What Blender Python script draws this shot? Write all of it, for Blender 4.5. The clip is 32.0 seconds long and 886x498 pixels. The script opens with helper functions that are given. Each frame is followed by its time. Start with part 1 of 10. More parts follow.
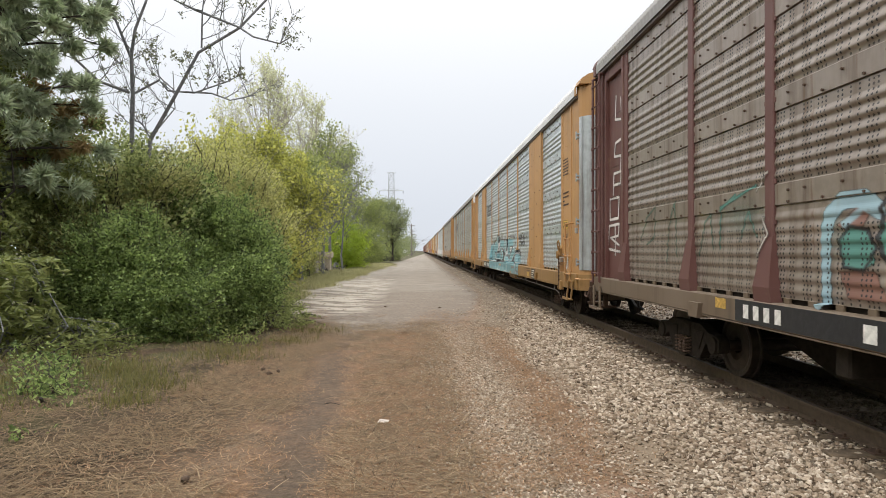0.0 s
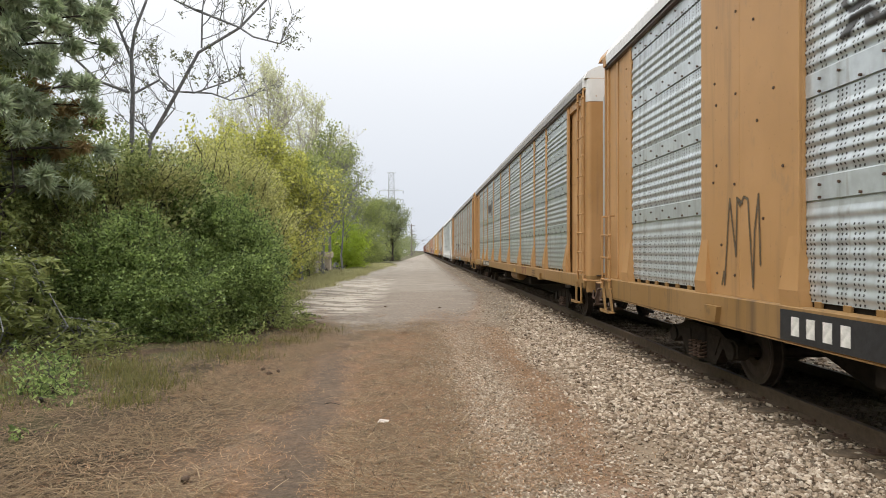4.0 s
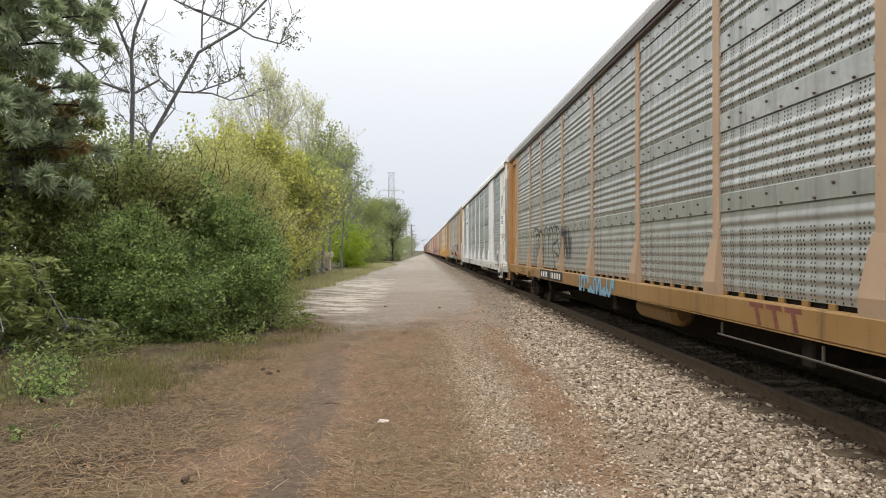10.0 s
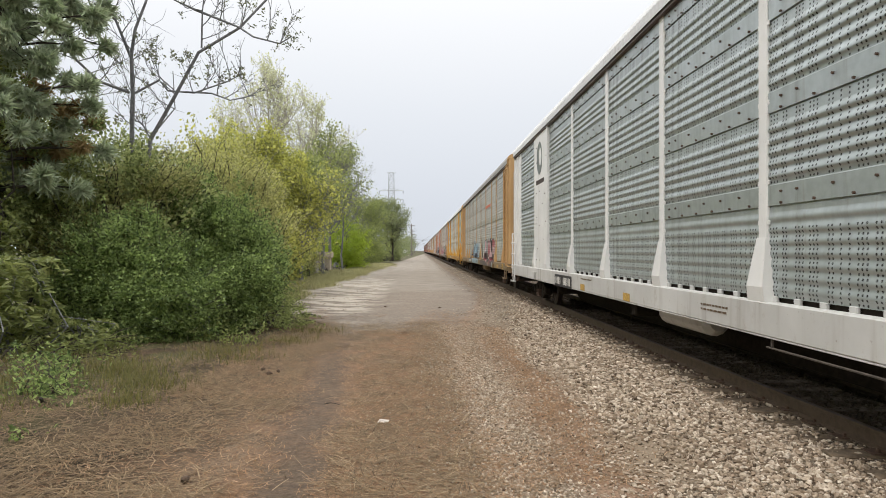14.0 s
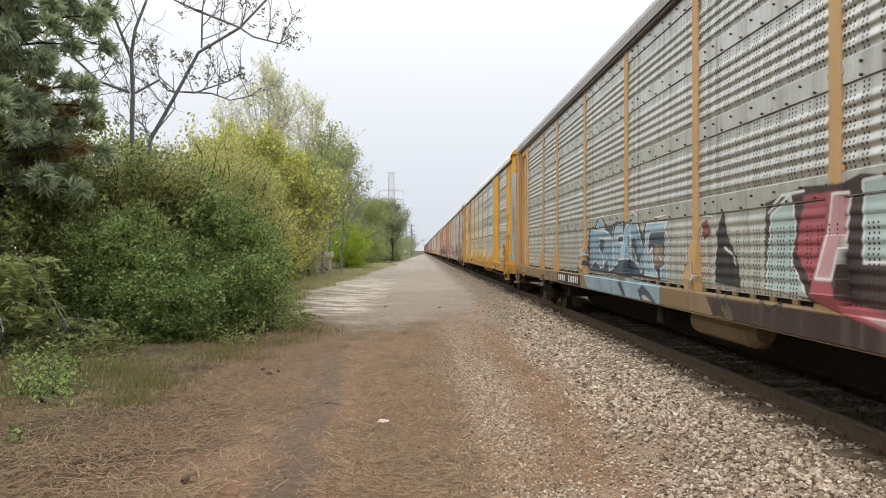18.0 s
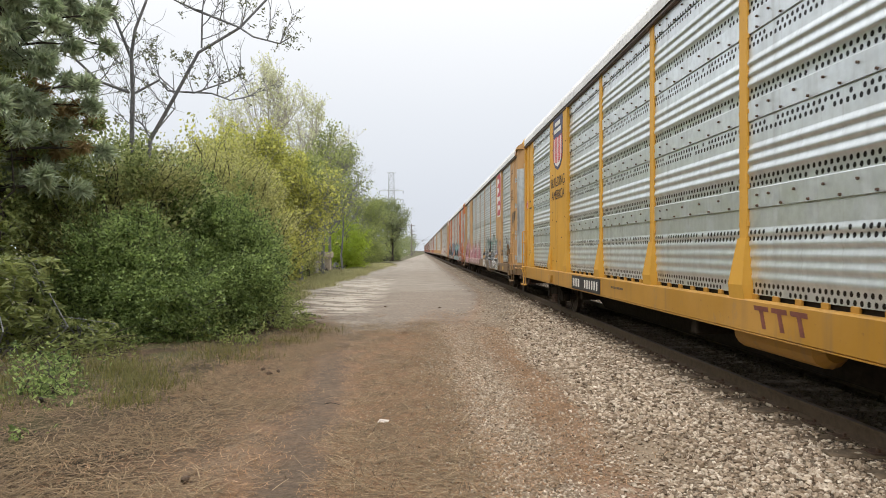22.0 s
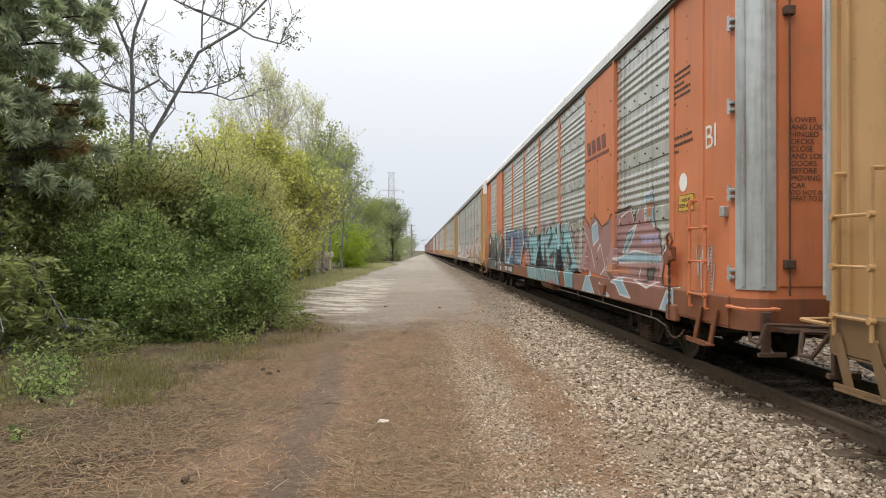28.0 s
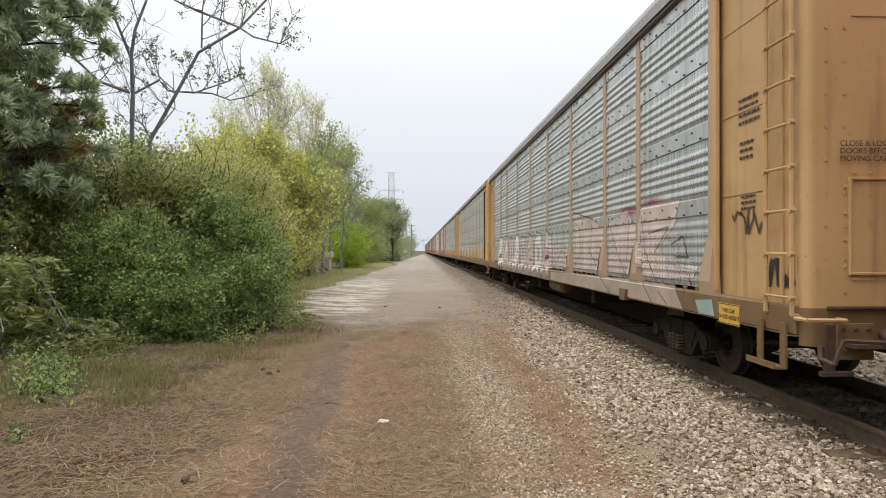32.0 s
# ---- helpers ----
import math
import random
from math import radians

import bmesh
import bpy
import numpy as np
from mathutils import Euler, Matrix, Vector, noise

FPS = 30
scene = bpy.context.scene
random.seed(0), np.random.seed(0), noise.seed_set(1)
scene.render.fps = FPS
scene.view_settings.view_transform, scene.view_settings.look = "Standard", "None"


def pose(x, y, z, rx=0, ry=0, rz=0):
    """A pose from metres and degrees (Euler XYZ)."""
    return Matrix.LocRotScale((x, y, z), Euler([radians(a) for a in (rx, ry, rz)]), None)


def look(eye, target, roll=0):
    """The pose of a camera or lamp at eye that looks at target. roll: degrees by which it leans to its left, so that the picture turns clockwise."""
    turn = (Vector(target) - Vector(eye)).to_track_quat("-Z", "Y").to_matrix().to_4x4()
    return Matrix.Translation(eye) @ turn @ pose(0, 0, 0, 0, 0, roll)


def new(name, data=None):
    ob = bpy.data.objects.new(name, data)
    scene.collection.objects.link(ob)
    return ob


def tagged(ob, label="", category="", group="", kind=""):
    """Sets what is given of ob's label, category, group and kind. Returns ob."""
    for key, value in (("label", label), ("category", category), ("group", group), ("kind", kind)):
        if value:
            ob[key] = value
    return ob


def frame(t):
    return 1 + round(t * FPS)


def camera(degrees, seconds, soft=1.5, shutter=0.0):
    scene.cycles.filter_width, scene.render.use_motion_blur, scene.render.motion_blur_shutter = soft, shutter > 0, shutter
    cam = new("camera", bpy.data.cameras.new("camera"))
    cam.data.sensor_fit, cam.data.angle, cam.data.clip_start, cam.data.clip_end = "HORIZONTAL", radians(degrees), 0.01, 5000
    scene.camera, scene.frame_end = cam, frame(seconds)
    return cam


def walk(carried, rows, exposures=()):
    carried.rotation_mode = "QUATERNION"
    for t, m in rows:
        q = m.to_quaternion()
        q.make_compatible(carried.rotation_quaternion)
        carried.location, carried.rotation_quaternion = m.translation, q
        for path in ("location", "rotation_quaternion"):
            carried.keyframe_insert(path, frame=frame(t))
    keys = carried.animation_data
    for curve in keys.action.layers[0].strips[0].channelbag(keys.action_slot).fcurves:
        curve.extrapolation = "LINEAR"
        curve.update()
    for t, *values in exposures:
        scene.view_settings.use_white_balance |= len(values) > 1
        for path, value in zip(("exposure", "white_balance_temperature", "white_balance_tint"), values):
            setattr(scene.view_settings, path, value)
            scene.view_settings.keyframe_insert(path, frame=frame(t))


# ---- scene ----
# ---- camera ----
cam = camera(69.9, 32.0, soft=0.55, shutter=0.06)
STAND = pose(0, 0, 1.87, 90.15, 0, -2.09)
walk(cam, [(0, STAND), (32, STAND)], exposures=[(0, 0.0), (11, 0.0), (13, -0.08), (14.5, -0.08), (17, 0.0), (20, 0.0), (22, -0.04), (25.5, -0.06), (28, 0.0), (32, 0.0)])

# ---- light: a bright overcast sky and a veiled sun ----
world = bpy.data.worlds.new("overcast_sky")
scene.world = world
world.use_nodes = True
wn, wl = world.node_tree.nodes, world.node_tree.links
wn.clear()
w_out = wn.new("ShaderNodeOutputWorld")
w_bg = wn.new("ShaderNodeBackground")
w_sky = wn.new("ShaderNodeTexSky")
w_sky.sky_type, w_sky.sun_disc = "NISHITA", False
w_sky.sun_elevation, w_sky.sun_rotation = radians(57), radians(-130)
w_co = wn.new("ShaderNodeTexCoord")
w_sep = wn.new("ShaderNodeSeparateXYZ")
w_ramp = wn.new("ShaderNodeValToRGB")
w_mix = wn.new("ShaderNodeMix")
w_mix.data_type = "RGBA"
w_dim = wn.new("ShaderNodeVectorMath")
w_dim.operation = "SCALE"
w_dim.inputs["Scale"].default_value = 0.08
for w_pos, w_col in ((0.0, (0.53, 0.56, 0.61)), (0.06, (0.55, 0.58, 0.635)), (0.22, (0.66, 0.685, 0.725)), (0.38, (0.80, 0.81, 0.83)), (0.6, (1.3, 1.3, 1.3)), (1.0, (1.6, 1.6, 1.6))):
    w_el = w_ramp.color_ramp.elements.new(w_pos) if w_pos not in (0.0, 1.0) else w_ramp.color_ramp.elements[0 if w_pos == 0.0 else len(w_ramp.color_ramp.elements) - 1]
    w_el.color = (*w_col, 1)
wl.new(w_co.outputs["Generated"], w_sep.inputs[0])
wl.new(w_sep.outputs["Z"], w_ramp.inputs[0])
wl.new(w_sky.outputs[0], w_dim.inputs[0])
w_mix.inputs[0].default_value = 0.03
wl.new(w_ramp.outputs[0], w_mix.inputs[6])
wl.new(w_dim.outputs[0], w_mix.inputs[7])
wl.new(w_mix.outputs[2], w_bg.inputs[0])
w_bg.inputs[1].default_value = 1.35
wl.new(w_bg.outputs[0], w_out.inputs[0])
sun = new("sun", bpy.data.lights.new("sun", "SUN"))
sun.data.energy, sun.data.angle, sun.data.color = 1.9, radians(45), (1.0, 0.97, 0.92)
sun.matrix_world = look((-12, -10, 24), (0, 0, 0))

# ---- numbers of the place (metres) ----
TRACK_X, RAIL_TOP = 5.10, 0.17
PITCH = 28.5                             # from car to car
HALF, SIDE = 1.5, 1.425                  # half width at the sills, and at the sheets between the posts


# ---- materials ----
class Nodes:
    """A small wrapper to write node materials in few lines."""

    def __init__(self, name):
        self.m = bpy.data.materials.new(name)
        self.m.use_nodes = True
        self.t = self.m.node_tree
        self.b = self.t.nodes["Principled BSDF"]
        self.co = self.t.nodes.new("ShaderNodeTexCoord")

    def n(self, kind, **sets):
        node = self.t.nodes.new(kind)
        for k, v in sets.items():
            setattr(node, k, v)
        return node

    def link(self, a, b):
        self.t.links.new(a, b)

    def put(self, socket, v):
        if isinstance(v, (int, float, tuple, list)):
            socket.default_value = v
        else:
            self.link(v, socket)

    def math(self, op, a, b=0.0, c=0.0):
        node = self.n("ShaderNodeMath", operation=op)
        for s, v in zip(node.inputs, (a, b, c)):
            self.put(s, v)
        return node.outputs[0]

    def stretch(self, scale, source="Object"):
        node = self.n("ShaderNodeMapping")
        node.inputs["Scale"].default_value = scale
        self.link(self.co.outputs[source], node.inputs[0])
        return node.outputs[0]

    def noise(self, scale, detail=4, vec=None, rough=0.6):
        node = self.n("ShaderNodeTexNoise")
        node.inputs["Scale"].default_value, node.inputs["Detail"].default_value = scale, detail
        node.inputs["Roughness"].default_value = rough
        self.link(self.co.outputs["Object"] if vec is None else vec, node.inputs[0])
        return node.outputs[0]

    def ramp(self, x, a, b):
        node = self.n("ShaderNodeMapRange", interpolation_type="SMOOTHSTEP")
        for i, v in ((0, x), (1, a), (2, b)):
            self.put(node.inputs[i], v)
        return node.outputs[0]

    def mix(self, f, a, b):
        node = self.n("ShaderNodeMix", data_type="RGBA")
        for i, v in ((0, f), (6, a), (7, b)):
            self.put(node.inputs[i], (*v, 1) if isinstance(v, tuple) and len(v) == 3 else v)
        return node.outputs[2]

    def bump(self, h, strength=0.3, dist=0.01):
        node = self.n("ShaderNodeBump")
        node.inputs["Strength"].default_value, node.inputs["Distance"].default_value = strength, dist
        self.link(h, node.inputs["Height"])
        self.link(node.outputs[0], self.b.inputs["Normal"])

    def xyz(self, source="Object"):
        node = self.n("ShaderNodeSeparateXYZ")
        self.link(self.co.outputs[source], node.inputs[0])
        return node.outputs

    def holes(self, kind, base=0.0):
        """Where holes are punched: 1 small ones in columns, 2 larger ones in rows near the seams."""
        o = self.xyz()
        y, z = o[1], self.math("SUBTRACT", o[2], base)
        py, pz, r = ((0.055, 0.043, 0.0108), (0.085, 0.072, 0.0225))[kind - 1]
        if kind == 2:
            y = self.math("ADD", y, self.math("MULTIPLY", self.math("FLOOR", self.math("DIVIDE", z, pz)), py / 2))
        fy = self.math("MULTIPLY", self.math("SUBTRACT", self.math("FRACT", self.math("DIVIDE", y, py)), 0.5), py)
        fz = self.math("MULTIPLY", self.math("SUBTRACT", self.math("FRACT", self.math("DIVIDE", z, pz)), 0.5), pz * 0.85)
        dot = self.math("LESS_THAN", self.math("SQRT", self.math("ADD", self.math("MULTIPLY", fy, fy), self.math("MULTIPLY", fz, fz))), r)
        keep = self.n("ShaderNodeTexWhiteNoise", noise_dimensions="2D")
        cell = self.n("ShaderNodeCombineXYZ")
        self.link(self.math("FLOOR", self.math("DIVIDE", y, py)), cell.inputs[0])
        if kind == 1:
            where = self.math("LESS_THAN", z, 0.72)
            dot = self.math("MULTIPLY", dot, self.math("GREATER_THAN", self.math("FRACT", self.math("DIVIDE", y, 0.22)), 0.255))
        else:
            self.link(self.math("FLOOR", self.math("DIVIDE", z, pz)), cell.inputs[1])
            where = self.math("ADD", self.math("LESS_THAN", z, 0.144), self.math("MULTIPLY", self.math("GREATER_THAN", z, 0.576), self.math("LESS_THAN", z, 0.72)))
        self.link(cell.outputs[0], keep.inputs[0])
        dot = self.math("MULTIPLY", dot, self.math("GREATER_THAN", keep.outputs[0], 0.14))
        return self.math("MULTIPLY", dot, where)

    def done(self, col, rough=0.6, metal=0.0):
        self.put(self.b.inputs["Base Color"], (*col, 1) if isinstance(col, tuple) else col)
        self.put(self.b.inputs["Roughness"], rough)
        self.put(self.b.inputs["Metallic"], metal)
        return self.m


def tone(c, f):
    return tuple(min(1.0, v * f) for v in c)


def paint(name, c, wear=0.35, grime=(0.16, 0.11, 0.07), rough=0.45):
    """Weathered paint on steel: faded patches, run-down streaks, rust specks."""
    k = Nodes(name)
    fade = k.ramp(k.noise(0.9, 5), 0.3, 0.75)
    streak = k.ramp(k.noise(1.0, 4, k.stretch((5.0, 5.0, 0.35))), 0.5, 0.78)
    speck = k.ramp(k.noise(22, 3), 0.66, 0.74)
    each = k.n("ShaderNodeObjectInfo").outputs["Random"]
    col = k.mix(fade, tone(c, 0.88), tuple(min(1.0, v * 1.04 + 0.03) for v in c))
    col = k.mix(k.math("MULTIPLY", each, 0.35), col, tuple(v * 0.92 + 0.03 for v in c))
    scuff = k.ramp(k.noise(3.2, 8, k.stretch((1.0, 1.0, 0.55)), 0.75), 0.56, 0.66)
    col = k.mix(k.math("MULTIPLY", scuff, wear * 0.7), col, tone(grime, 1.5))
    col = k.mix(k.math("MULTIPLY", streak, wear), col, grime)
    col = k.mix(k.math("MULTIPLY", speck, wear * 0.9), col, (0.13, 0.06, 0.03))
    k.bump(k.noise(60, 2), 0.08, 0.004)
    k.b.inputs["Specular IOR Level"].default_value = 0.45
    return k.done(col, k.math("ADD", k.math("MULTIPLY", fade, 0.15), rough + 0.08))


def galvanised(name, c, dirt=0.3, holes=1, grime=(0.18, 0.165, 0.145), metal=0.45):
    """Galvanised corrugated sheet, with rows of punched holes."""
    k = Nodes(name)
    o = k.xyz()
    spangle = k.ramp(k.noise(7, 4), 0.3, 0.7)
    streak = k.ramp(k.noise(1.0, 5, k.stretch((6.0, 6.0, 0.5))), 0.42, 0.75)
    each = k.n("ShaderNodeObjectInfo").outputs["Random"]
    col = k.mix(spangle, tone(c, 0.86), tone(c, 1.08))
    col = k.mix(k.math("MULTIPLY", each, 0.5), col, tone(c, 0.78))
    blot = k.ramp(k.noise(1.7, 6, None, 0.7), 0.52, 0.7)
    col = k.mix(k.math("MULTIPLY", blot, dirt * 0.8), col, tone(c, 0.6))
    col = k.mix(k.math("MULTIPLY", streak, dirt), col, grime)
    drip = k.math("MULTIPLY", k.ramp(k.noise(1.0, 3, k.stretch((14.0, 14.0, 0.8))), 0.62, 0.74), dirt)
    col = k.mix(drip, col, (0.16, 0.09, 0.05))
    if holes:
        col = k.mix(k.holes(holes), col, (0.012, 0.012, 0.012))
    k.bump(k.noise(30, 3), 0.1, 0.004)
    return k.done(col, k.math("ADD", k.math("MULTIPLY", streak, 0.2), 0.33), metal)


def plain(name, c, rough=0.6, metal=0.0, vary=0.25, scale=12.0, bump=0.2):
    k = Nodes(name)
    f = k.ramp(k.noise(scale, 5), 0.3, 0.7)
    g = k.ramp(k.noise(scale * 0.11, 3), 0.3, 0.7)
    col = k.mix(f, tone(c, 1 - vary), tone(c, 1 + vary))
    col = k.mix(k.math("MULTIPLY", g, 0.4), col, tone(c, 1 - vary))
    k.bump(f, bump, 0.006)
    return k.done(col, rough, metal)


def leafy(name, dark, light, shine=0.5):
    """Leaf colour that differs from leaf to leaf, a little translucent."""
    k = Nodes(name)
    geo = k.n("ShaderNodeNewGeometry")
    patch = k.ramp(k.noise(0.7, 3), 0.3, 0.7)
    col = k.mix(geo.outputs["Random Per Island"], dark, light)
    col = k.mix(k.math("MULTIPLY", patch, 0.2), col, dark)
    k.done(col, shine)
    thin = k.n("ShaderNodeBsdfTranslucent")
    k.put(thin.inputs[0], col)
    both = k.n("ShaderNodeMixShader")
    both.inputs[0].default_value = 0.5
    k.link(k.b.outputs[0], both.inputs[1])
    k.link(thin.outputs[0], both.inputs[2])
    k.link(both.outputs[0], k.t.nodes["Material Output"].inputs[0])
    return k.m


def scattered(name, cols, rough=0.8):
    """Loose pieces, each with its own colour out of a few."""
    k = Nodes(name)
    geo = k.n("ShaderNodeNewGeometry")
    r = k.n("ShaderNodeValToRGB")
    r.color_ramp.interpolation = "LINEAR"
    for i, c in enumerate(cols):
        p = i / (len(cols) - 1)
        el = r.color_ramp.elements[0] if i == 0 else r.color_ramp.elements[-1] if i == len(cols) - 1 else r.color_ramp.elements.new(p)
        el.color = (*c, 1)
    k.link(geo.outputs["Random Per Island"], r.inputs[0])
    k.b.inputs["Specular IOR Level"].default_value = 0.15
    col = k.mix(k.math("MULTIPLY", k.ramp(k.noise(40, 3), 0.3, 0.75), 0.6), r.outputs[0], (0.19, 0.14, 0.10))
    return k.done(col, rough)


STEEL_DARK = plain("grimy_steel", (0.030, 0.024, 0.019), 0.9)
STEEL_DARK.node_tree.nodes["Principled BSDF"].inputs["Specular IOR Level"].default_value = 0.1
STEEL_RUST = plain("rusty_iron", (0.085, 0.05, 0.033), 0.8, 0.1)
RAIL_STEEL = plain("rail_steel", (0.105, 0.072, 0.048), 0.65, 0.1)
WHEEL_STEEL = plain("wheel_steel", (0.065, 0.05, 0.04), 0.55, 0.5)
TIE_WOOD = plain("weathered_tie_wood", (0.125, 0.09, 0.058), 0.95, 0.0, 0.4, 9, 0.5)
ZINC = galvanised("zinc_coated_steel", (0.50, 0.53, 0.54), 0.6, 0, (0.16, 0.12, 0.09), 0.4)
WHITE = paint("white_paint", (0.72, 0.71, 0.69), 0.2)
BLACK = plain("black_paint", (0.02, 0.02, 0.022), 0.6)
YELLOW_SIGN = plain("yellow_decal", (0.60, 0.37, 0.06), 0.6, 0, 0.2)
FADED_YELLOW = plain("faded_yellow_reflector", (0.50, 0.31, 0.07), 0.7, 0, 0.35, 25)
LETTER = plain("dark_stencil_paint", (0.05, 0.035, 0.03), 0.7)
FADED = plain("faded_stencil_paint", (0.13, 0.085, 0.05), 0.7)
LETTER_WHITE = plain("white_stencil_paint", (0.7, 0.68, 0.64), 0.7)
BARK = plain("grey_bark", (0.21, 0.21, 0.215), 0.9, 0, 0.35, 20, 0.6)
BARK_PALE = plain("pale_bark", (0.40, 0.375, 0.33), 0.9, 0, 0.25, 20, 0.5)
BARK_DARK = plain("dark_bark", (0.05, 0.04, 0.033), 0.9, 0, 0.35, 20, 0.6)
CONCRETE = plain("weathered_concrete", (0.52, 0.44, 0.36), 0.85)


# ---- mesh helpers ----
class Shape:
    """Collects boxes, rods and strips into one mesh."""

    def __init__(self):
        self.v, self.f = [], []

    def add(self, verts, faces):
        k = len(self.v)
        self.v.extend(verts)
        self.f.extend([tuple(i + k for i in f) for f in faces])
        return self

    def box(self, x0, x1, y0, y1, z0, z1, b=0.0):
        """A box; b: its chamfer."""
        if b <= 0:
            v = [(x, y, z) for x in (x0, x1) for y in (y0, y1) for z in (z0, z1)]
            return self.add(v, [(0, 1, 3, 2), (4, 6, 7, 5), (0, 4, 5, 1), (2, 3, 7, 6), (0, 2, 6, 4), (1, 5, 7, 3)])
        c, h = ((x0 + x1) / 2, (y0 + y1) / 2, (z0 + z1) / 2), (abs(x1 - x0) / 2, abs(y1 - y0) / 2, abs(z1 - z0) / 2)
        b = min(b, 0.45 * min(h))
        v, idx, f = [], {}, []
        for s in [(i, j, k) for i in (-1, 1) for j in (-1, 1) for k in (-1, 1)]:
            for ax in range(3):
                idx[s, ax] = len(v)
                v.append(tuple(c[i] + s[i] * (h[i] - (0 if i == ax else b)) for i in range(3)))
            f.append(tuple(idx[s, ax] for ax in range(3)) if s[0] * s[1] * s[2] > 0 else tuple(idx[s, ax] for ax in (2, 1, 0)))
        for ax in range(3):
            p, q = (ax + 1) % 3, (ax + 2) % 3
            for s in (-1, 1):
                ring = []
                for a, d in ((-1, -1), (1, -1), (1, 1), (-1, 1)):
                    key = [0, 0, 0]
                    key[ax], key[p], key[q] = s, a, d
                    ring.append(idx[tuple(key), ax])
                f.append(tuple(ring if s > 0 else ring[::-1]))
            for a in (-1, 1):
                for d in (-1, 1):
                    k0, k1 = [0, 0, 0], [0, 0, 0]
                    k0[ax], k0[p], k0[q] = -1, a, d
                    k1[ax], k1[p], k1[q] = 1, a, d
                    quad = (idx[tuple(k0), p], idx[tuple(k1), p], idx[tuple(k1), q], idx[tuple(k0), q])
                    f.append(quad if a * d < 0 else quad[::-1])
        return self.add(v, f)

    def rod(self, p0, p1, r0, r1=None, n=8, caps=True):
        p0, p1 = Vector(p0), Vector(p1)
        r1 = r0 if r1 is None else r1
        d = (p1 - p0).normalized()
        a = d.orthogonal().normalized()
        c = d.cross(a)
        v = []
        for p, r in ((p0, r0), (p1, r1)):
            for i in range(n):
                t = 2 * math.pi * i / n
                v.append(tuple(p + r * (math.cos(t) * a + math.sin(t) * c)))
        f = [(i, (i + 1) % n, n + (i + 1) % n, n + i) for i in range(n)]
        if caps:
            f += [tuple(range(n))[::-1], tuple(range(n, 2 * n))]
        return self.add(v, f)

    def pipe(self, pts, r, n=6):
        for a, b in zip(pts, pts[1:]):
            self.rod(a, b, r, n=n)
        return self

    def taper(self, pts, radii, n=7):
        """A bent limb through points, thinning along them."""
        rings, base = [], len(self.v)
        for i, p in enumerate(pts):
            d = (Vector(pts[min(i + 1, len(pts) - 1)]) - Vector(pts[max(i - 1, 0)])).normalized()
            a = d.orthogonal().normalized() if i == 0 else (a - d * a.dot(d)).normalized()
            c = d.cross(a)
            for j in range(n):
                t = 2 * math.pi * j / n
                self.v.append(tuple(Vector(p) + radii[i] * (math.cos(t) * a + math.sin(t) * c)))
        for i in range(len(pts) - 1):
            for j in range(n):
                k = base + i * n
                self.f.append((k + j, k + (j + 1) % n, k + n + (j + 1) % n, k + n + j))
        self.f.append(tuple(range(base + (len(pts) - 1) * n, base + len(pts) * n)))
        return self

    def prism(self, outline, axis, a, b):
        """An outline in the two other axes, drawn out from a to b along axis (0 x, 1 y, 2 z)."""
        n, v = len(outline), []
        for t in (a, b):
            for p, q in outline:
                v.append((t, p, q) if axis == 0 else (p, t, q) if axis == 1 else (p, q, t))
        f = [(i, (i + 1) % n, n + (i + 1) % n, n + i) for i in range(n)] + [tuple(range(n))[::-1], tuple(range(n, 2 * n))]
        return self.add(v, f)

    def mesh(self, name, material, smooth=False):
        me = bpy.data.meshes.new(name)
        me.from_pydata(self.v, [], self.f)
        me.materials.append(material)
        if smooth:
            me.shade_smooth()
        bm = bmesh.new()
        bm.from_mesh(me)
        bmesh.ops.recalc_face_normals(bm, faces=bm.faces)
        bm.to_mesh(me)
        bm.free()
        return me


def part(name, shape, material, parent, label="", at=None, smooth=False):
    """Links a Shape, or a finished mesh, as one mesh object under a thing or a part."""
    me = shape.mesh(name, material, smooth) if isinstance(shape, Shape) else shape
    ob = new(name, me)
    ob.parent = parent
    if at is not None:
        ob.location = at
    return tagged(ob, label) if label else ob


def empty(name, at=(0, 0, 0), parent=None):
    ob = new(name)
    ob.location = at
    ob.parent = parent
    ob.empty_display_size = 0.2
    return ob


def quick_mesh(name, verts, faces, material):
    """A mesh from numpy arrays, all faces with the same number of corners."""
    me = bpy.data.meshes.new(name)
    n, m = faces.shape
    me.vertices.add(len(verts))
    me.vertices.foreach_set("co", verts.astype(np.float32).ravel())
    me.loops.add(n * m)
    me.loops.foreach_set("vertex_index", faces.astype(np.int32).ravel())
    me.polygons.add(n)
    me.polygons.foreach_set("loop_start", np.arange(0, n * m, m, dtype=np.int32))
    me.update(calc_edges=True)
    me.shade_flat()
    me.materials.append(material)
    return me


# ---- ground and track ----
def ground_height(x, y):
    h = 0.02 * noise.noise((x * 0.5, y * 0.35, 3.1)) + 0.012 * noise.noise((x * 1.9, y * 1.4, 7.7))
    h -= 0.05 * math.exp(-((x + 0.98 + 0.025 * y) / 0.34) ** 4)
    if x < -2.5:
        h += 0.05 * min(3.0, -2.5 - x)
    if 3.2 < x < 7.0:
        h *= 0.3
        h -= 0.02
    return h


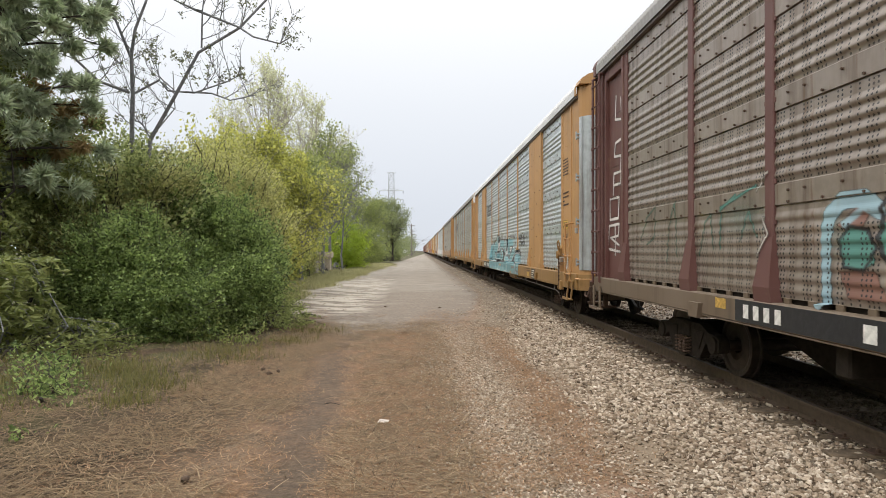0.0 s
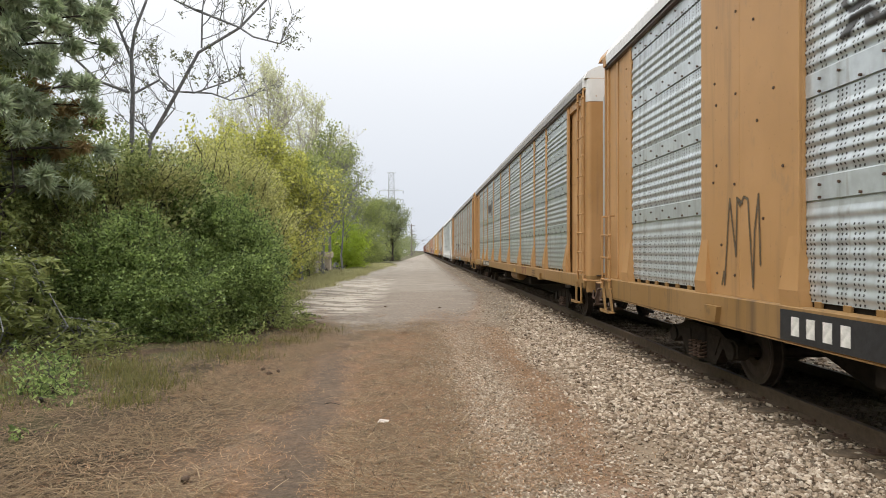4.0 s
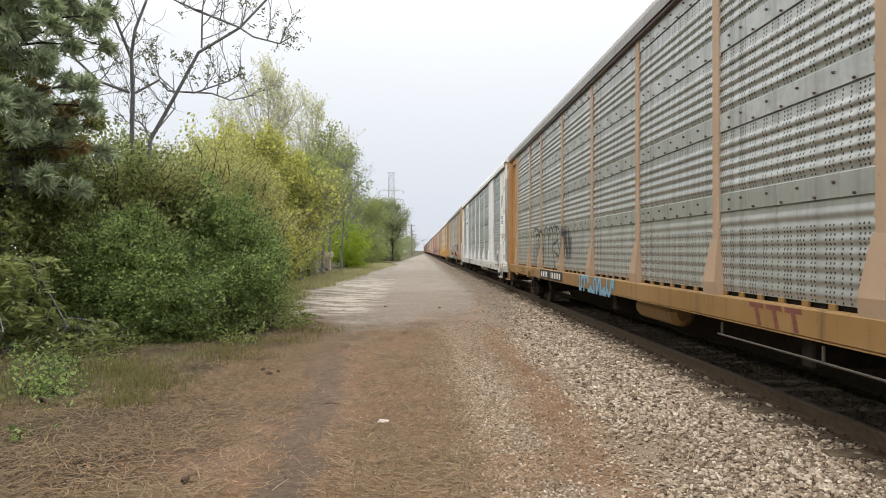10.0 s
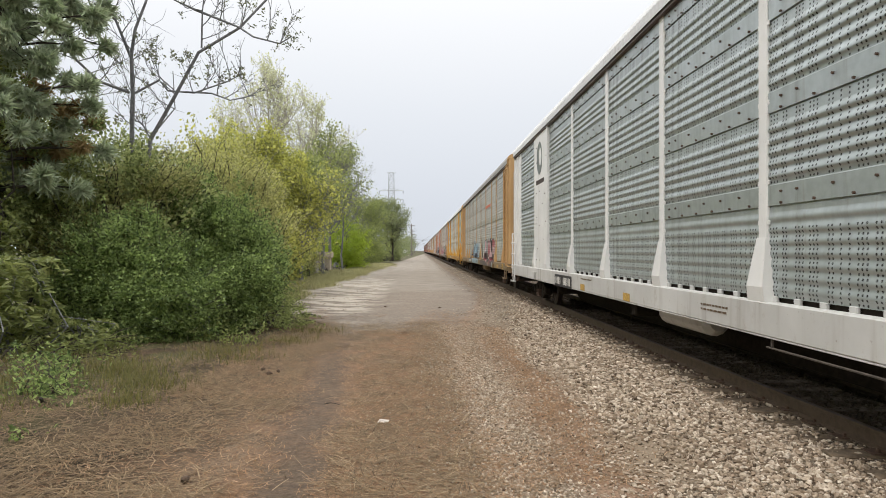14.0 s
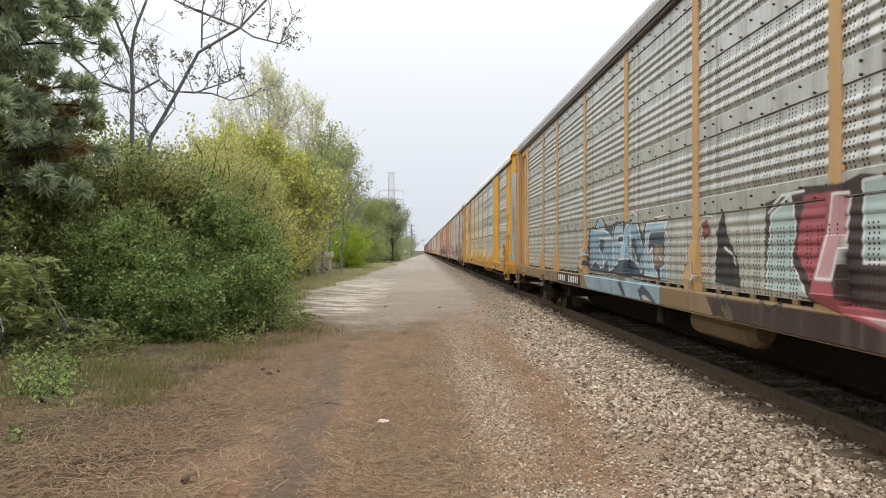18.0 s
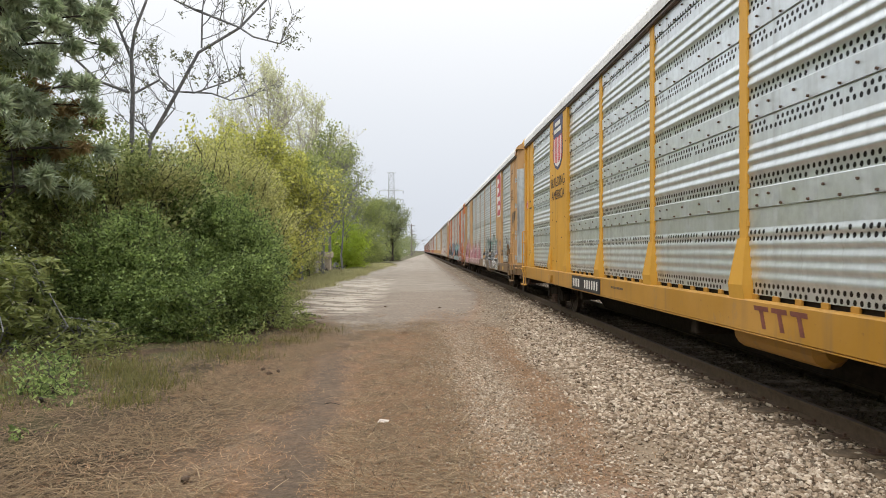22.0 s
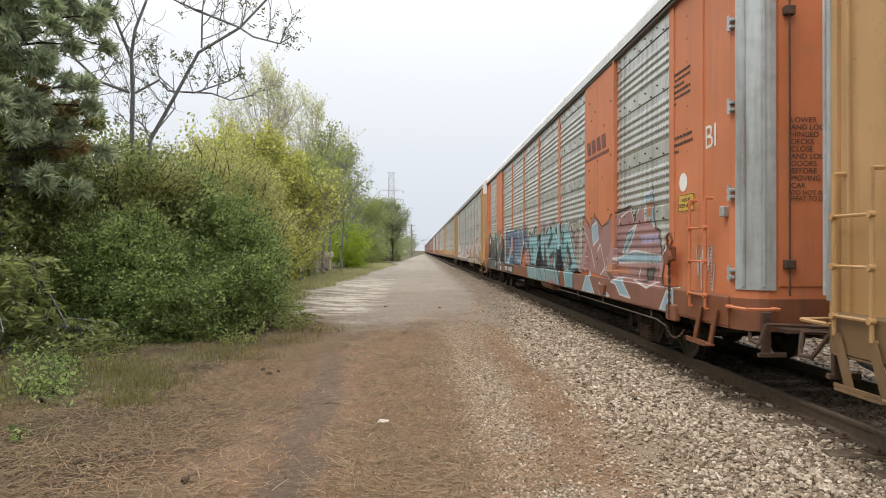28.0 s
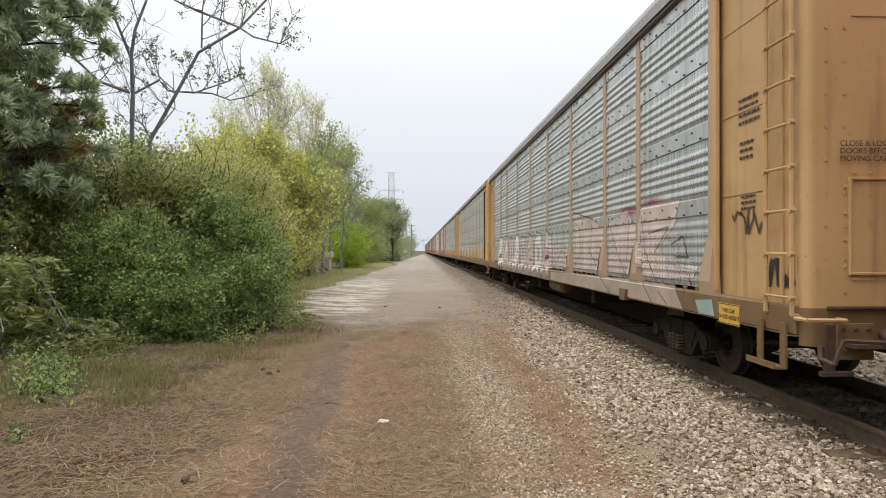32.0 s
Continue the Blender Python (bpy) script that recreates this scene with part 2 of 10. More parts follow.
def ground_material():
    k = Nodes("dirt_straw_and_gravel")
    o = k.xyz()
    x, y = o[0], o[1]
    wob = k.math("MULTIPLY", k.math("SUBTRACT", k.noise(0.8, 5), 0.5), 1.1)
    xw = k.math("ADD", x, wob)
    fine = k.noise(45, 5)
    mid = k.noise(6, 5)
    straw = k.mix(k.ramp(fine, 0.35, 0.68), (0.085, 0.057, 0.034), (0.235, 0.16, 0.098))
    # Left of the path, shade between the straws is mixed into the ground colour.
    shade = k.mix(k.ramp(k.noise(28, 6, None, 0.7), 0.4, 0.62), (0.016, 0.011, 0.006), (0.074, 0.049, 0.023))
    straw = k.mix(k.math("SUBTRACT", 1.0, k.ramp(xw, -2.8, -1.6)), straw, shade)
    straw = k.mix(k.math("MULTIPLY", k.ramp(k.noise(1.3, 6), 0.42, 0.6), k.math("ADD", 0.2, k.math("MULTIPLY", k.ramp(xw, -2.2, -1.2), 0.45))), straw, (0.264, 0.149, 0.085))
    path = k.math("MULTIPLY", k.ramp(xw, -0.9, -0.4), k.ramp(k.noise(2.6, 6), 0.3, 0.5))
    straw = k.mix(k.math("MULTIPLY", path, 0.75), straw, (0.278, 0.148, 0.080))
    soil = k.mix(k.ramp(k.noise(14, 7, None, 0.75), 0.34, 0.66), (0.066, 0.045, 0.030), (0.135, 0.093, 0.061))
    vor = k.n("ShaderNodeTexVoronoi")
    vor.inputs["Scale"].default_value = 30
    k.link(k.co.outputs["Object"], vor.inputs[0])
    grit = k.mix(k.ramp(vor.outputs["Distance"], 0.1, 0.6), (0.43, 0.375, 0.295), (0.15, 0.112, 0.075))
    grit = k.mix(k.math("MULTIPLY", k.ramp(mid, 0.35, 0.7), 0.6), grit, (0.27, 0.205, 0.145))
    mud = k.mix(k.ramp(k.noise(0.7, 6), 0.35, 0.7), (0.230, 0.194, 0.157), (0.323, 0.279, 0.230))
    worn = k.ramp(k.noise(0.8, 8, k.stretch((0.7, 1.0, 1.0)), 0.8), 0.44, 0.56)
    left = k.math("SUBTRACT", 1.0, k.ramp(xw, -3.4, -2.0))
    away = k.ramp(k.math("ADD", y, k.math("MULTIPLY", wob, 12.0)), 52.0, 66.0)
    show = k.math("MULTIPLY", worn, k.math("MAXIMUM", k.math("MAXIMUM", left, away), 0.22))
    pale = k.mix(show, mud, (0.374, 0.340, 0.293))
    pale = k.mix(k.math("MULTIPLY", k.ramp(fine, 0.4, 0.7), 0.3), pale, (0.170, 0.140, 0.111))
    grass = k.mix(k.ramp(fine, 0.3, 0.7), (0.035, 0.038, 0.012), (0.121, 0.105, 0.042))
    edge = k.math("SUBTRACT", xw, k.math("ADD", 0.35, k.math("MULTIPLY", k.ramp(y, 8.0, 29.0), 2.2)))
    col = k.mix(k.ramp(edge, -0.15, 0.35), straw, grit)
    track = k.math("ADD", k.math("ADD", x, k.math("MULTIPLY", y, 0.07)), k.math("ADD", k.math("ADD", 0.68, k.math("MULTIPLY", wob, 0.45)), k.math("MULTIPLY", k.math("SUBTRACT", mid, 0.5), 0.5)))
    rut = k.math("MULTIPLY", k.ramp(track, -0.6, -0.08), k.math("SUBTRACT", 1.0, k.ramp(track, 0.05, 0.5)))
    rut = k.math("MULTIPLY", rut, k.math("SUBTRACT", 1.0, k.math("MULTIPLY", k.ramp(y, 9.5, 15.0), 0.7)))
    col = k.mix(k.math("MULTIPLY", k.math("MULTIPLY", rut, k.math("ADD", 0.72, k.math("MULTIPLY", k.ramp(k.noise(2.2, 6, None, 0.7), 0.35, 0.6), 0.28))), 0.95), col, soil)
    bare = k.math("MULTIPLY", k.math("MULTIPLY", k.ramp(xw, -2.2, -1.2), k.ramp(k.noise(0.9, 6, k.stretch((1.0, 0.7, 1.0))), 0.5, 0.62)), k.math("SUBTRACT", 1.0, k.ramp(xw, 1.9, 2.3)))
    speckle = k.mix(k.ramp(k.noise(70, 6, None, 0.75), 0.38, 0.62), (0.128, 0.083, 0.051), (0.360, 0.247, 0.165))
    col = k.mix(k.math("MULTIPLY", k.math("MULTIPLY", bare, k.math("SUBTRACT", 1.0, rut)), 0.6), col, speckle)
    col = k.mix(k.math("MULTIPLY", k.math("SUBTRACT", 1.0, k.ramp(xw, -4.3, -2.9)), k.ramp(k.noise(1.6, 4), 0.4, 0.6)), col, grass)
    yw = k.math("ADD", y, k.math("ADD", k.math("MULTIPLY", wob, 5.0), k.math("ADD", k.math("MULTIPLY", k.math("SUBTRACT", mid, 0.5), 4.0), k.math("MULTIPLY", k.math("SUBTRACT", k.noise(0.42, 5), 0.5), 20.0))))
    far = k.math("MULTIPLY", k.ramp(yw, 14.6, 16.4), k.math("SUBTRACT", 1.0, k.ramp(edge, -0.2, 0.2)))
    worn_tar = k.mix(k.ramp(k.noise(9, 6, None, 0.7), 0.36, 0.62), (0.150, 0.122, 0.097), (0.25, 0.206, 0.165))
    worn_tar = k.mix(k.math("MULTIPLY", k.ramp(k.noise(1.0, 6, k.stretch((0.5, 1.4, 1.0)), 0.7), 0.52, 0.66), 0.55), worn_tar, (0.33, 0.285, 0.235))
    col = k.mix(k.math("MULTIPLY", far, 0.94), col, worn_tar)
    col = k.mix(k.math("MULTIPLY", k.math("MULTIPLY", k.ramp(yw, 24.0, 34.0), k.math("SUBTRACT", 1.0, k.ramp(edge, -0.2, 0.2))), 0.8), col, pale)
    crust = k.math("MULTIPLY", k.math("MULTIPLY", k.ramp(yw, 17.0, 20.0), k.math("SUBTRACT", 1.0, k.ramp(yw, 36.0, 44.0))), k.math("SUBTRACT", 1.0, k.ramp(xw, -2.4, -1.1)))
    crust = k.math("MULTIPLY", crust, k.ramp(k.noise(1.0, 7, k.stretch((0.45, 1.1, 1.0)), 0.72), 0.44, 0.54))
    col = k.mix(k.math("MULTIPLY", crust, 0.9), col, (0.50, 0.445, 0.375))
    strip = k.math("MULTIPLY", k.math("MULTIPLY", k.ramp(xw, 1.05, 1.4), k.math("SUBTRACT", 1.0, k.ramp(xw, 1.75, 2.1))), k.math("SUBTRACT", 1.0, k.ramp(yw, 13.5, 17.0)))
    col = k.mix(k.math("MULTIPLY", strip, 0.8), col, k.mix(k.ramp(fine, 0.35, 0.65), (0.155, 0.092, 0.055), (0.31, 0.195, 0.125)))
    bed = k.math("MULTIPLY", k.ramp(xw, 1.9, 2.4), k.ramp(k.noise(5, 4), 0.35, 0.6))
    col = k.mix(k.math("MULTIPLY", bed, 0.6), col, (0.10, 0.074, 0.05))
    verge = k.math("MULTIPLY", k.ramp(y, 26.0, 32.0), k.math("SUBTRACT", 1.0, k.ramp(k.math("ADD", xw, k.math("MULTIPLY", y, -0.022)), -6.4, -5.4)))
    col = k.mix(verge, col, grass)
    spot = k.math("ADD", k.math("POWER", k.math("DIVIDE", k.math("SUBTRACT", xw, 2.15), 0.55), 2.0), k.math("POWER", k.math("DIVIDE", k.math("SUBTRACT", y, 5.9), 0.9), 2.0))
    col = k.mix(k.math("MULTIPLY", k.math("SUBTRACT", 1.0, k.ramp(spot, 0.4, 1.5)), 0.85), col, (0.235, 0.175, 0.118))
    # Stained track bed; the train's shade is also put into this dark colour.
    oil_shade = k.math("MULTIPLY", k.ramp(xw, 3.8, 4.4), k.math("SUBTRACT", 1.0, k.ramp(xw, 6.2, 6.7)))
    col = k.mix(k.math("MULTIPLY", oil_shade, 0.9), col, (0.085, 0.064, 0.048))
    k.bump(k.math("ADD", fine, vor.outputs["Distance"]), 0.6, 0.02)
    return k.done(col, 0.92)


def build_ground():
    xs = sorted(set([-2500, -900, -300, -120, -60, -30, -18] + [round(-12 + 0.25 * i, 2) for i in range(81)] + [9, 12, 20, 40, 100, 300, 900, 2500]))
    ys = sorted(set([-600, -200, -60, -20, -8, -2] + [round(0.25 * i, 2) for i in range(120)] + [30 + 1.0 * i for i in range(70)] + [105, 120, 150, 200, 300, 500, 900, 1600, 3000]))
    v = np.array([(x, y, ground_height(x, y) if -13 < x < 10 and -3 < y < 110 else -0.02) for y in ys for x in xs])
    n = len(xs)
    f = np.array([(j * n + i, j * n + i + 1, (j + 1) * n + i + 1, (j + 1) * n + i) for j in range(len(ys) - 1) for i in range(n - 1)])
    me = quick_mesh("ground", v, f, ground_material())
    me.shade_smooth()
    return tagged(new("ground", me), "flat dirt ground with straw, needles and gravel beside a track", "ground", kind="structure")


build_ground()


def build_track():
    track = tagged(empty("railway_track", (TRACK_X, 0, 0)), "straight railway track of rusty rails on worn wooden ties", "railway track", kind="structure")
    prof = [(-0.07, -0.175), (0.07, -0.175), (0.07, -0.163), (0.012, -0.145), (0.012, -0.045), (0.036, -0.035), (0.036, -0.006), (0.03, 0.0), (-0.03, 0.0), (-0.036, -0.006), (-0.036, -0.035), (-0.012, -0.045), (-0.012, -0.145), (-0.07, -0.163)]
    for s in (-1, 1):
        rail = Shape().prism([(s * 0.753 + p, RAIL_TOP + q) for p, q in prof], 1, -60, 900)
        part("rail", rail, RAIL_STEEL, track, "rusty steel rail with a worn top")
    tie = Shape().box(-1.3, 1.3, -0.115, 0.115, -0.17, 0.0, 0.012)
    plates = Shape()
    for s in (-1, 1):
        plates.box(s * 0.753 - 0.17, s * 0.753 + 0.17, -0.09, 0.09, -0.003, 0.012, 0.003)
        for d in (-0.095, 0.095):
            plates.box(s * 0.753 + d - 0.014, s * 0.753 + d + 0.014, -0.05, -0.02, 0.01, 0.045, 0.004)
    me, mp = tie.mesh("tie", TIE_WOOD), plates.mesh("tie_plate", STEEL_RUST)
    rnd = random.Random(5)
    for i in range(110):
        t = part("tie", me, None, track, at=(rnd.uniform(-0.05, 0.05), 2.0 + i * 0.53, rnd.uniform(-0.012, 0.006)))
        t.rotation_euler = (0, 0, rnd.uniform(-0.02, 0.02))
        part("tie_plate", mp, None, t)
    rest = Shape()
    for i in range(300):
        y = 2.0 + (110 + i) * 0.53
        rest.box(-1.3, 1.3, y - 0.115, y + 0.115, -0.17, 0.0)
    tagged(part("far_ties", rest, TIE_WOOD, track, "rows of wooden ties farther along the track"), kind="stuff")


build_track()


# ---- autorack cars ----
SHAPE = {"a": (13.58, 0.10), "b": (13.50, 0.35)}   # end of the side and corner radius of the two styles


def end_at(style, e):
    """Where the side ends; both styles are shorter at the rear."""
    return SHAPE[style][0] - ((0.25 if style == "b" else 0.14) if e > 0 else 0.0)


def outer_post(style, e):
    """The outermost post; style b has a longer last bay at its rear."""
    return B1 + (0.3 if style == "b" and e > 0 else 0.0)


B1, B2, B5 = 11.67, 8.99, 7.06     # outer, second and third posts
Z0, Z_TOP, EAVE, ROOF = 1.22, 5.22, 5.44, 5.82
ROWS = [(1.22, 2.39), (2.39, 3.36), (3.36, 4.33), (4.33, 5.22)]
BAYS = [(-B1, -B2), (-B2, -B5), (-B5, -4.24), (-4.24, -1.41), (-1.41, 1.41), (1.41, 4.24), (4.24, B5), (B5, B2), (B2, B1)]
POSTS = [-B1, -B2, -B5, -4.24, -1.41, 1.41, 4.24, B5, B2, B1]
RIDGE = 0.021
SILL_FOOT = {"a": 0.895, "b": 0.815}     # lower edge of the side sill


def wave(h, plain=0.0):
    """Depth of the sheet (outwards) at every height of one panel of height h, as points; plain: a smooth strip at its foot and head."""
    pts, z, pitch, rise = [(0.0, 0.0)], 0.045 + plain, 0.122, RIDGE * (0.62 if h > 1.0 else 0.95)
    while z + pitch < h - 0.24 - plain:
        pts += [(z + dz, rise * d) for dz, d in ((0.0, 0.0), (0.012, 0.5), (0.024, 0.88), (0.036, 1.0), (0.050, 0.92), (0.068, 0.62), (0.086, 0.26), (0.102, 0.05))]
        z += pitch
    pts += [(h - 0.24, 0.0), (h - 0.238, -0.012), (h - 0.224, -0.012), (h - 0.222, 0.015), (h - 0.012, 0.017), (h, 0.004)]
    return pts


DEPTHS = {}


def sheet_depth(z):
    """Outward offset of the side's surface at height z."""
    key = round(z, 4)
    if key not in DEPTHS:
        DEPTHS[key] = 0.0
        for a, b in ROWS:
            if a <= z <= b:
                w = wave(b - a)
                DEPTHS[key] = float(np.interp(z - a, [p[0] for p in w], [p[1] for p in w]))
    return DEPTHS[key]


MESHES = {}


def panel_mesh(length, h, material):
    key = ("panel", round(length, 2), round(h, 2), material.name)
    if key not in MESHES:
        s, w = Shape(), wave(h, 0.1 if material is S["big"] else 0.0)
        n = len(w)
        v = [(-d, y, z) for y in (-length / 2, length / 2) for z, d in w] + [(0.02, y, z) for y in (-length / 2, length / 2) for z in (0.0, h)]
        f = [(i, i + 1, n + i + 1, n + i) for i in range(n - 1)]
        s.add(v, f)
        rows = max(3, int(length / 0.45))
        for i in range(rows):
            y = -length / 2 + (i + 0.5) * length / rows
            for z, o in ((h - 0.20, 0.0), (h - 0.085, 0.5 * length / rows if i < rows - 1 else 0.0)):
                s.prism([(y + o + 0.0135 * math.cos(a), z + 0.0135 * math.sin(a)) for a in (0.5, 1.55, 2.6, 3.64, 4.69, 5.74)], 0, -0.036, -0.012)
        me = s.mesh("side_sheet", material)
        me.materials.append(STEEL_RUST)
        for p in me.polygons:
            p.use_smooth = p.index < len(f) - 6
            p.material_index = 0 if p.index < len(f) else 1
        MESHES[key] = me
    return MESHES[key]


def roof_mesh(material):
    key = ("roof", material.name)
    if key not in MESHES:
        ys = np.arange(-13.55, 13.3, 0.075)
        v, na = [], 15
        for j, y in enumerate(ys):
            lift = 0.020 if j % 2 else 0.0
            v.append((-1.535, y, Z_TOP + 0.05))
            for i in range(na - 2):
                a = math.pi * i / (na - 3)
                v.append((-(1.535 + lift * 0.5) * math.cos(a), y, EAVE - 0.02 + lift + (ROOF - EAVE) * math.sin(a) ** 0.85))
            v.append((1.535, y, Z_TOP + 0.05))
        f = [(j * na + i, j * na + i + 1, (j + 1) * na + i + 1, (j + 1) * na + i) for j in range(len(ys) - 1) for i in range(na - 1)]
        MESHES[key] = quick_mesh("roof", np.array(v), np.array(f), material)
    return MESHES[key]


def end_outline(ends, rad, out=0.0):
    """Plan of a rounded car end at the positive end, from one side to the other."""
    pts = []
    for i in range(7):
        a = math.pi / 2 * i / 6
        pts.append((-(HALF - rad) - (rad + out) * math.cos(a), ends + (rad + out) * math.sin(a)))
    return pts + [(-x, y) for x, y in pts[::-1]]


def end_wall(style, sign, lo, hi, thick=0.05):
    shape = (end_at(style, sign), SHAPE[style][1])
    o, i = end_outline(*shape, 0.0), end_outline(*shape, -thick)
    ring = [(x, sign * y) for x, y in o + i[::-1]]
    s, n = Shape(), len(ring)
    v = [(x, y, z) for z in (lo, hi) for x, y in ring]
    f = [(k, (k + 1) % n, n + (k + 1) % n, n + k) for k in range(n)]
    h = len(o)
    f += [(k, k + 1, n - 2 - k, n - 1 - k) for k in range(h - 1)] + [(n + k, n + k + 1, 2 * n - 2 - k, 2 * n - 1 - k) for k in range(h - 1)]
    return s.add(v, f)


def wheel_mesh():
    if "wheel" not in MESHES:
        s = Shape()
        prof = [(0.0, 0.11), (0.05, 0.11), (0.07, 0.2), (0.055, 0.33), (0.07, 0.37), (0.07, 0.42), (-0.03, 0.425), (-0.035, 0.45), (-0.06, 0.45), (-0.06, 0.36), (-0.02, 0.33), (-0.01, 0.2), (-0.06, 0.11)]
        n = 28
        for side in (-1, 1):
            v = []
            for d, r in prof:
                for i in range(n):
                    a = 2 * math.pi * i / n
                    v.append((side * (0.75 + d), r * math.cos(a), r * math.sin(a)))
            f = [(k * n + i, k * n + (i + 1) % n, (k + 1) * n + (i + 1) % n, (k + 1) * n + i) for k in range(len(prof) - 1) for i in range(n)]
            s.add(v, f)
            s.rod((side * 0.7, 0, 0), (side * 1.0, 0, 0), 0.075, n=12)
            for i in range(3):
                a = 2 * math.pi * i / 3
                s.rod((side * 0.99, 0.045 * math.cos(a), 0.045 * math.sin(a)), (side * 1.015, 0.045 * math.cos(a), 0.045 * math.sin(a)), 0.014, n=6)
        s.rod((-0.75, 0, 0), (0.75, 0, 0), 0.085, n=12)
        MESHES["wheel"] = s.mesh("wheelset", WHEEL_STEEL)
    return MESHES["wheel"]


WHEELS = []


def build_truck(car, y, detail):
    truck = empty("truck", (0, y, 0), car)
    if "frame" not in MESHES:
        s = Shape()
        out = [(-1.05, 0.50), (-0.95, 0.56), (-0.75, 0.56), (-0.5, 0.66), (0.5, 0.66), (0.75, 0.56), (0.95, 0.56), (1.05, 0.50), (1.05, 0.34), (0.8, 0.34), (0.66, 0.42), (0.45, 0.17), (-0.45, 0.17), (-0.66, 0.42), (-0.8, 0.34), (-1.05, 0.34)]
        s.prism(out, 0, -0.07, 0.07)
        s.prism([(-0.62, 0.56), (-0.3, 0.56), (-0.3, 0.3), (-0.46, 0.3)], 0, -0.085, 0.085)
        s.prism([(0.62, 0.56), (0.3, 0.56), (0.3, 0.3), (0.46, 0.3)], 0, -0.085, 0.085)
        for d in (-0.89, 0.89):
            s.rod((-0.10, d, 0.42), (0.1, d, 0.42), 0.12, n=12)
        MESHES["frame"] = s.mesh("side_frame", STEEL_DARK)
        b = Shape().box(-1.15, 1.15, -0.2, 0.2, 0.42, 0.66, 0.03).box(-0.3, 0.3, -0.3, 0.3, 0.6, 0.8, 0.03)
        MESHES["bolster"] = b.mesh("bolster", STEEL_DARK)
        sp = Shape()
        for cy in (0.0,):
            pts = [(0.06 * math.cos(a), cy + 0.06 * math.sin(a), 0.2 + 0.24 * a / (2 * math.pi * 5)) for a in [2 * math.pi * i / 8 for i in range(41)]]
            sp.pipe(pts, 0.014, 5)
        MESHES["spring"] = sp.mesh("spring", STEEL_RUST)
    for s in (-1, 1):
        part("side_frame", MESHES["frame"], None, truck, "grimy cast steel side frame", at=(s * 1.06, 0, 0))
        if detail:
            for cy in (-0.14, 0.0, 0.14):
                part("spring", MESHES["spring"], None, truck, "rusty coil spring", at=(s * 1.17, cy, 0))
    part("bolster", MESHES["bolster"], None, truck)
    for d in (-0.89, 0.89):
        w = part("wheelset", wheel_mesh(), None, truck, "worn steel wheels on one axle", at=(0, d, 0.42))
        if detail:
            WHEELS.append((w, d))
    return truck


def text_mesh(name, body, size, material, align="LEFT", depth=0.001):
    """Stencilled words as a thin mesh, reading along y towards the front, facing the near side."""
    cu = bpy.data.curves.new(name, "FONT")
    cu.body, cu.size, cu.align_x, cu.extrude, cu.space_line = body, size, align, depth, 0.95
    ob = bpy.data.objects.new(name, cu)
    me = bpy.data.meshes.new_from_object(ob)
    bpy.data.objects.remove(ob)
    bpy.data.curves.remove(cu)
    me.name = name
    me.materials.clear()
    me.materials.append(material)
    turn = Matrix(((0, 0, -1, 0), (-1, 0, 0, 0), (0, 1, 0, 0), (0, 0, 0, 1)))
    me.transform(turn)
    return me


def bars(rows, material, name="stencil_bars"):
    """Unreadable writing as plain bars: rows of (y0, y1, z0, z1)."""
    s = Shape()
    for y0, y1, z0, z1 in rows:
        s.box(-0.002, 0.002, y0, y1, z0, z1)
    return s.mesh(name, material)


def post_mesh(y, feet, material, proud=0.034):
    """A channel post on the side with a flared foot."""
    key = ("post", feet, proud, material.name)
    if key not in MESHES:
        s = Shape().box(-proud, 0.01, -0.082, 0.082, Z0 + (0.5 if feet else 0.0), Z_TOP + 0.02, 0.012)
        if feet:
            top, bot = Z0 + 0.62, Z0 - 0.06
            v = []
            for z, hw, dp in ((top, 0.09, 0.048), (bot + 0.16, 0.16, 0.125), (bot, 0.172, 0.105)):
                v += [(-dp, -hw, z), (-dp, hw, z), (0.012, -hw, z), (0.012, hw, z)]
            s.add(v, [(0, 1, 5, 4), (4, 5, 9, 8), (0, 4, 6, 2), (4, 8, 10, 6), (1, 3, 7, 5), (5, 7, 11, 9), (0, 2, 3, 1), (8, 9, 11, 10), (2, 6, 7, 3), (6, 10, 11, 7)])
        for i in range(9):
            z = Z0 + 0.75 + i * 0.42
            s.box(-proud * 0.7, -0.004, -0.108, -0.082, z, z + 0.05, 0.004).box(-proud * 0.7, -0.004, 0.082, 0.108, z, z + 0.05, 0.004)
        MESHES[key] = s.mesh("post", material)
    return MESHES[key]


def foot_mesh(material):
    """The flared foot alone, as it stands at the edges of the wide plates."""
    key = ("foot", material.name)
    if key not in MESHES:
        v = []
        for z, hw, dp in ((Z0 + 0.62, 0.09, 0.062), (Z0 + 0.1, 0.16, 0.125), (Z0 - 0.06, 0.172, 0.105)):
            v += [(-dp, -hw, z), (-dp, hw, z), (0.012, -hw, z), (0.012, hw, z)]
        MESHES[key] = Shape().add(v, [(0, 1, 5, 4), (4, 5, 9, 8), (0, 4, 6, 2), (4, 8, 10, 6), (1, 3, 7, 5), (5, 7, 11, 9), (0, 2, 3, 1), (8, 9, 11, 10), (2, 6, 7, 3), (6, 10, 11, 7)]).mesh("post_foot", material)
    return MESHES[key]


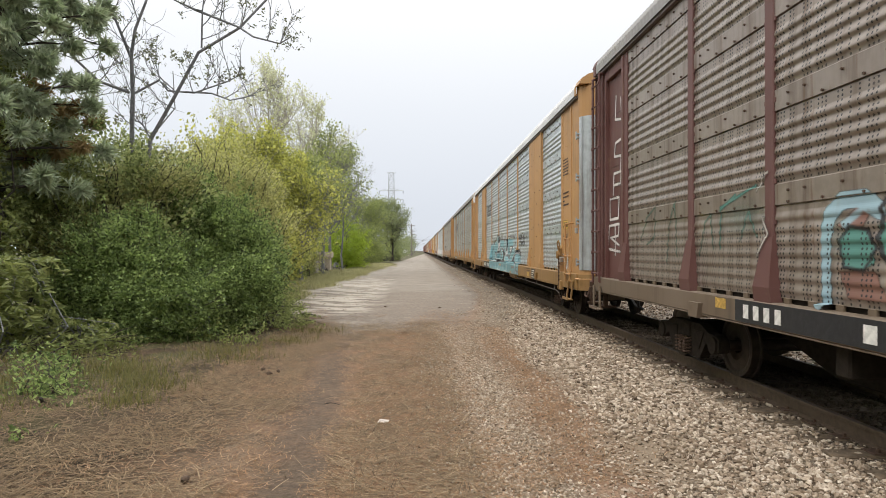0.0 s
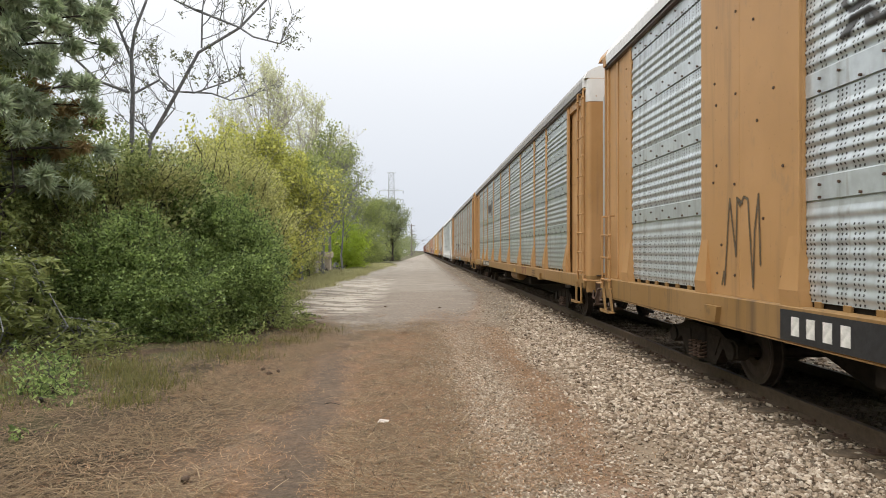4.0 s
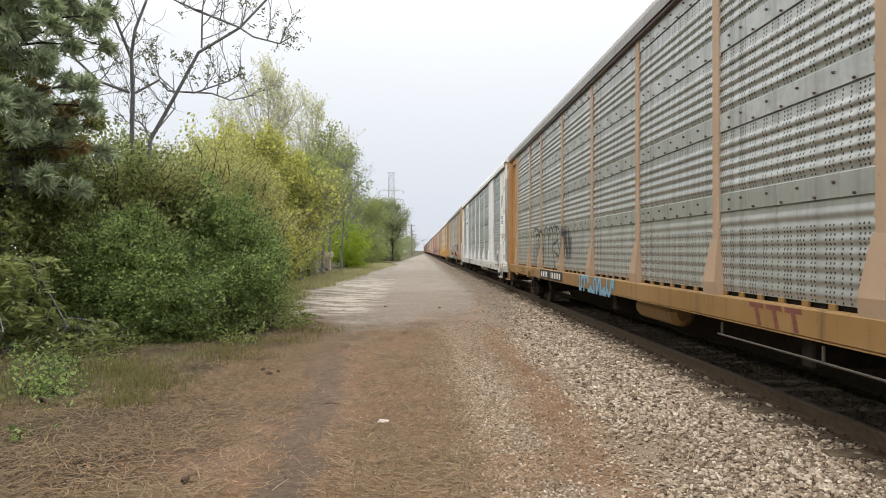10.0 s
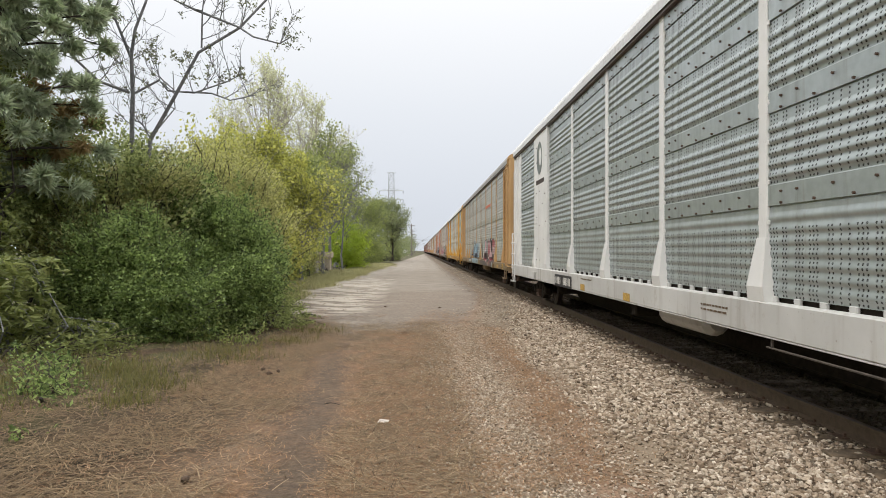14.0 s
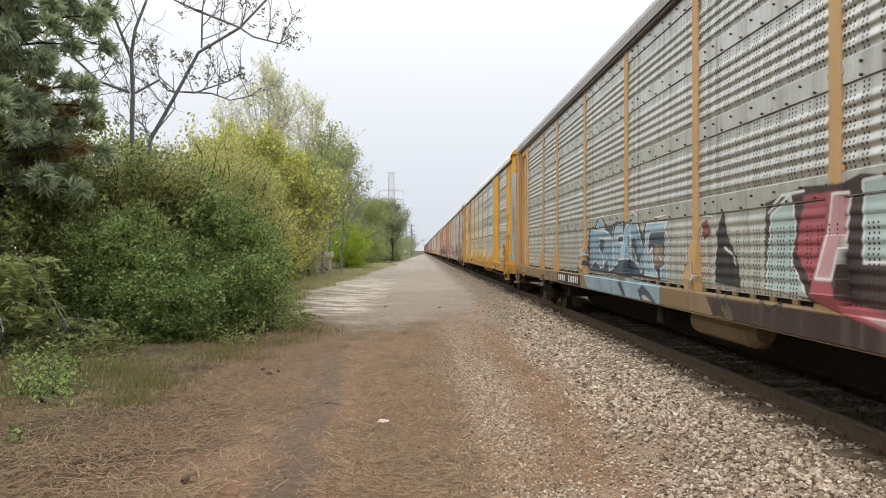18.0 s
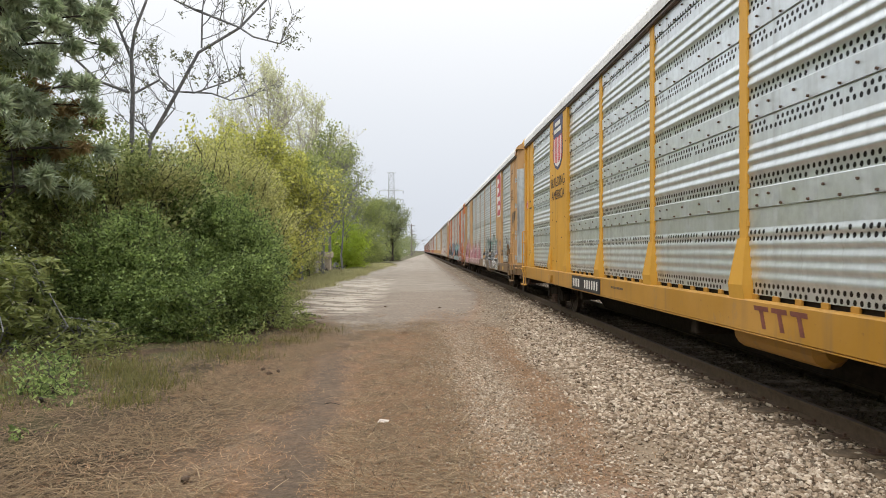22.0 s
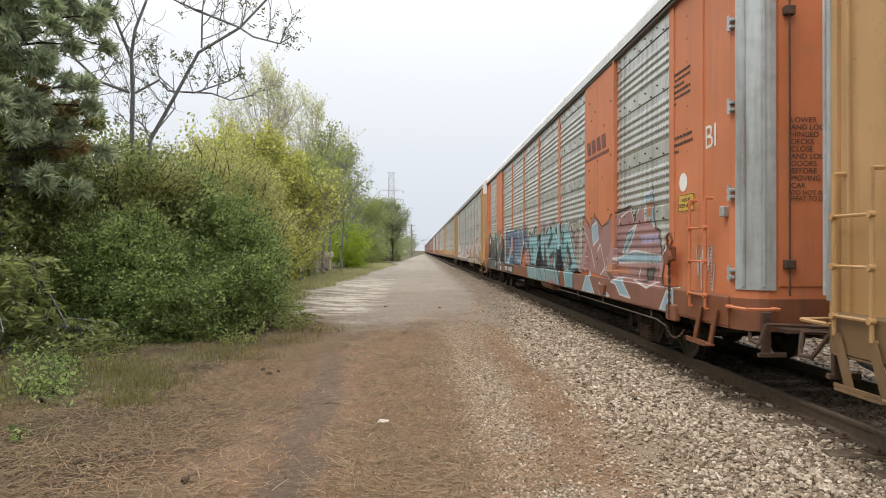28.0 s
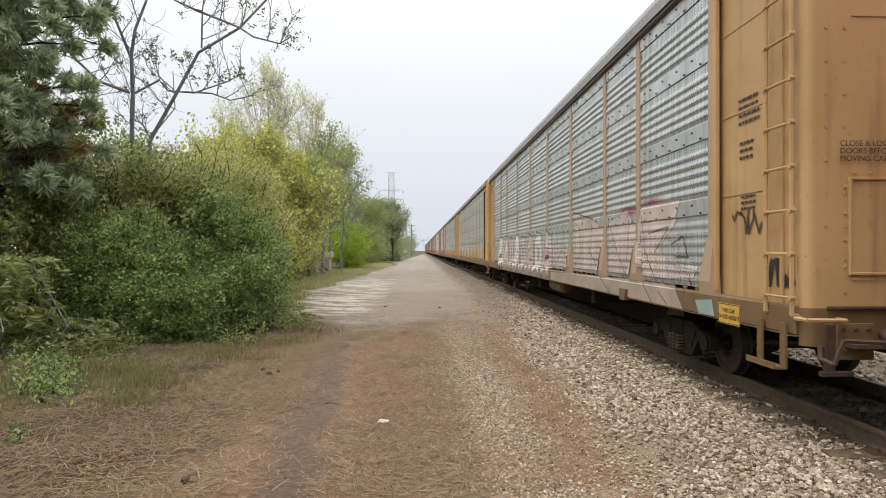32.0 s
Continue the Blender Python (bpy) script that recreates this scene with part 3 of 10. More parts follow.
def ladder(car, x, y, z0, z1, step, width, material, label):
    """Rails along the car's side with rungs, standing off the side."""
    rails = Shape()
    for d in (-width / 2, width / 2):
        rails.pipe([(x + 0.1, y + d, z1), (x, y + d, z1), (x, y + d, z0), (x + 0.1, y + d, z0)], 0.024 if z1 > 4 else 0.019)
    lad = part("ladder", rails, material, car, label)
    rung = Shape().rod((0, -width / 2 - 0.03, 0), (0, width / 2 + 0.03, 0), 0.015, n=6)
    for d in (-width / 2, width / 2):
        rung.rod((-0.03, d, 0), (0.02, d, 0), 0.03, n=8)
    rung = rung.mesh("rung", material)
    z = z0 + step * 0.4
    while z < z1:
        part("rung", rung, None, lad, at=(x, y, z))
        z += step
    return lad


def build_car(name, style, body, sheet, sill, roof, label, door=None, detail=True, dark_post=None, top_white=False, brake=True):
    """style 'a': narrow posts on flared feet all along; 'b': two wide flat plates on each side. The front is at -y."""
    car = tagged(empty(name), label, "railway car", "cars of the train")
    post_mat, door = dark_post or body, door or body
    ends, rad = SHAPE[style]
    part("roof", roof_mesh(roof), None, car, "ribbed curved roof")
    for s in (-1, 1):
        foot = SILL_FOOT[style]
        side = Shape().box(s * (HALF - 0.1), s * (HALF + 0.04), -ends, end_at(style, 1), foot, 1.17, 0.015)
        side.box(s * (HALF - 0.06), s * (HALF + 0.035), -ends, end_at(style, 1), foot - 0.015, foot, 0.004)
        part("side_sill", side, sill, car, "long deep steel sill")
        part("eave_rail", Shape().box(s * (SIDE - 0.03), s * (HALF + 0.01), -ends, end_at(style, 1), Z_TOP - 0.005, Z_TOP + 0.085, 0.01), EAVE_DARK, car)
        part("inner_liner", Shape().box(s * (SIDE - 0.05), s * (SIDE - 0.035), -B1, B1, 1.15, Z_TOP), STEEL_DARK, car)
        lip, y = Shape(), -B1
        if detail and s < 0:
            one = Shape().box(0.04, 0.075, 0.0, 0.10, -0.01, 0.058, 0.006).mesh("sill_bracket", sill)
        while y < B1:
            if detail and s < 0:
                part("sill_bracket", one, None, car, at=(-HALF + 0.02, y, 1.17))
            else:
                lip.box(s * (HALF - 0.02), s * (HALF + 0.01), y, y + 0.11, 1.17, 1.215)
            y += 0.40
        if lip.v:
            tagged(part("sill_bracket", lip, sill, car), kind="stuff")
    part("deck", Shape().box(-1.42, 1.42, -ends + 0.02, ends - 0.02, 1.0, 1.14), STEEL_DARK, car)
    part("centre_sill", Shape().prism([(-13.7, 1.0), (-13.7, 0.66), (-8.8, 0.62), (-7.6, 0.24), (7.6, 0.24), (8.8, 0.62), (13.7, 0.66), (13.7, 1.0)], 0, -0.36, 0.36), STEEL_DARK, car)
    # sides
    for s in ((-1, 1) if detail else (-1,)):
        turn = Euler((0, 0, 0 if s < 0 else math.pi))
        for j, (a, b) in enumerate(BAYS):
            b = outer_post(style, 1) if j == 8 else b
            wide = style == "b" and j in (1, 7)
            if wide:
                plate = Shape().box(-0.058, 0.0, -(b - a) / 2 - 0.11, (b - a) / 2 + 0.11, 1.16, Z_TOP + 0.03, 0.012)
                ob = part("wide_plate", plate, body, car, "wide flat painted side plate", at=(s * SIDE, (a + b) / 2, 0))
                ob.rotation_euler = turn
                part("plate_seam", Shape().box(-0.061, -0.05, 0.09, 0.105, 1.2, 5.15, 0.003), body, ob)
                part("plate_rib", Shape().box(-0.085, -0.05, -(b - a) / 2 - 0.11, -(b - a) / 2 - 0.02, 1.16, Z_TOP + 0.02, 0.012), body, ob)
                for edge in (a, b):
                    ft = part("post_foot", foot_mesh(body), None, car, at=(s * SIDE, edge, 0))
                    ft.rotation_euler = turn
                if detail:
                    dots = Shape()
                    pick = random.Random(40 + j)
                    for zz in range(11):
                        for yy in (-0.72, 0.2, 0.62) if zz % 3 == 0 else (0.62,) if zz % 3 == 1 else (-0.3,):
                            y, z = yy + pick.uniform(-0.12, 0.12), 1.45 + zz * 0.335 + pick.uniform(-0.1, 0.1)
                            dots.prism([(y + 0.017 * math.cos(q), z + 0.017 * math.sin(q)) for q in (0.5, 1.55, 2.6, 3.64, 4.69, 5.74)], 0, -0.07, -0.055)
                    tagged(part("rivet", dots, STEEL_RUST, ob, "small rusty rivets"), kind="stuff")
                continue
            for z0, z1 in ROWS:
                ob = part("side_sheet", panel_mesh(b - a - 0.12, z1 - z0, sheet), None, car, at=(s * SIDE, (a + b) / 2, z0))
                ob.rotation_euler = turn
        for y in POSTS[:-1] + [outer_post(style, 1)]:
            if style == "b" and abs(y) > 7.0 and abs(y) < B1 - 0.1:
                continue
            ob = part("post", post_mesh(y, True, post_mat, 0.034 if detail else 0.016), None, car, at=(s * SIDE, y, 0))
            ob.rotation_euler = turn
        for e in (-1, 1):
            ends = end_at(style, e)
            inner = B1 + 1.3 if style == "a" else outer_post(style, e)
            corner = Shape().box(s * (SIDE - 0.03), s * (SIDE + 0.012), min(e * inner, e * ends), max(e * inner, e * ends), 1.16, Z_TOP + 0.04, 0.01)
            if style == "a":
                corner.box(s * (SIDE - 0.09), s * (SIDE - 0.05), min(e * B1, e * (inner + 0.03)), max(e * B1, e * (inner + 0.03)), 1.16, Z_TOP + 0.04)
                corner.box(s * (SIDE - 0.07), s * (SIDE + 0.02), min(e * B1, e * inner), max(e * B1, e * inner), 5.02, Z_TOP + 0.04, 0.01)
                corner.box(s * (SIDE - 0.07), s * (SIDE + 0.02), min(e * (inner - 0.06), e * inner), max(e * (inner - 0.06), e * inner), 1.16, 5.03, 0.01)
            rib = (lambda *a: part("rib", Shape().box(*a), body, car)) if detail and s < 0 else corner.box
            if style == "b":
                rib(s * SIDE, s * (SIDE + 0.035), e * (B1 + 0.98) - 0.04, e * (B1 + 0.98) + 0.04, 1.2, 5.2, 0.01)
            rib(s * SIDE, s * (SIDE + 0.05), e * (ends - 0.05) - 0.05, e * (ends - 0.05) + 0.05, 1.16, 5.22, 0.012)
            if style == "a":
                rib(s * SIDE, s * (SIDE + 0.06), e * (B1 + 0.13) - 0.05, e * (B1 + 0.13) + 0.05, 1.2, 5.2, 0.012)
                for zz in (2.35, 3.3, 4.3):
                    rib(s * (SIDE - 0.06), s * (SIDE - 0.042), min(e * (B1 + 0.12), e * (inner - 0.06)), max(e * (B1 + 0.12), e * (inner - 0.06)), zz, zz + 0.025)
                if e > 0:
                    part("panel_gap", Shape().box(s * SIDE, s * (SIDE + 0.016), e * (B1 + 1.4) - 0.02, e * (B1 + 1.4) + 0.02, 1.25, 5.15), BLACK, car)
                rib(s * SIDE, s * (SIDE + 0.045), e * (ends - 0.36) - 0.025, e * (ends - 0.36) + 0.025, 1.16, 5.22, 0.008)
            bolts = Shape()
            for zz in range(12 if style == "b" else 0):
                bolts.box(s * SIDE, s * (SIDE + 0.022), e * (B1 + 0.5) - 0.012, e * (B1 + 0.5) + 0.012, 1.5 + zz * 0.31, 1.524 + zz * 0.31)
            if bolts.v:
                tagged(part("rivet", bolts, body, car), kind="stuff")
            part("end_panel", corner, body, car)
    # ends
    for e in (-1, 1):
        ends = end_at(style, e)
        leaf = end_wall(style, e, 1.16, EAVE - 0.02)
        fy = e * (ends + rad)
        if detail:
            for xx in (-1.3, -1.12, -0.62, 0.0, 0.55, 1.0) if style == "a" else (-1.0, -0.55, 0.0, 0.55, 1.0):
                for zz in range(13):
                    leaf.box(xx - 0.011, xx + 0.011, min(fy, fy + e * 0.01), max(fy, fy + e * 0.01), 1.3 + zz * 0.31, 1.322 + zz * 0.31)
            for zz in (1.42, 3.9):
                leaf.box(-1.05, 1.05, min(fy, fy + e * 0.008), max(fy, fy + e * 0.008), zz, zz + 0.02)
        part("end_door", leaf, body, car, "curved end door with riveted seams")
        if detail and style == "a":
            hatch = Shape().box(-1.07, -0.5, min(fy, fy + e * 0.012), max(fy, fy + e * 0.012), 1.5, 2.36, 0.006)
            for lo, hi, a2, b2 in ((-1.09, -1.06, 1.48, 2.38), (-0.51, -0.48, 1.48, 2.38), (-1.09, -0.48, 2.36, 2.39), (-1.09, -0.48, 1.47, 1.5)):
                hatch.box(lo, hi, min(fy, fy + e * 0.028), max(fy, fy + e * 0.028), a2, b2, 0.005)
            part("door_hatch", hatch, door, car, "small square hatch with a raised rim")
            studs = Shape()
            for i in range(4):
                for hx, hz in ((-1.12, 1.55 + i * 0.25), (-0.45, 1.55 + i * 0.25), (-1.03 + i * 0.16, 2.43), (-1.03 + i * 0.16, 1.43)):
                    studs.box(hx - 0.012, hx + 0.012, min(fy, fy + e * 0.014), max(fy, fy + e * 0.014), hz - 0.012, hz + 0.012, 0.003)
            tagged(part("rivet", studs, body, car, "rivets round a hatch"), kind="stuff")
        if detail and style == "b":
            part("door_leaf", Shape().box(-(HALF - rad) + 0.02, HALF - rad - 0.02, min(fy, fy + e * 0.014), max(fy, fy + e * 0.014), 1.3, 4.7, 0.004), door, car, "flat painted door leaf")
            arc = [(-(HALF - rad) - (rad + 0.025) * math.cos(a), e * (ends + (rad + 0.025) * math.sin(a))) for a in (0.34, 0.55, 0.8, 1.1, 1.35, 1.52)]
            inner = [(-(HALF - rad) - (rad - 0.005) * math.cos(a), e * (ends + (rad - 0.005) * math.sin(a))) for a in (1.52, 1.35, 1.1, 0.8, 0.55, 0.34)]
            part("door_edge", Shape().prism(arc + inner, 2, 1.26, 4.72), ZINC, car, "galvanised steel strip along the door's edge")
            for q, wide in ((0.62, 0.022), (1.2, 0.016)):
                fx, fy2 = -(HALF - rad) - (rad + 0.03) * math.cos(q), e * (ends + (rad + 0.03) * math.sin(q))
                part("door_fold", Shape().rod((fx, fy2, 1.3), (fx, fy2, 4.7), wide, n=6), ZINC, car, "folded steel edge of the door")
            part("lock_bar", Shape().rod((-(HALF - rad) + 0.12, e * (ends + rad + 0.05), 1.2), (-(HALF - rad) + 0.12, e * (ends + rad + 0.05), 4.6), 0.011, n=8).box(-(HALF - rad) + 0.06, -(HALF - rad) + 0.18, min(e * (ends + rad), e * (ends + rad + 0.08)), max(e * (ends + rad), e * (ends + rad + 0.08)), 1.5, 1.6, 0.01).box(-(HALF - rad) + 0.06, -(HALF - rad) + 0.18, min(e * (ends + rad), e * (ends + rad + 0.08)), max(e * (ends + rad), e * (ends + rad + 0.08)), 4.3, 4.4, 0.01), STEEL_RUST, car, "rusty upright lock bar")
            for zz in (1.38, 2.3, 3.3, 4.25) if e < 0 else ():
                hx, hy = -HALF - 0.02, e * (ends + 0.07)
                part("hinge", Shape().box(hx - 0.035, hx + 0.03, hy - 0.05, hy + 0.05, zz, zz + 0.035, 0.006).box(hx - 0.035, hx + 0.03, hy - 0.05, hy + 0.05, zz + 0.08, zz + 0.115, 0.006).rod((hx - 0.03, hy, zz - 0.03), (hx - 0.03, hy, zz + 0.15), 0.02, n=8), ZINC, car, "galvanised door hinge")
            if e < 0:
                part("latch_box", Shape().box(-SIDE - 0.09, -SIDE - 0.01, e * (ends - 0.2) - 0.05, e * (ends - 0.2) + 0.05, 2.1, 2.23, 0.012), ZINC, car, "grey metal latch box")
        cap = Shape().prism([(-1.545 * math.cos(a), EAVE - 0.01 + (ROOF - EAVE + 0.02) * math.sin(a) ** 0.85) for a in [math.pi * i / 12 for i in range(13)]], 1, min(e * (ends - 0.15), e * (ends + rad - 0.02)), max(e * (ends - 0.15), e * (ends + rad - 0.02)))
        cap.box(-1.545, 1.545, min(e * (ends - 0.15), e * ends), max(e * (ends - 0.15), e * ends), Z_TOP + 0.03, EAVE)
        part("roof_end", cap, body if not top_white else WHITE, car, "curved hood at the end of the roof")
        if top_white:
            part("door_top_band", end_wall(style, e, 4.92, EAVE - 0.03, -0.008), WHITE, car, "white painted band above the door")
        part("end_sill", end_wall(style, e, 0.80, 1.16, 0.09), sill, car, "grimy steel end sill")
        cp = Shape().box(-0.13, 0.13, min(e * 13.5, e * 14.1), max(e * 13.5, e * 14.1), 0.72, 0.98, 0.03)
        cp.box(-0.17, 0.2, min(e * 14.0, e * 14.3), max(e * 14.0, e * 14.3), 0.68, 1.0, 0.05)
        part("coupler", cp, STEEL_RUST, car, "rusty knuckle coupler")
        if detail:
            hose = Shape().pipe([(-0.45, e * 13.8, 0.75), (-0.45, e * 13.95, 0.68), (-0.38, e * 14.1, 0.5), (-0.25, e * 14.22, 0.42)], 0.03)
            part("air_hose", hose, BLACK, car, "black rubber brake hose")
            bar = Shape().pipe([(-1.32, e * 13.6, 0.95), (-1.4, e * 13.75, 0.7), (-1.4, e * 13.95, 0.68), (-1.35, e * 14.0, 0.9), (-0.5, e * 14.03, 0.86), (-0.42, e * 14.0, 0.6)], 0.022)
            part("uncoupling_lever", bar, STEEL_RUST, car, "bent steel uncoupling lever")
            grab = Shape().pipe([(-HALF + 0.05, e * (ends + 0.02), 1.06), (-HALF - 0.06, e * (ends + 0.04), 1.06), (-HALF - 0.04, e * (ends + rad + 0.1), 1.06), (-HALF + 0.3, e * (ends + rad + 0.14), 1.06), (-HALF + 0.3, e * (ends + rad), 1.06)], 0.02)
            part("grab_iron", grab, body, car, "bent steel grab iron on the corner")
            plat = Shape().box(-1.15, 1.15, min(e * (ends + rad - 0.02), e * (ends + rad + 0.2)), max(e * (ends + rad - 0.02), e * (ends + rad + 0.2)), 0.80, 0.85, 0.008)
            part("end_platform", plat, STEEL_RUST, car, "narrow rusty steel end platform")
            cut = Shape().box(-1.32, -1.22, min(e * (ends + rad - 0.03), e * (ends + rad + 0.02)), max(e * (ends + rad - 0.03), e * (ends + rad + 0.02)), 0.55, 1.02, 0.01).box(-1.36, -1.05, min(e * (ends + rad - 0.03), e * (ends + rad + 0.03)), max(e * (ends + rad - 0.03), e * (ends + rad + 0.03)), 0.52, 0.57, 0.008)
            part("hanger_bracket", cut, STEEL_RUST, car, "rusty hanger bracket below the end sill")
            if style == "a":
                gusset = part("bracket_plate", Shape().box(-1.22, -0.86, min(fy, fy + e * 0.03), max(fy, fy + e * 0.03), 0.68, 1.02, 0.008), sill, car, "bolted steel bracket plate on the end sill")
                for bx, bz in ((-1.16, 0.96), (-1.04, 0.96), (-0.92, 0.96), (-1.16, 0.86), (-1.16, 0.76)):
                    part("bolt", Shape().rod((bx, fy + e * 0.03, bz), (bx, fy + e * 0.05, bz), 0.02, n=6), STEEL_RUST, gusset)
                part("end_ledge", Shape().box(-1.3, 1.3, min(fy, fy + e * 0.05), max(fy, fy + e * 0.05), 1.15, 1.18, 0.006), STEEL_RUST, car, "rusty ledge under the end door")
            for hx in (-0.75, 0.55):
                part("glad_hand", Shape().rod((hx, e * (ends + rad), 0.92), (hx, e * (ends + rad + 0.12), 0.86), 0.05, n=10).rod((hx, e * (ends + rad + 0.12), 0.86), (hx + 0.06, e * (ends + rad + 0.2), 0.7), 0.03, n=8), STEEL_RUST, car)
    for y in (-9.9, 9.9):
        build_truck(car, y, detail)
    if not detail:
        return car
    # underframe
    part("air_reservoir", Shape().rod((-1.1, -2.4, 0.74), (-1.1, -0.9, 0.74), 0.2, n=14).rod((-1.1, -2.5, 0.74), (-1.1, -2.4, 0.74), 0.12, 0.2, n=14).rod((-1.1, -0.9, 0.74), (-1.1, -0.8, 0.74), 0.2, 0.12, n=14), sill, car, "round steel air tank under the floor", smooth=False)
    for y in (-6, 0, 6):
        part("cross_bearer", Shape().box(-1.4, 1.4, y - 0.1, y + 0.1, 0.58, 1.0, 0.02), STEEL_DARK, car)
    if not brake:
        return finish_car(car, style, body, sill)
    part("brake_rod", Shape().pipe([(-1.5, -11.6, 0.60), (-1.5, -11.2, 0.66), (-1.5, -6.0, 0.70), (-1.5, -4.4, 0.70)], 0.013).pipe([(-1.5, -11.0, 0.66), (-1.5, -11.0, 0.85)], 0.015).pipe([(-1.5, -8.4, 0.69), (-1.5, -8.4, 0.85)], 0.015).pipe([(-1.5, -4.5, 0.7), (-1.5, -4.5, 0.85)], 0.015).pipe([(-1.5, -6.4, 0.7), (-1.5, -6.4, 0.85)], 0.015), ROD_STEEL, car, "thin grey brake rod below the sill")
    sag = Shape()
    for i in range(16):
        t = i / 15
        sag.rod((-1.52, -11.6 - 0.62 * t, 0.60 - 0.5 * t * (1 - t)), (-1.52, -11.635 - 0.62 * t, 0.60 - 0.5 * t * (1 - t) + 0.02 * (i % 2)), 0.013, n=5)
    part("brake_chain", sag, STEEL_RUST, car, "sagging rusty brake chain")
    hoist = Shape().box(-HALF - 0.11, -HALF - 0.02, -12.02, -11.87, 1.55, 1.76, 0.02).pipe([(-HALF - 0.1, -11.9, 1.74), (-HALF - 0.13, -11.93, 1.9), (-HALF - 0.12, -12.02, 1.95), (-HALF - 0.1, -12.06, 1.84), (-HALF - 0.12, -12.0, 1.72), (-HALF - 0.1, -12.04, 1.58)], 0.018).rod((-HALF - 0.15, -11.95, 1.6), (-HALF - 0.1, -11.95, 1.6), 0.1, n=12)
    part("chain_guide", Shape().box(-HALF - 0.1, -HALF, -12.12, -11.8, 0.72, 0.95, 0.02), sill, car)
    part("hand_brake", hoist, sill, car, "hand brake housing with wheel")
    ch = Shape()
    for i in range(14):
        z, o = 1.5 - i * 0.055, i % 2
        ch.box(-HALF - 0.1 - (0.008 if o else 0.02), -HALF - 0.1 + (0.008 if o else 0.02), -11.95 - (0.02 if o else 0.008), -11.95 + (0.02 if o else 0.008), z - 0.035, z + 0.035, 0.006)
    part("chain", ch, STEEL_RUST, car, "hanging rusty chain")
    return finish_car(car, style, body, sill)


def finish_car(car, style, body, sill):
    """Jacking pads, ladders and foot steps."""
    for y in (-8.6, 8.6):
        part("jacking_pad", Shape().prism([(-0.17, 1.04), (0.17, 1.04), (0.12, 0.85), (-0.12, 0.85)], 0, -HALF - 0.10, -HALF + 0.1), sill, car, at=(0, y, 0))
    # ladders, steps, chain hoist
    if style == "a":
        for e in (-1, 1):
            ladder(car, -HALF - 0.06, e * (end_at(style, e) - 0.24), 1.08, 5.2, 0.42, 0.46, body, "tall steel ladder on the corner")
    for e in (-1, 1):
        ends = end_at(style, e)
        if style == "b":
            ladder(car, -HALF - 0.08, e * (ends - (0.3 if e > 0 else 0.7)), 0.98, 2.35, 0.42, 0.45, body, "short tubular steel ladder")
        st, sy = Shape(), e * (ends - ((0.52 if e < 0 else 0.42) if style == "b" else 0.34))
        for d in (-0.21, 0.21):
            a, b = (sy + d - e * 0.05, sy + d + e * 0.12) if style == "b" else (sy + d, sy + d)
            st.prism([(b - 0.045, 1.0), (b + 0.045, 1.0), (a + 0.045, 0.56), (a - 0.045, 0.56)], 0, -HALF - 0.085, -HALF - 0.06)
        st.box(-HALF - 0.17, -HALF - 0.04, sy - e * 0.05 - 0.27, sy - e * 0.05 + 0.27, 0.545, 0.575, 0.006)
        st.box(-HALF - 0.17, -HALF - 0.16, sy - e * 0.05 - 0.27, sy - e * 0.05 + 0.27, 0.575, 0.61, 0.003)
        part("step_stirrup", st, sill, car, "bent steel foot step")
    return car


EAVE_DARK = paint("dark_eave_paint", (0.10, 0.075, 0.065), 0.5)
ROD_STEEL = plain("dull_rod_steel", (0.085, 0.07, 0.058), 0.8, 0.1)
TAN, TAN2 = (0.44, 0.238, 0.086), (0.45, 0.257, 0.100)
def sill_paint(name, c):
    return paint(name, tone(c, 0.37), 0.75, (0.075, 0.048, 0.03))


P = {
    "tan": paint("tan_paint", TAN, 0.5), "dull": paint("dull_tan_paint", TAN2, 0.5), "pale": paint("pale_tan_paint", (0.47, 0.285, 0.120), 0.6, (0.20, 0.11, 0.055)),
    "yellow": paint("yellow_paint", (0.58, 0.30, 0.025), 0.4, (0.22, 0.12, 0.03)), "maroon": paint("maroon_paint", (0.115, 0.042, 0.034), 0.4),
    "orange": paint("orange_paint", (0.53, 0.165, 0.06), 0.35), "white": WHITE, "cream": paint("cream_paint", (0.76, 0.71, 0.58), 0.25),
    "rust": paint("dull_red_brown_paint", (0.22, 0.085, 0.06), 0.5), "brick": paint("faded_brick_red_paint", (0.36, 0.13, 0.075), 0.5),
    "dusty": paint("dusty_tan_paint", (0.40, 0.275, 0.18), 0.6, (0.22, 0.15, 0.1)),
    "mud": paint("muddy_paint", (0.14, 0.098, 0.062), 0.6, (0.07, 0.05, 0.035)),
}
R = {"grey": paint("grey_roof_paint", (0.30, 0.29, 0.28), 0.4), "pink": paint("faded_red_roof_paint", (0.42, 0.27, 0.24), 0.4), "white": paint("white_roof_paint", (0.68, 0.68, 0.68), 0.2)}
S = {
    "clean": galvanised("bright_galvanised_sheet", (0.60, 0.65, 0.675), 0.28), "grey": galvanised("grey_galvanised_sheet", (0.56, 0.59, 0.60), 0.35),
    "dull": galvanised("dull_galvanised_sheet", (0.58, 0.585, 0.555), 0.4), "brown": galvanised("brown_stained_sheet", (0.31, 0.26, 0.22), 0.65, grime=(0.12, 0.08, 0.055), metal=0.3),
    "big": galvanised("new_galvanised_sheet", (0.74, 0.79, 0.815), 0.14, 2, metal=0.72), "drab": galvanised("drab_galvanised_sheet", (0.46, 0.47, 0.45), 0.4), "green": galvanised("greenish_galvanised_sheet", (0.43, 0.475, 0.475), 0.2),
}
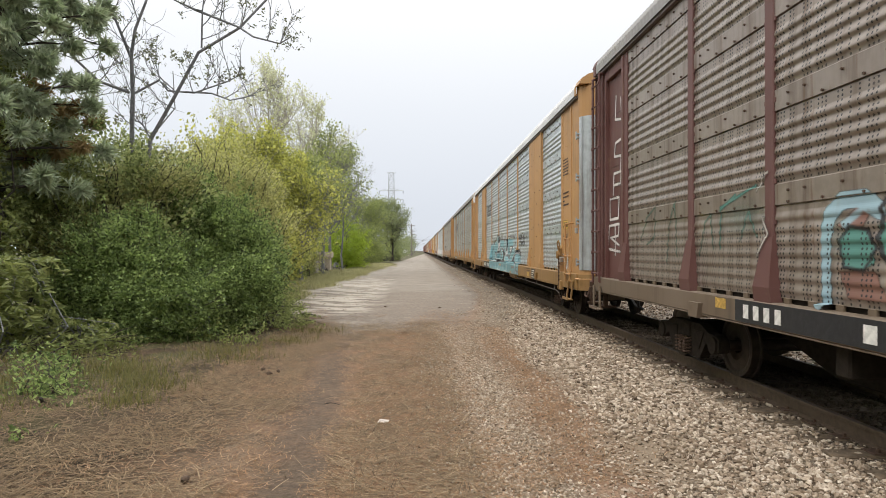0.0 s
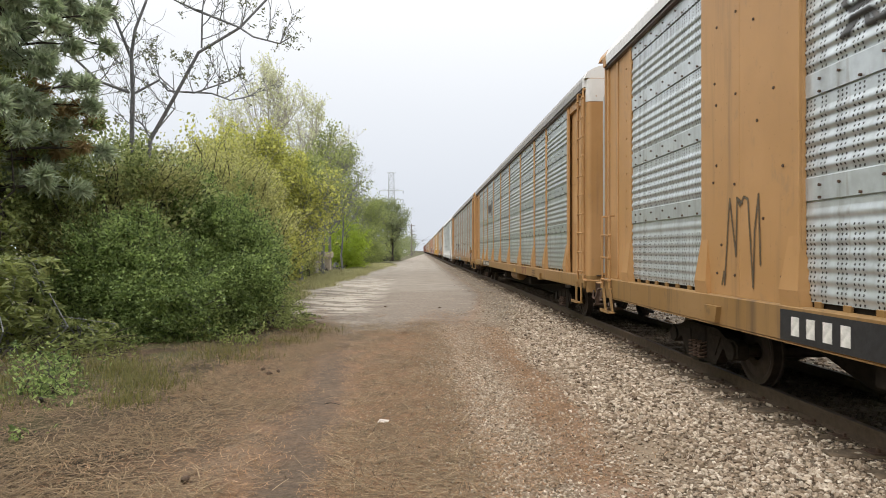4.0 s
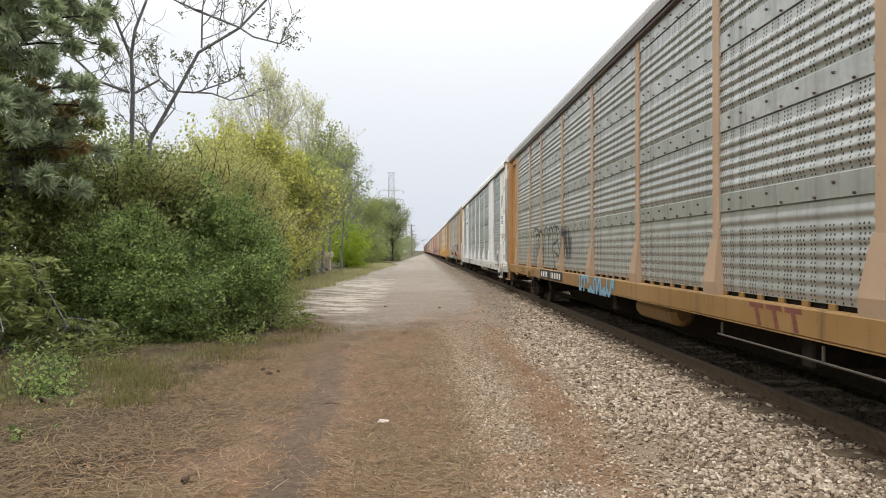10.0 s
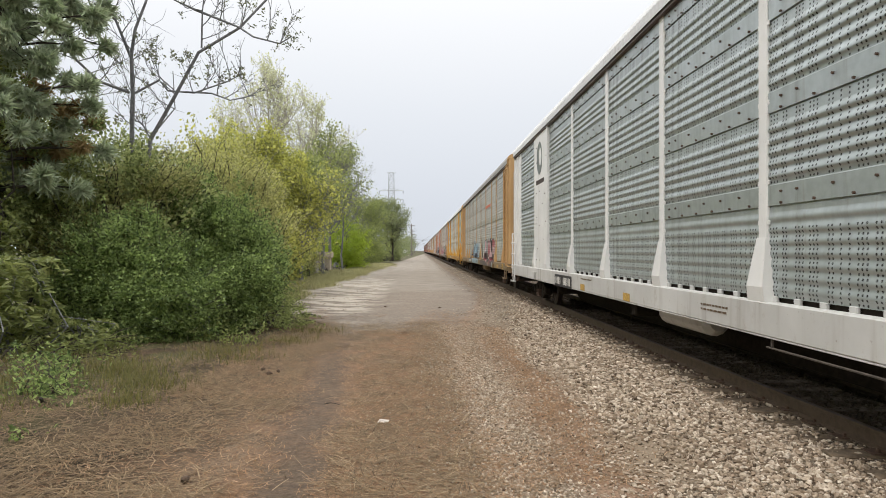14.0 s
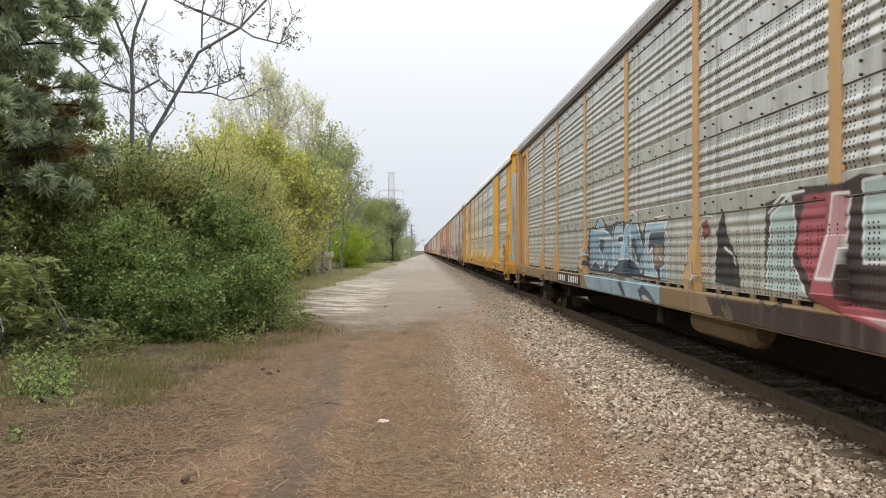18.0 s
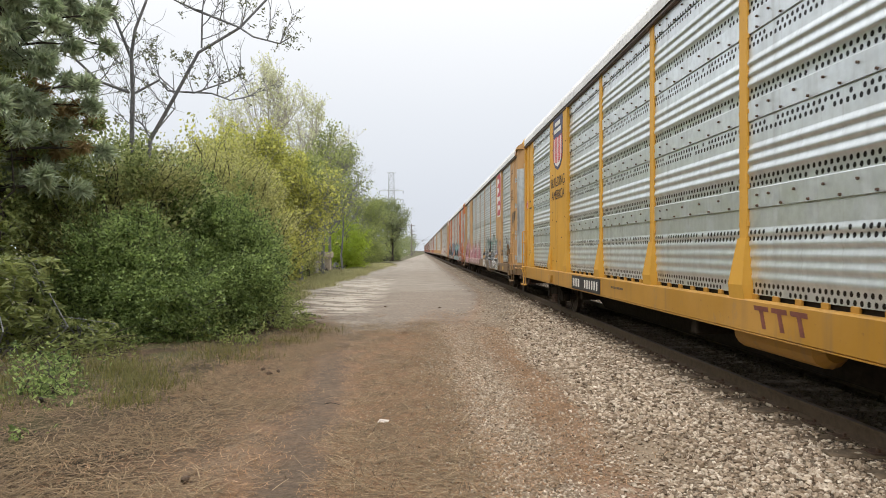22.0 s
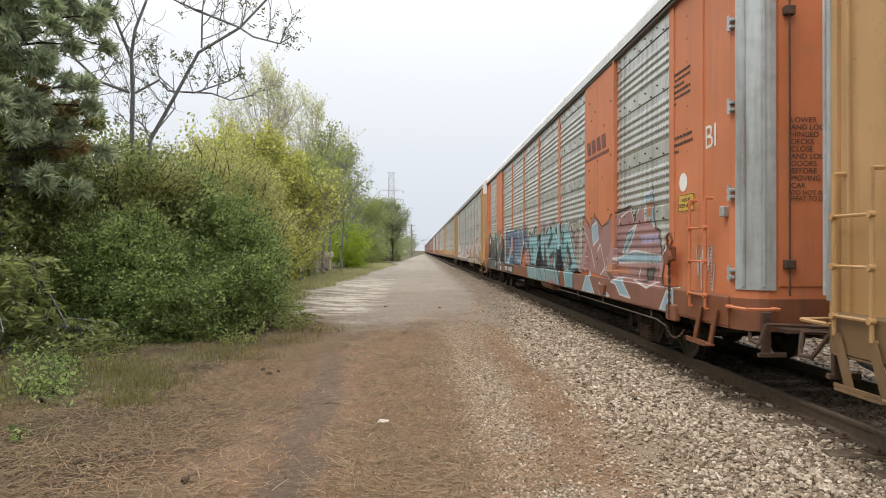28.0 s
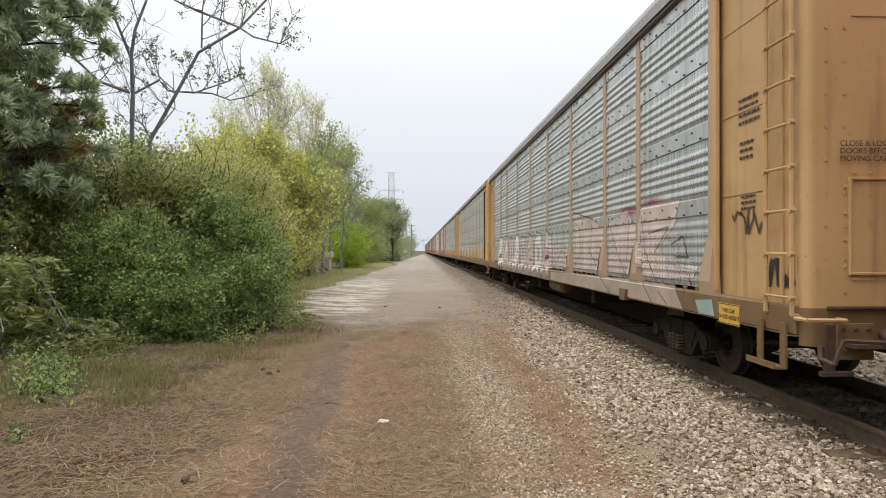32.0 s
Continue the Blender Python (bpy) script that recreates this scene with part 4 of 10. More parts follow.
# name of each car's look: style, body, sheet, sill, roof, label
Q = {"tan": sill_paint("grimy_tan_paint", (0.70, 0.38, 0.105)), "pale": sill_paint("grimy_pale_tan_paint", (0.52, 0.34, 0.16)), "dull": sill_paint("grimy_dull_tan_paint", TAN2), "yellow": paint("yellow_sill_paint", (0.40, 0.20, 0.02), 0.6), "orange": sill_paint("grimy_orange_paint", (0.50, 0.16, 0.055)), "white": paint("grimy_white_paint", (0.52, 0.51, 0.49), 0.45), "mud": P["mud"], "maroon": P["maroon"]}
LOOKS = [
    ("a", "maroon", "brown", "mud", "grey", "dirty brown autorack car with maroon posts and graffiti"),
    ("b", "tan", "clean", "tan", "white", "tan autorack car with silver sheets and blue graffiti"),
    ("a", "tan", "green", "tan", "grey", "tan autorack car with perforated silver side sheets"),
    ("a", "tan", "drab", "tan", "grey", "weathered tan autorack car with grey corrugated sides"),
    ("b", "white", "green", "white", "white", "white autorack car with grey-green corrugated side sheets"),
    ("a", "pale", "dull", "pale", "grey", "faded tan autorack car with red and blue graffiti"),
    ("b", "yellow", "big", "yellow", "white", "bright yellow autorack car with new silver sheets"),
    ("b", "dull", "clean", "dull", "white", "dull tan autorack car with graffiti and a red sign"),
    ("b", "orange", "dull", "orange", "white", "orange autorack car covered low down in graffiti"),
    ("a", "pale", "grey", "dull", "grey", "tan autorack car with pink and white graffiti"),
]
FAR = [("a", "pale", "dull", "dull", "grey"), ("a", "dull", "grey", "dull", "grey"), ("b", "rust", "dull", "maroon", "grey"), ("b", "brick", "grey", "maroon", "grey")]
START = [-0.57, 27.83, 56.1, 84.53, 112.83, 141.23, 169.74, 198.3, 226.94, 255.64]   # each car's middle at the start
DOORS = [None, "cream", None, None, "white", None, "white", "cream", "orange", None]
CARS = []
for i, (style, body, sheet, sill, roof, label) in enumerate(LOOKS):
    car = build_car("autorack_car", style, P[body], S[sheet], Q[sill], R[roof], label, P[DOORS[i]] if DOORS[i] else None, True, P["dusty"] if i in (3, 9) else None, i in (2, 9), i in (1, 3, 4, 6, 7, 8))
    CARS.append((car, START[i]))
for i in range(14):
    style, body, sheet, sill, roof = FAR[(0, 1, 3, 1, 2, 2, 3, 2, 2, 3, 2, 2, 3, 2)[i]]
    car = build_car("autorack_car", style, P[body], S[sheet], Q[sill], R[roof], "autorack car farther back in the train", detail=False)
    CARS.append((car, START[-1] + (1 + i) * PITCH))


# ---- lettering, signs and spray paint on the cars ----
def depth_at(style, y, z):
    """How far the side's surface stands out at a spot."""
    if z < 1.17:
        return HALF - SIDE + 0.04
    plate = style == "b" and B5 - 0.11 < abs(y) < B2 + 0.11
    for p in POSTS[:-1] + [outer_post(style, 1)]:
        d = abs(y - p)
        if z < Z0 + 0.62:
            t = (z - 1.32) / 0.52
            hw, dp = (0.16 - 0.07 * t, 0.135 - 0.085 * t) if t > 0 else (0.17, 0.09 + 0.055 * (z - 1.16) / 0.16)
            if d < hw + 0.02:
                return dp + (0.014 if plate else 0.008)
        elif d < 0.1 and not plate:
            return 0.048
    if style == "a" and B1 + 0.1 < abs(y) < B1 + 1.27:
        return -0.045
    if y < -B1 or y > outer_post(style, 1):
        return 0.012 if abs(abs(y) - B1 - 0.98) > 0.05 else 0.035
    if plate:
        return 0.058
    return sheet_depth(z) if z > Z0 else HALF - SIDE + 0.02


def spray_material(name, kind=1):
    k = Nodes(name)
    at = k.n("ShaderNodeAttribute", attribute_name="paint")
    on = k.n("ShaderNodeAttribute", attribute_name="sheet")
    grime = k.ramp(k.noise(1.0, 4, k.stretch((6.0, 6.0, 0.6))), 0.5, 0.8)
    col = k.mix(k.math("MULTIPLY", grime, 0.3), at.outputs["Color"], (0.2, 0.17, 0.14))
    o = k.xyz()
    base = k.math("ADD", 1.22, k.math("MULTIPLY", k.math("GREATER_THAN", o[2], 2.39), 1.17))
    col = k.mix(k.math("MULTIPLY", k.holes(kind, base), on.outputs["Fac"]), col, (0.012, 0.012, 0.012))
    k.done(col, 0.5)
    clear = k.n("ShaderNodeBsdfTransparent")
    both = k.n("ShaderNodeMixShader")
    k.link(at.outputs["Alpha"], both.inputs[0])
    k.link(clear.outputs[0], both.inputs[1])
    k.link(k.b.outputs[0], both.inputs[2])
    k.link(both.outputs[0], k.t.nodes["Material Output"].inputs[0])
    return k.m


SPRAY = spray_material("spray_paint")


def far_from(py, pz, segs):
    best = np.full(py.shape, 9.0)
    for (ay, az), (by, bz) in segs:
        dy, dz = by - ay, bz - az
        t = np.clip(((py - ay) * dy + (pz - az) * dz) / max(1e-6, dy * dy + dz * dz), 0, 1)
        best = np.minimum(best, np.hypot(py - ay - t * dy, pz - az - t * dz))
    return best


def grain(py, pz, scale, seed):
    g = np.array([[noise.noise((float(a) * scale, float(b) * scale, seed)) for b in pz[0, ::4]] for a in py[::4, 0]])
    return np.repeat(np.repeat(g, 4, axis=0), 4, axis=1)[: py.shape[0], : py.shape[1]]


def scribble(car, style, y0, y1, z0, z1, count, colour, seed, label, width=0.014):
    """Thin freehand tags."""
    rng = np.random.default_rng(seed)
    ys = np.arange(y1 - 0.05, y0 + 0.05, 0.016)
    zs = np.arange(z0 - 0.03, z1 + 0.03, 0.014)
    py, pz = np.meshgrid(ys, zs, indexing="ij")
    segs = []
    w = (y0 - y1) / count
    for i in range(count):
        pts = [(y0 - w * (i + t / 7 + rng.uniform(-0.18, 0.18)), rng.uniform(z0, z1) if k % 2 else (z0 if rng.random() < 0.5 else z1)) for k, t in enumerate(range(8))]
        segs += list(zip(pts, pts[1:]))
    d = far_from(py, pz, segs)
    al = np.clip((width * 1.5 - d) / width, 0, 1)
    rgb = np.zeros(py.shape + (3,)) + np.array(colour)
    paint_on(car, style, ys, zs, rgb, al, label)


def paint_on(car, style, ys, zs, rgb, al, label):
    x = np.array([[-(SIDE + depth_at(style, float(a), float(b)) + 0.007) for b in zs] for a in ys])
    py, pz = np.meshgrid(ys, zs, indexing="ij")
    n, m = py.shape
    v = np.stack([x, py, pz], axis=-1).reshape(-1, 3)
    i = np.arange(n * m).reshape(n, m)
    f = np.stack([i[:-1, :-1], i[1:, :-1], i[1:, 1:], i[:-1, 1:]], axis=-1).reshape(-1, 4)
    a = al.reshape(-1)
    f = f[(a[f].max(axis=1) > 0.03)]
    used, back = np.unique(f, return_inverse=True)
    v, f = v[used], back.reshape(f.shape)
    me = quick_mesh("graffiti", v, f, SPRAY)
    col = me.color_attributes.new("paint", "FLOAT_COLOR", "POINT")
    rgb = 0.86 * (0.88 * rgb + 0.12 * rgb.mean(axis=-1, keepdims=True))
    col.data.foreach_set("color", np.concatenate([rgb.reshape(-1, 3), a[:, None]], axis=1)[used].astype(np.float32).ravel())
    on = me.attributes.new("sheet", "FLOAT", "POINT")
    on.data.foreach_set("value", ((v[:, 2] > 1.2) & (-v[:, 0] - SIDE < 0.0575 + 0.001)).astype(np.float32))
    part("graffiti", me, None, car, label)


class Mural:
    """A sprayed piece on a car's side, laid down shape over shape; y runs along the car, z up."""

    def __init__(self, car, style, y_rear, y_front, low, high):
        self.car, self.style = car, style
        self.ys, self.zs = np.arange(y_front, y_rear, 0.018), np.arange(low, high, 0.014)
        self.y, self.z = np.meshgrid(self.ys, self.zs, indexing="ij")
        self.rgb, self.al = np.zeros(self.y.shape + (3,)), np.zeros(self.y.shape)
        self.rough = grain(self.y, self.z, 2.4, y_rear)

    def lay(self, colour, cover):
        m = np.clip(cover, 0, 1)
        new_al = m + self.al * (1 - m)
        share = np.where(new_al > 1e-4, m / np.maximum(new_al, 1e-4), 0.0)[..., None]
        tint = np.array(colour) * (1 + 0.22 * self.rough[..., None])
        self.rgb = self.rgb * (1 - share) + tint * share
        self.al = new_al

    def fill(self, colour, pts, rim=None):
        segs = list(zip(pts, pts[1:] + pts[:1]))
        inside = np.zeros(self.y.shape, bool)
        for (ay, az), (by, bz) in segs:
            if az != bz:
                inside ^= ((az > self.z) != (bz > self.z)) & (self.y < (by - ay) * (self.z - az) / (bz - az) + ay)
        d = far_from(self.y, self.z, segs)
        self.lay(colour, np.where(inside, 0.5 + d / 0.02, 0.5 - d / 0.02))
        if rim is not None:
            self.lay(rim, (0.016 - d) / 0.014 + 0.3)

    def line(self, colour, width, pts):
        d = far_from(self.y, self.z, list(zip(pts, pts[1:])))
        self.lay(colour, (max(width * 1.05, 0.028) * (1 + 0.35 * self.rough) * 0.5 - d) / 0.012 + 0.5)

    def mist(self, colour, y, z, ry, rz, strength):
        r = ((self.y - y) / ry) ** 2 + ((self.z - z) / rz) ** 2
        self.lay(colour, strength * np.exp(-1.4 * r) - 0.04)

    def done(self, label):
        paint_on(self.car, self.style, self.ys, self.zs, self.rgb, self.al, label)


NARROW = {c.name for (c, _), look_ in zip(CARS, LOOKS) if look_[0] == "a"}


def decal(car, name, me, y, z, out=0.055, label=""):
    if car.name in NARROW and out < 0.02 and B1 + 0.1 < abs(y) < B1 + 1.27:
        out = -0.042
    ob = part(name, me, None, car, label, at=(-(HALF - 0.015 if z < 1.17 else SIDE) - out - 0.004, y, z))
    return ob


def flat(name, w, h, material):
    return Shape().box(-0.002, 0.0, -w / 2, w / 2, -h / 2, h / 2).mesh(name, material)


def rows_of_bars(w, h, rows, rng):
    """Bars for small print that cannot be read, in a field w wide and h high."""
    out, dz = [], h / rows
    for r in range(rows):
        y = w / 2
        while y > -w / 2 + 0.02:
            ln = min(rng.uniform(0.025, 0.1), y + w / 2)
            out.append((y - ln, y, h / 2 - (r + 0.66) * dz, h / 2 - (r + 0.28) * dz))
            y -= ln + 0.025
            if r % 3 == 2 and rng.random() < 0.25:
                break
    return out


def number_board(car, y0, y1, z=0.98, groups=((0.06, 0.4), (0.52, 0.95)), ground=BLACK):
    """A black board on the sill with white bars for the car's number."""
    w, low = y0 - y1, car.name in NARROW
    z, h = (1.035, 0.24) if low else (z, 0.3)
    board = decal(car, "number_board", flat("number_board", w, h, ground), (y0 + y1) / 2, z, label="black board with white bars for a number")
    for a, b in groups:
        n = 4 if b - a < 0.4 else 6
        one = flat("number_bar", w * (b - a) / n * 0.52, 0.15 if low else 0.18, LETTER_WHITE)
        for i in range(n):
            part("number_bar", one, None, board, at=(-0.004, w / 2 - w * (a + (b - a) * (i + 0.36) / n), 0))


def small_print(car, y, z, w, h, rows, seed, material=LETTER, out=0.014):
    material = FADED if material is LETTER and out > 0.05 else material
    tagged(decal(car, "stencil", bars(rows_of_bars(w, h, rows, random.Random(seed)), material, "stencil"), y, z, out), kind="stuff")


def height_sign(car, y, z, words, out=0.014):
    sign = decal(car, "height_sign", flat("height_sign", 0.52, 0.24, YELLOW_SIGN), y, z, out, "yellow height warning sign")
    for i, line in enumerate(words.split("\n")):
        part("wording", text_mesh("wording", line, 0.07, LETTER, "CENTER"), None, sign, at=(-0.005, 0, 0.015 - 0.075 * i))
    part("sign_border", Shape().box(-0.004, -0.002, -0.25, 0.25, 0.105, 0.113).box(-0.004, -0.002, -0.25, 0.25, -0.113, -0.105).box(-0.004, -0.002, -0.25, -0.242, -0.113, 0.113).box(-0.004, -0.002, 0.242, 0.25, -0.113, 0.113), LETTER, sign)


def end_text(car, words, size, x, z, style="b", material=LETTER):
    """Words on the front end's flat door."""
    me = text_mesh("door_wording", words, size, material)
    me.transform(Matrix(((0, -1, 0, 0), (1, 0, 0, 0), (0, 0, 1, 0), (0, 0, 0, 1))))
    part("door_wording", me, None, car, at=(x, -sum(SHAPE[style]) - 0.022, z))


def words(car, body, size, y, z, out=0.014, material=LETTER, align="LEFT", name="stencil"):
    decal(car, name, text_mesh(name, body, size, material, align), y, z, out)


def slab(car, name, pts, material, out, label=""):
    """A flat painted shape from an outline in y and z."""
    base = HALF - 0.015 if pts[0][1] < 1.2 else SIDE
    return part(name, Shape().prism(pts, 0, -base - out - 0.004, -base - out), material, car, label)


def brand_blocks(car, y, z, material):
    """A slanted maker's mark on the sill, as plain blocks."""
    for a in (0.0, 0.33, 0.66):
        slab(car, "mark_block", [(y - a, z + 0.12), (y - a - 0.27, z + 0.12), (y - a - 0.285, z + 0.07), (y - a - 0.015, z + 0.07)], material, 0.055)
        slab(car, "mark_block", [(y - a - 0.11, z + 0.07), (y - a - 0.18, z + 0.07), (y - a - 0.24, z - 0.11), (y - a - 0.17, z - 0.11)], material, 0.055)


def yellow_mark(car, y, z, w=0.5, h=0.17):
    decal(car, "reflector_mark", flat("reflector_mark", w * 0.85, h * 0.85, FADED_YELLOW), y, z, 0.055, "yellow reflective mark")


RUSTRED = plain("brown_mark_paint", (0.16, 0.05, 0.035), 0.6)
SIGNRED = plain("faded_red_sign_paint", (0.42, 0.06, 0.075), 0.6)
SHIELD_BLUE = plain("dark_blue_paint", (0.045, 0.05, 0.12), 0.5)
SHIELD_RED = plain("bright_red_paint", (0.55, 0.05, 0.06), 0.5)
CAR = [c for c, _ in CARS]
WHT, BLK = (0.72, 0.72, 0.70), (0.025, 0.025, 0.03)

# first car: brown
number_board(CAR[0], 7.6, 4.3, 0.98, ((0.05, 0.3), (0.62, 0.98)))
yellow_mark(CAR[0], 7.95, 1.08, 0.3, 0.14)

# second car: tan with blue letters
scribble(CAR[1], "b", -4.4, -5.9, 2.1, 2.3, 6, BLK, 8, "thin black marker tag")
scribble(CAR[1], "b", -4.6, -5.8, 1.88, 2.05, 6, BLK, 9, "thin black marker tag")
scribble(CAR[1], "b", 8.6, 7.6, 1.3, 2.3, 2, (0.10, 0.07, 0.04), 10, "thin brown tag on the plate")
scribble(CAR[1], "b", -11.6, -12.3, 1.25, 1.6, 3, WHT, 11, "white sprayed tag", 0.025)
for z in (3.55, 3.75, 3.95):
    scribble(CAR[1], "b", 6.4, 4.6, z, z + 0.13, 5, (0.05, 0.05, 0.05), int(z * 10), "black smeared tag", 0.03)
decal(CAR[1], "data_plate", flat("data_plate", 0.55, 0.32, BLACK), -8.0, 0.97, label="black data plate")
small_print(CAR[1], -8.0, 0.97, 0.45, 0.26, 4, 1, LETTER_WHITE, 0.059)
small_print(CAR[1], -7.0, 1.05, 0.8, 0.2, 3, 2, LETTER, 0.055)
number_board(CAR[1], 7.2, 4.4)
yellow_mark(CAR[1], 3.6, 0.98), yellow_mark(CAR[1], -7.1, 0.93)
height_sign(CAR[1], -12.05, 2.35, "THIS CAR\nEXCESS HEIGHT")
small_print(CAR[1], -12.05, 3.8, 0.55, 0.45, 6, 3), small_print(CAR[1], -12.05, 3.0, 0.6, 0.4, 4, 4), words(CAR[1], "FB-661", 0.16, -11.8, 2.0)
end_text(CAR[1], "CLOSE\nAND LOCK\nDOORS\nBEFORE\nMOVING\nCAR", 0.11, -0.98, 3.1)
end_text(CAR[1], "DO NOT APPLY\nHEAT TO DOORS", 0.08, -0.98, 2.2)

# third car: tan with a bracketed mark
number_board(CAR[2], 8.2, 5.2)
brand_blocks(CAR[2], -5.1, 1.03, RUSTRED)
for a in (0, 1):
    y = 6.5 - a * 1.75
    slab(CAR[2], "mark_block", [(y, 4.25), (y - 0.08, 4.25), (y - 0.08, 3.45), (y, 3.45)], LETTER, 0.055)
    for z in (4.19, 3.45):
        slab(CAR[2], "mark_block", [(y - 0.08 + a * 0.08, z), (y - 0.3 + a * 0.52, z), (y - 0.3 + a * 0.52, z + 0.06), (y - 0.08 + a * 0.08, z + 0.06)], LETTER, 0.055)
for i in range(3):
    y = 6.2 - i * 0.42
    slab(CAR[2], "mark_block", [(y, 4.05), (y - 0.3, 4.05), (y - 0.36, 3.65), (y - 0.06, 3.65)], LETTER, 0.055, "dark block of a bracketed mark")
small_print(CAR[2], -7.4, 1.0, 0.5, 0.22, 3, 6, LETTER, 0.055), small_print(CAR[2], 9.6, 1.0, 0.9, 0.2, 2, 7, LETTER, 0.055), small_print(CAR[2], 12.2, 2.05, 0.25, 0.4, 2, 8)
yellow_mark(CAR[2], 8.75, 1.1), yellow_mark(CAR[2], -3.5, 0.97)
height_sign(CAR[2], 12.1, 0.97, "THIS CAR\nEXCESS HEIGHT", 0.055)
scribble(CAR[2], "a", 12.6, 12.0, 2.9, 3.7, 2, (0.55, 0.5, 0.42), 12, "pale chalk tag")

# fourth car: tan, black outline letters
number_board(CAR[3], 6.7, 3.8)
scribble(CAR[3], "a", 4.3, 3.3, 1.5, 2.3, 3, (0.06, 0.06, 0.06), 14, "thin black tag", 0.022)
scribble(CAR[3], "a", 2.1, -0.4, 0.85, 1.15, 6, (0.17, 0.36, 0.5), 15, "blue sprayed tag on the sill", 0.05)
scribble(CAR[3], "a", 12.6, 12.2, 2.2, 2.7, 1, (0.3, 0.42, 0.5), 16, "pale blue sprayed tag", 0.05)
brand_blocks(CAR[3], -5.2, 1.03, RUSTRED)
height_sign(CAR[3], 11.25, 0.95, "THIS CAR\nEXCESS HEIGHT", 0.055), height_sign(CAR[3], -11.3, 0.95, "THIS CAR\nEXCESS HEIGHT", 0.055)
small_print(CAR[3], 9.8, 1.02, 0.9, 0.2, 2, 9, LETTER, 0.055), small_print(CAR[3], 8.0, 0.95, 0.5, 0.3, 4, 10, LETTER, 0.055), small_print(CAR[3], 1.9, 1.0, 0.7, 0.08, 1, 11, LETTER, 0.055)
small_print(CAR[3], -12.45, 4.2, 0.42, 0.3, 4, 12), small_print(CAR[3], -12.5, 3.25, 0.3, 0.12, 2, 13), small_print(CAR[3], -12.5, 2.95, 0.3, 0.06, 1, 14)
decal(CAR[3], "white_label", flat("white_label", 0.24, 0.14, WHITE), -12.58, 3.67, 0.014)
words(CAR[3], "DECK\nCLEARANCE\nA 89-12\nB 94-02", 0.09, -12.4, 2.72)
end_text(CAR[3], "CLOSE & LOCK\nDOORS BEFORE\nMOVING CAR", 0.085, -1.16, 3.12, "a")
yellow_mark(CAR[3], -12.9, 0.97, 0.5, 0.25)

# fifth car: white
words(CAR[4], "EXH 19-0 W 4-7\nEXW 10-8 H 4-10\nEW 9-10 H 16-8\nIL 89-9\nIW 9-1", 0.105, -11.82, 4.05)
words(CAR[4], "AAR DECK CLEARANCE", 0.075, -11.75, 3.18)
slab(CAR[4], "stencil_line", [(-11.72, 3.13), (-12.42, 3.13), (-12.42, 3.12), (-11.72, 3.12)], LETTER, 0.014)
words(CAR[4], "A   90 11/16 MIN\nB   94 3/16 MIN", 0.10, -11.78, 2.98)
height_sign(CAR[4], -12.15, 2.34, "THIS CAR\nEXCEEDS HEIGHT")
for y in (-9.55, -6.7, -0.05, 2.9):
    yellow_mark(CAR[4], y, 0.9, 0.42, 0.16)
yellow_mark(CAR[4], -12.45, 0.98, 0.55, 0.26)
scribble(CAR[4], "b", -9.9, -11.5, 1.28, 1.5, 9, (0.45, 0.5, 0.48), 17, "pale chalked tag", 0.02)
number_board(CAR[4], 5.75, 3.9, 0.94)
small_print(CAR[4], -10.6, 0.98, 0.4, 0.2, 3, 15, LETTER, 0.055), small_print(CAR[4], -11.3, 1.05, 1.0, 0.06, 1, 16, LETTER, 0.055), small_print(CAR[4], 2.6, 1.08, 0.9, 0.06, 1, 17, LETTER, 0.055), small_print(CAR[4], -3.3, 1.0, 0.7, 0.12, 2, 18, LETTER, 0.055)
slab(CAR[4], "logo_block", [(8.2 + 0.42 * math.cos(a), 4.5 + 0.5 * math.sin(a)) for a in [i * math.pi / 6 for i in range(12)]], plain("grey_logo_paint", (0.16, 0.18, 0.17), 0.6), 0.060, "dark grey round mark")
slab(CAR[4], "logo_block", [(8.05 + 0.2 * math.cos(a), 4.52 + 0.26 * math.sin(a)) for a in [i * math.pi / 6 for i in range(12)]], WHITE, 0.065)
slab(CAR[4], "logo_block", [(8.75, 3.85), (7.5, 3.85), (7.5, 3.72), (8.75, 3.72)], LETTER, 0.060)
scribble(CAR[4], "b", -12.45, -12.75, 1.6, 2.1, 1, (0.4, 0.4, 0.4), 18, "thin grey tag")

# sixth car: pale tan with red and blue letters
slab(CAR[5], "sprayed_stripe", [(-4.45, 4.12), (-6.85, 4.12), (-6.85, 3.98), (-4.45, 3.98)], plain("orange_red_spray", (0.55, 0.16, 0.08), 0.6, 0, 0.4, 3), 0.055, "orange-red sprayed stripe")
number_board(CAR[5], 6.6, 4.3, 1.0)
for y in (-6.2, -2.4, -10.2, 3.0):
    yellow_mark(CAR[5], y, 0.98, 0.55, 0.17)
height_sign(CAR[5], -12.0, 1.0, "THIS CAR\nEXCESS HEIGHT", 0.055), height_sign(CAR[5], 11.9, 0.97, "THIS CAR\nEXCESS HEIGHT", 0.055)
small_print(CAR[5], -12.4, 3.55, 0.4, 0.4, 4, 19), small_print(CAR[5], -11.0, 0.98, 0.4, 0.2, 3, 20, LETTER, 0.055)
small_print(CAR[5], 12.25, 3.0, 0.35, 0.12, 1, 21), small_print(CAR[5], 12.25, 2.8, 0.35, 0.12, 1, 22), small_print(CAR[5], 12.2, 3.6, 0.6, 0.25, 3, 23)

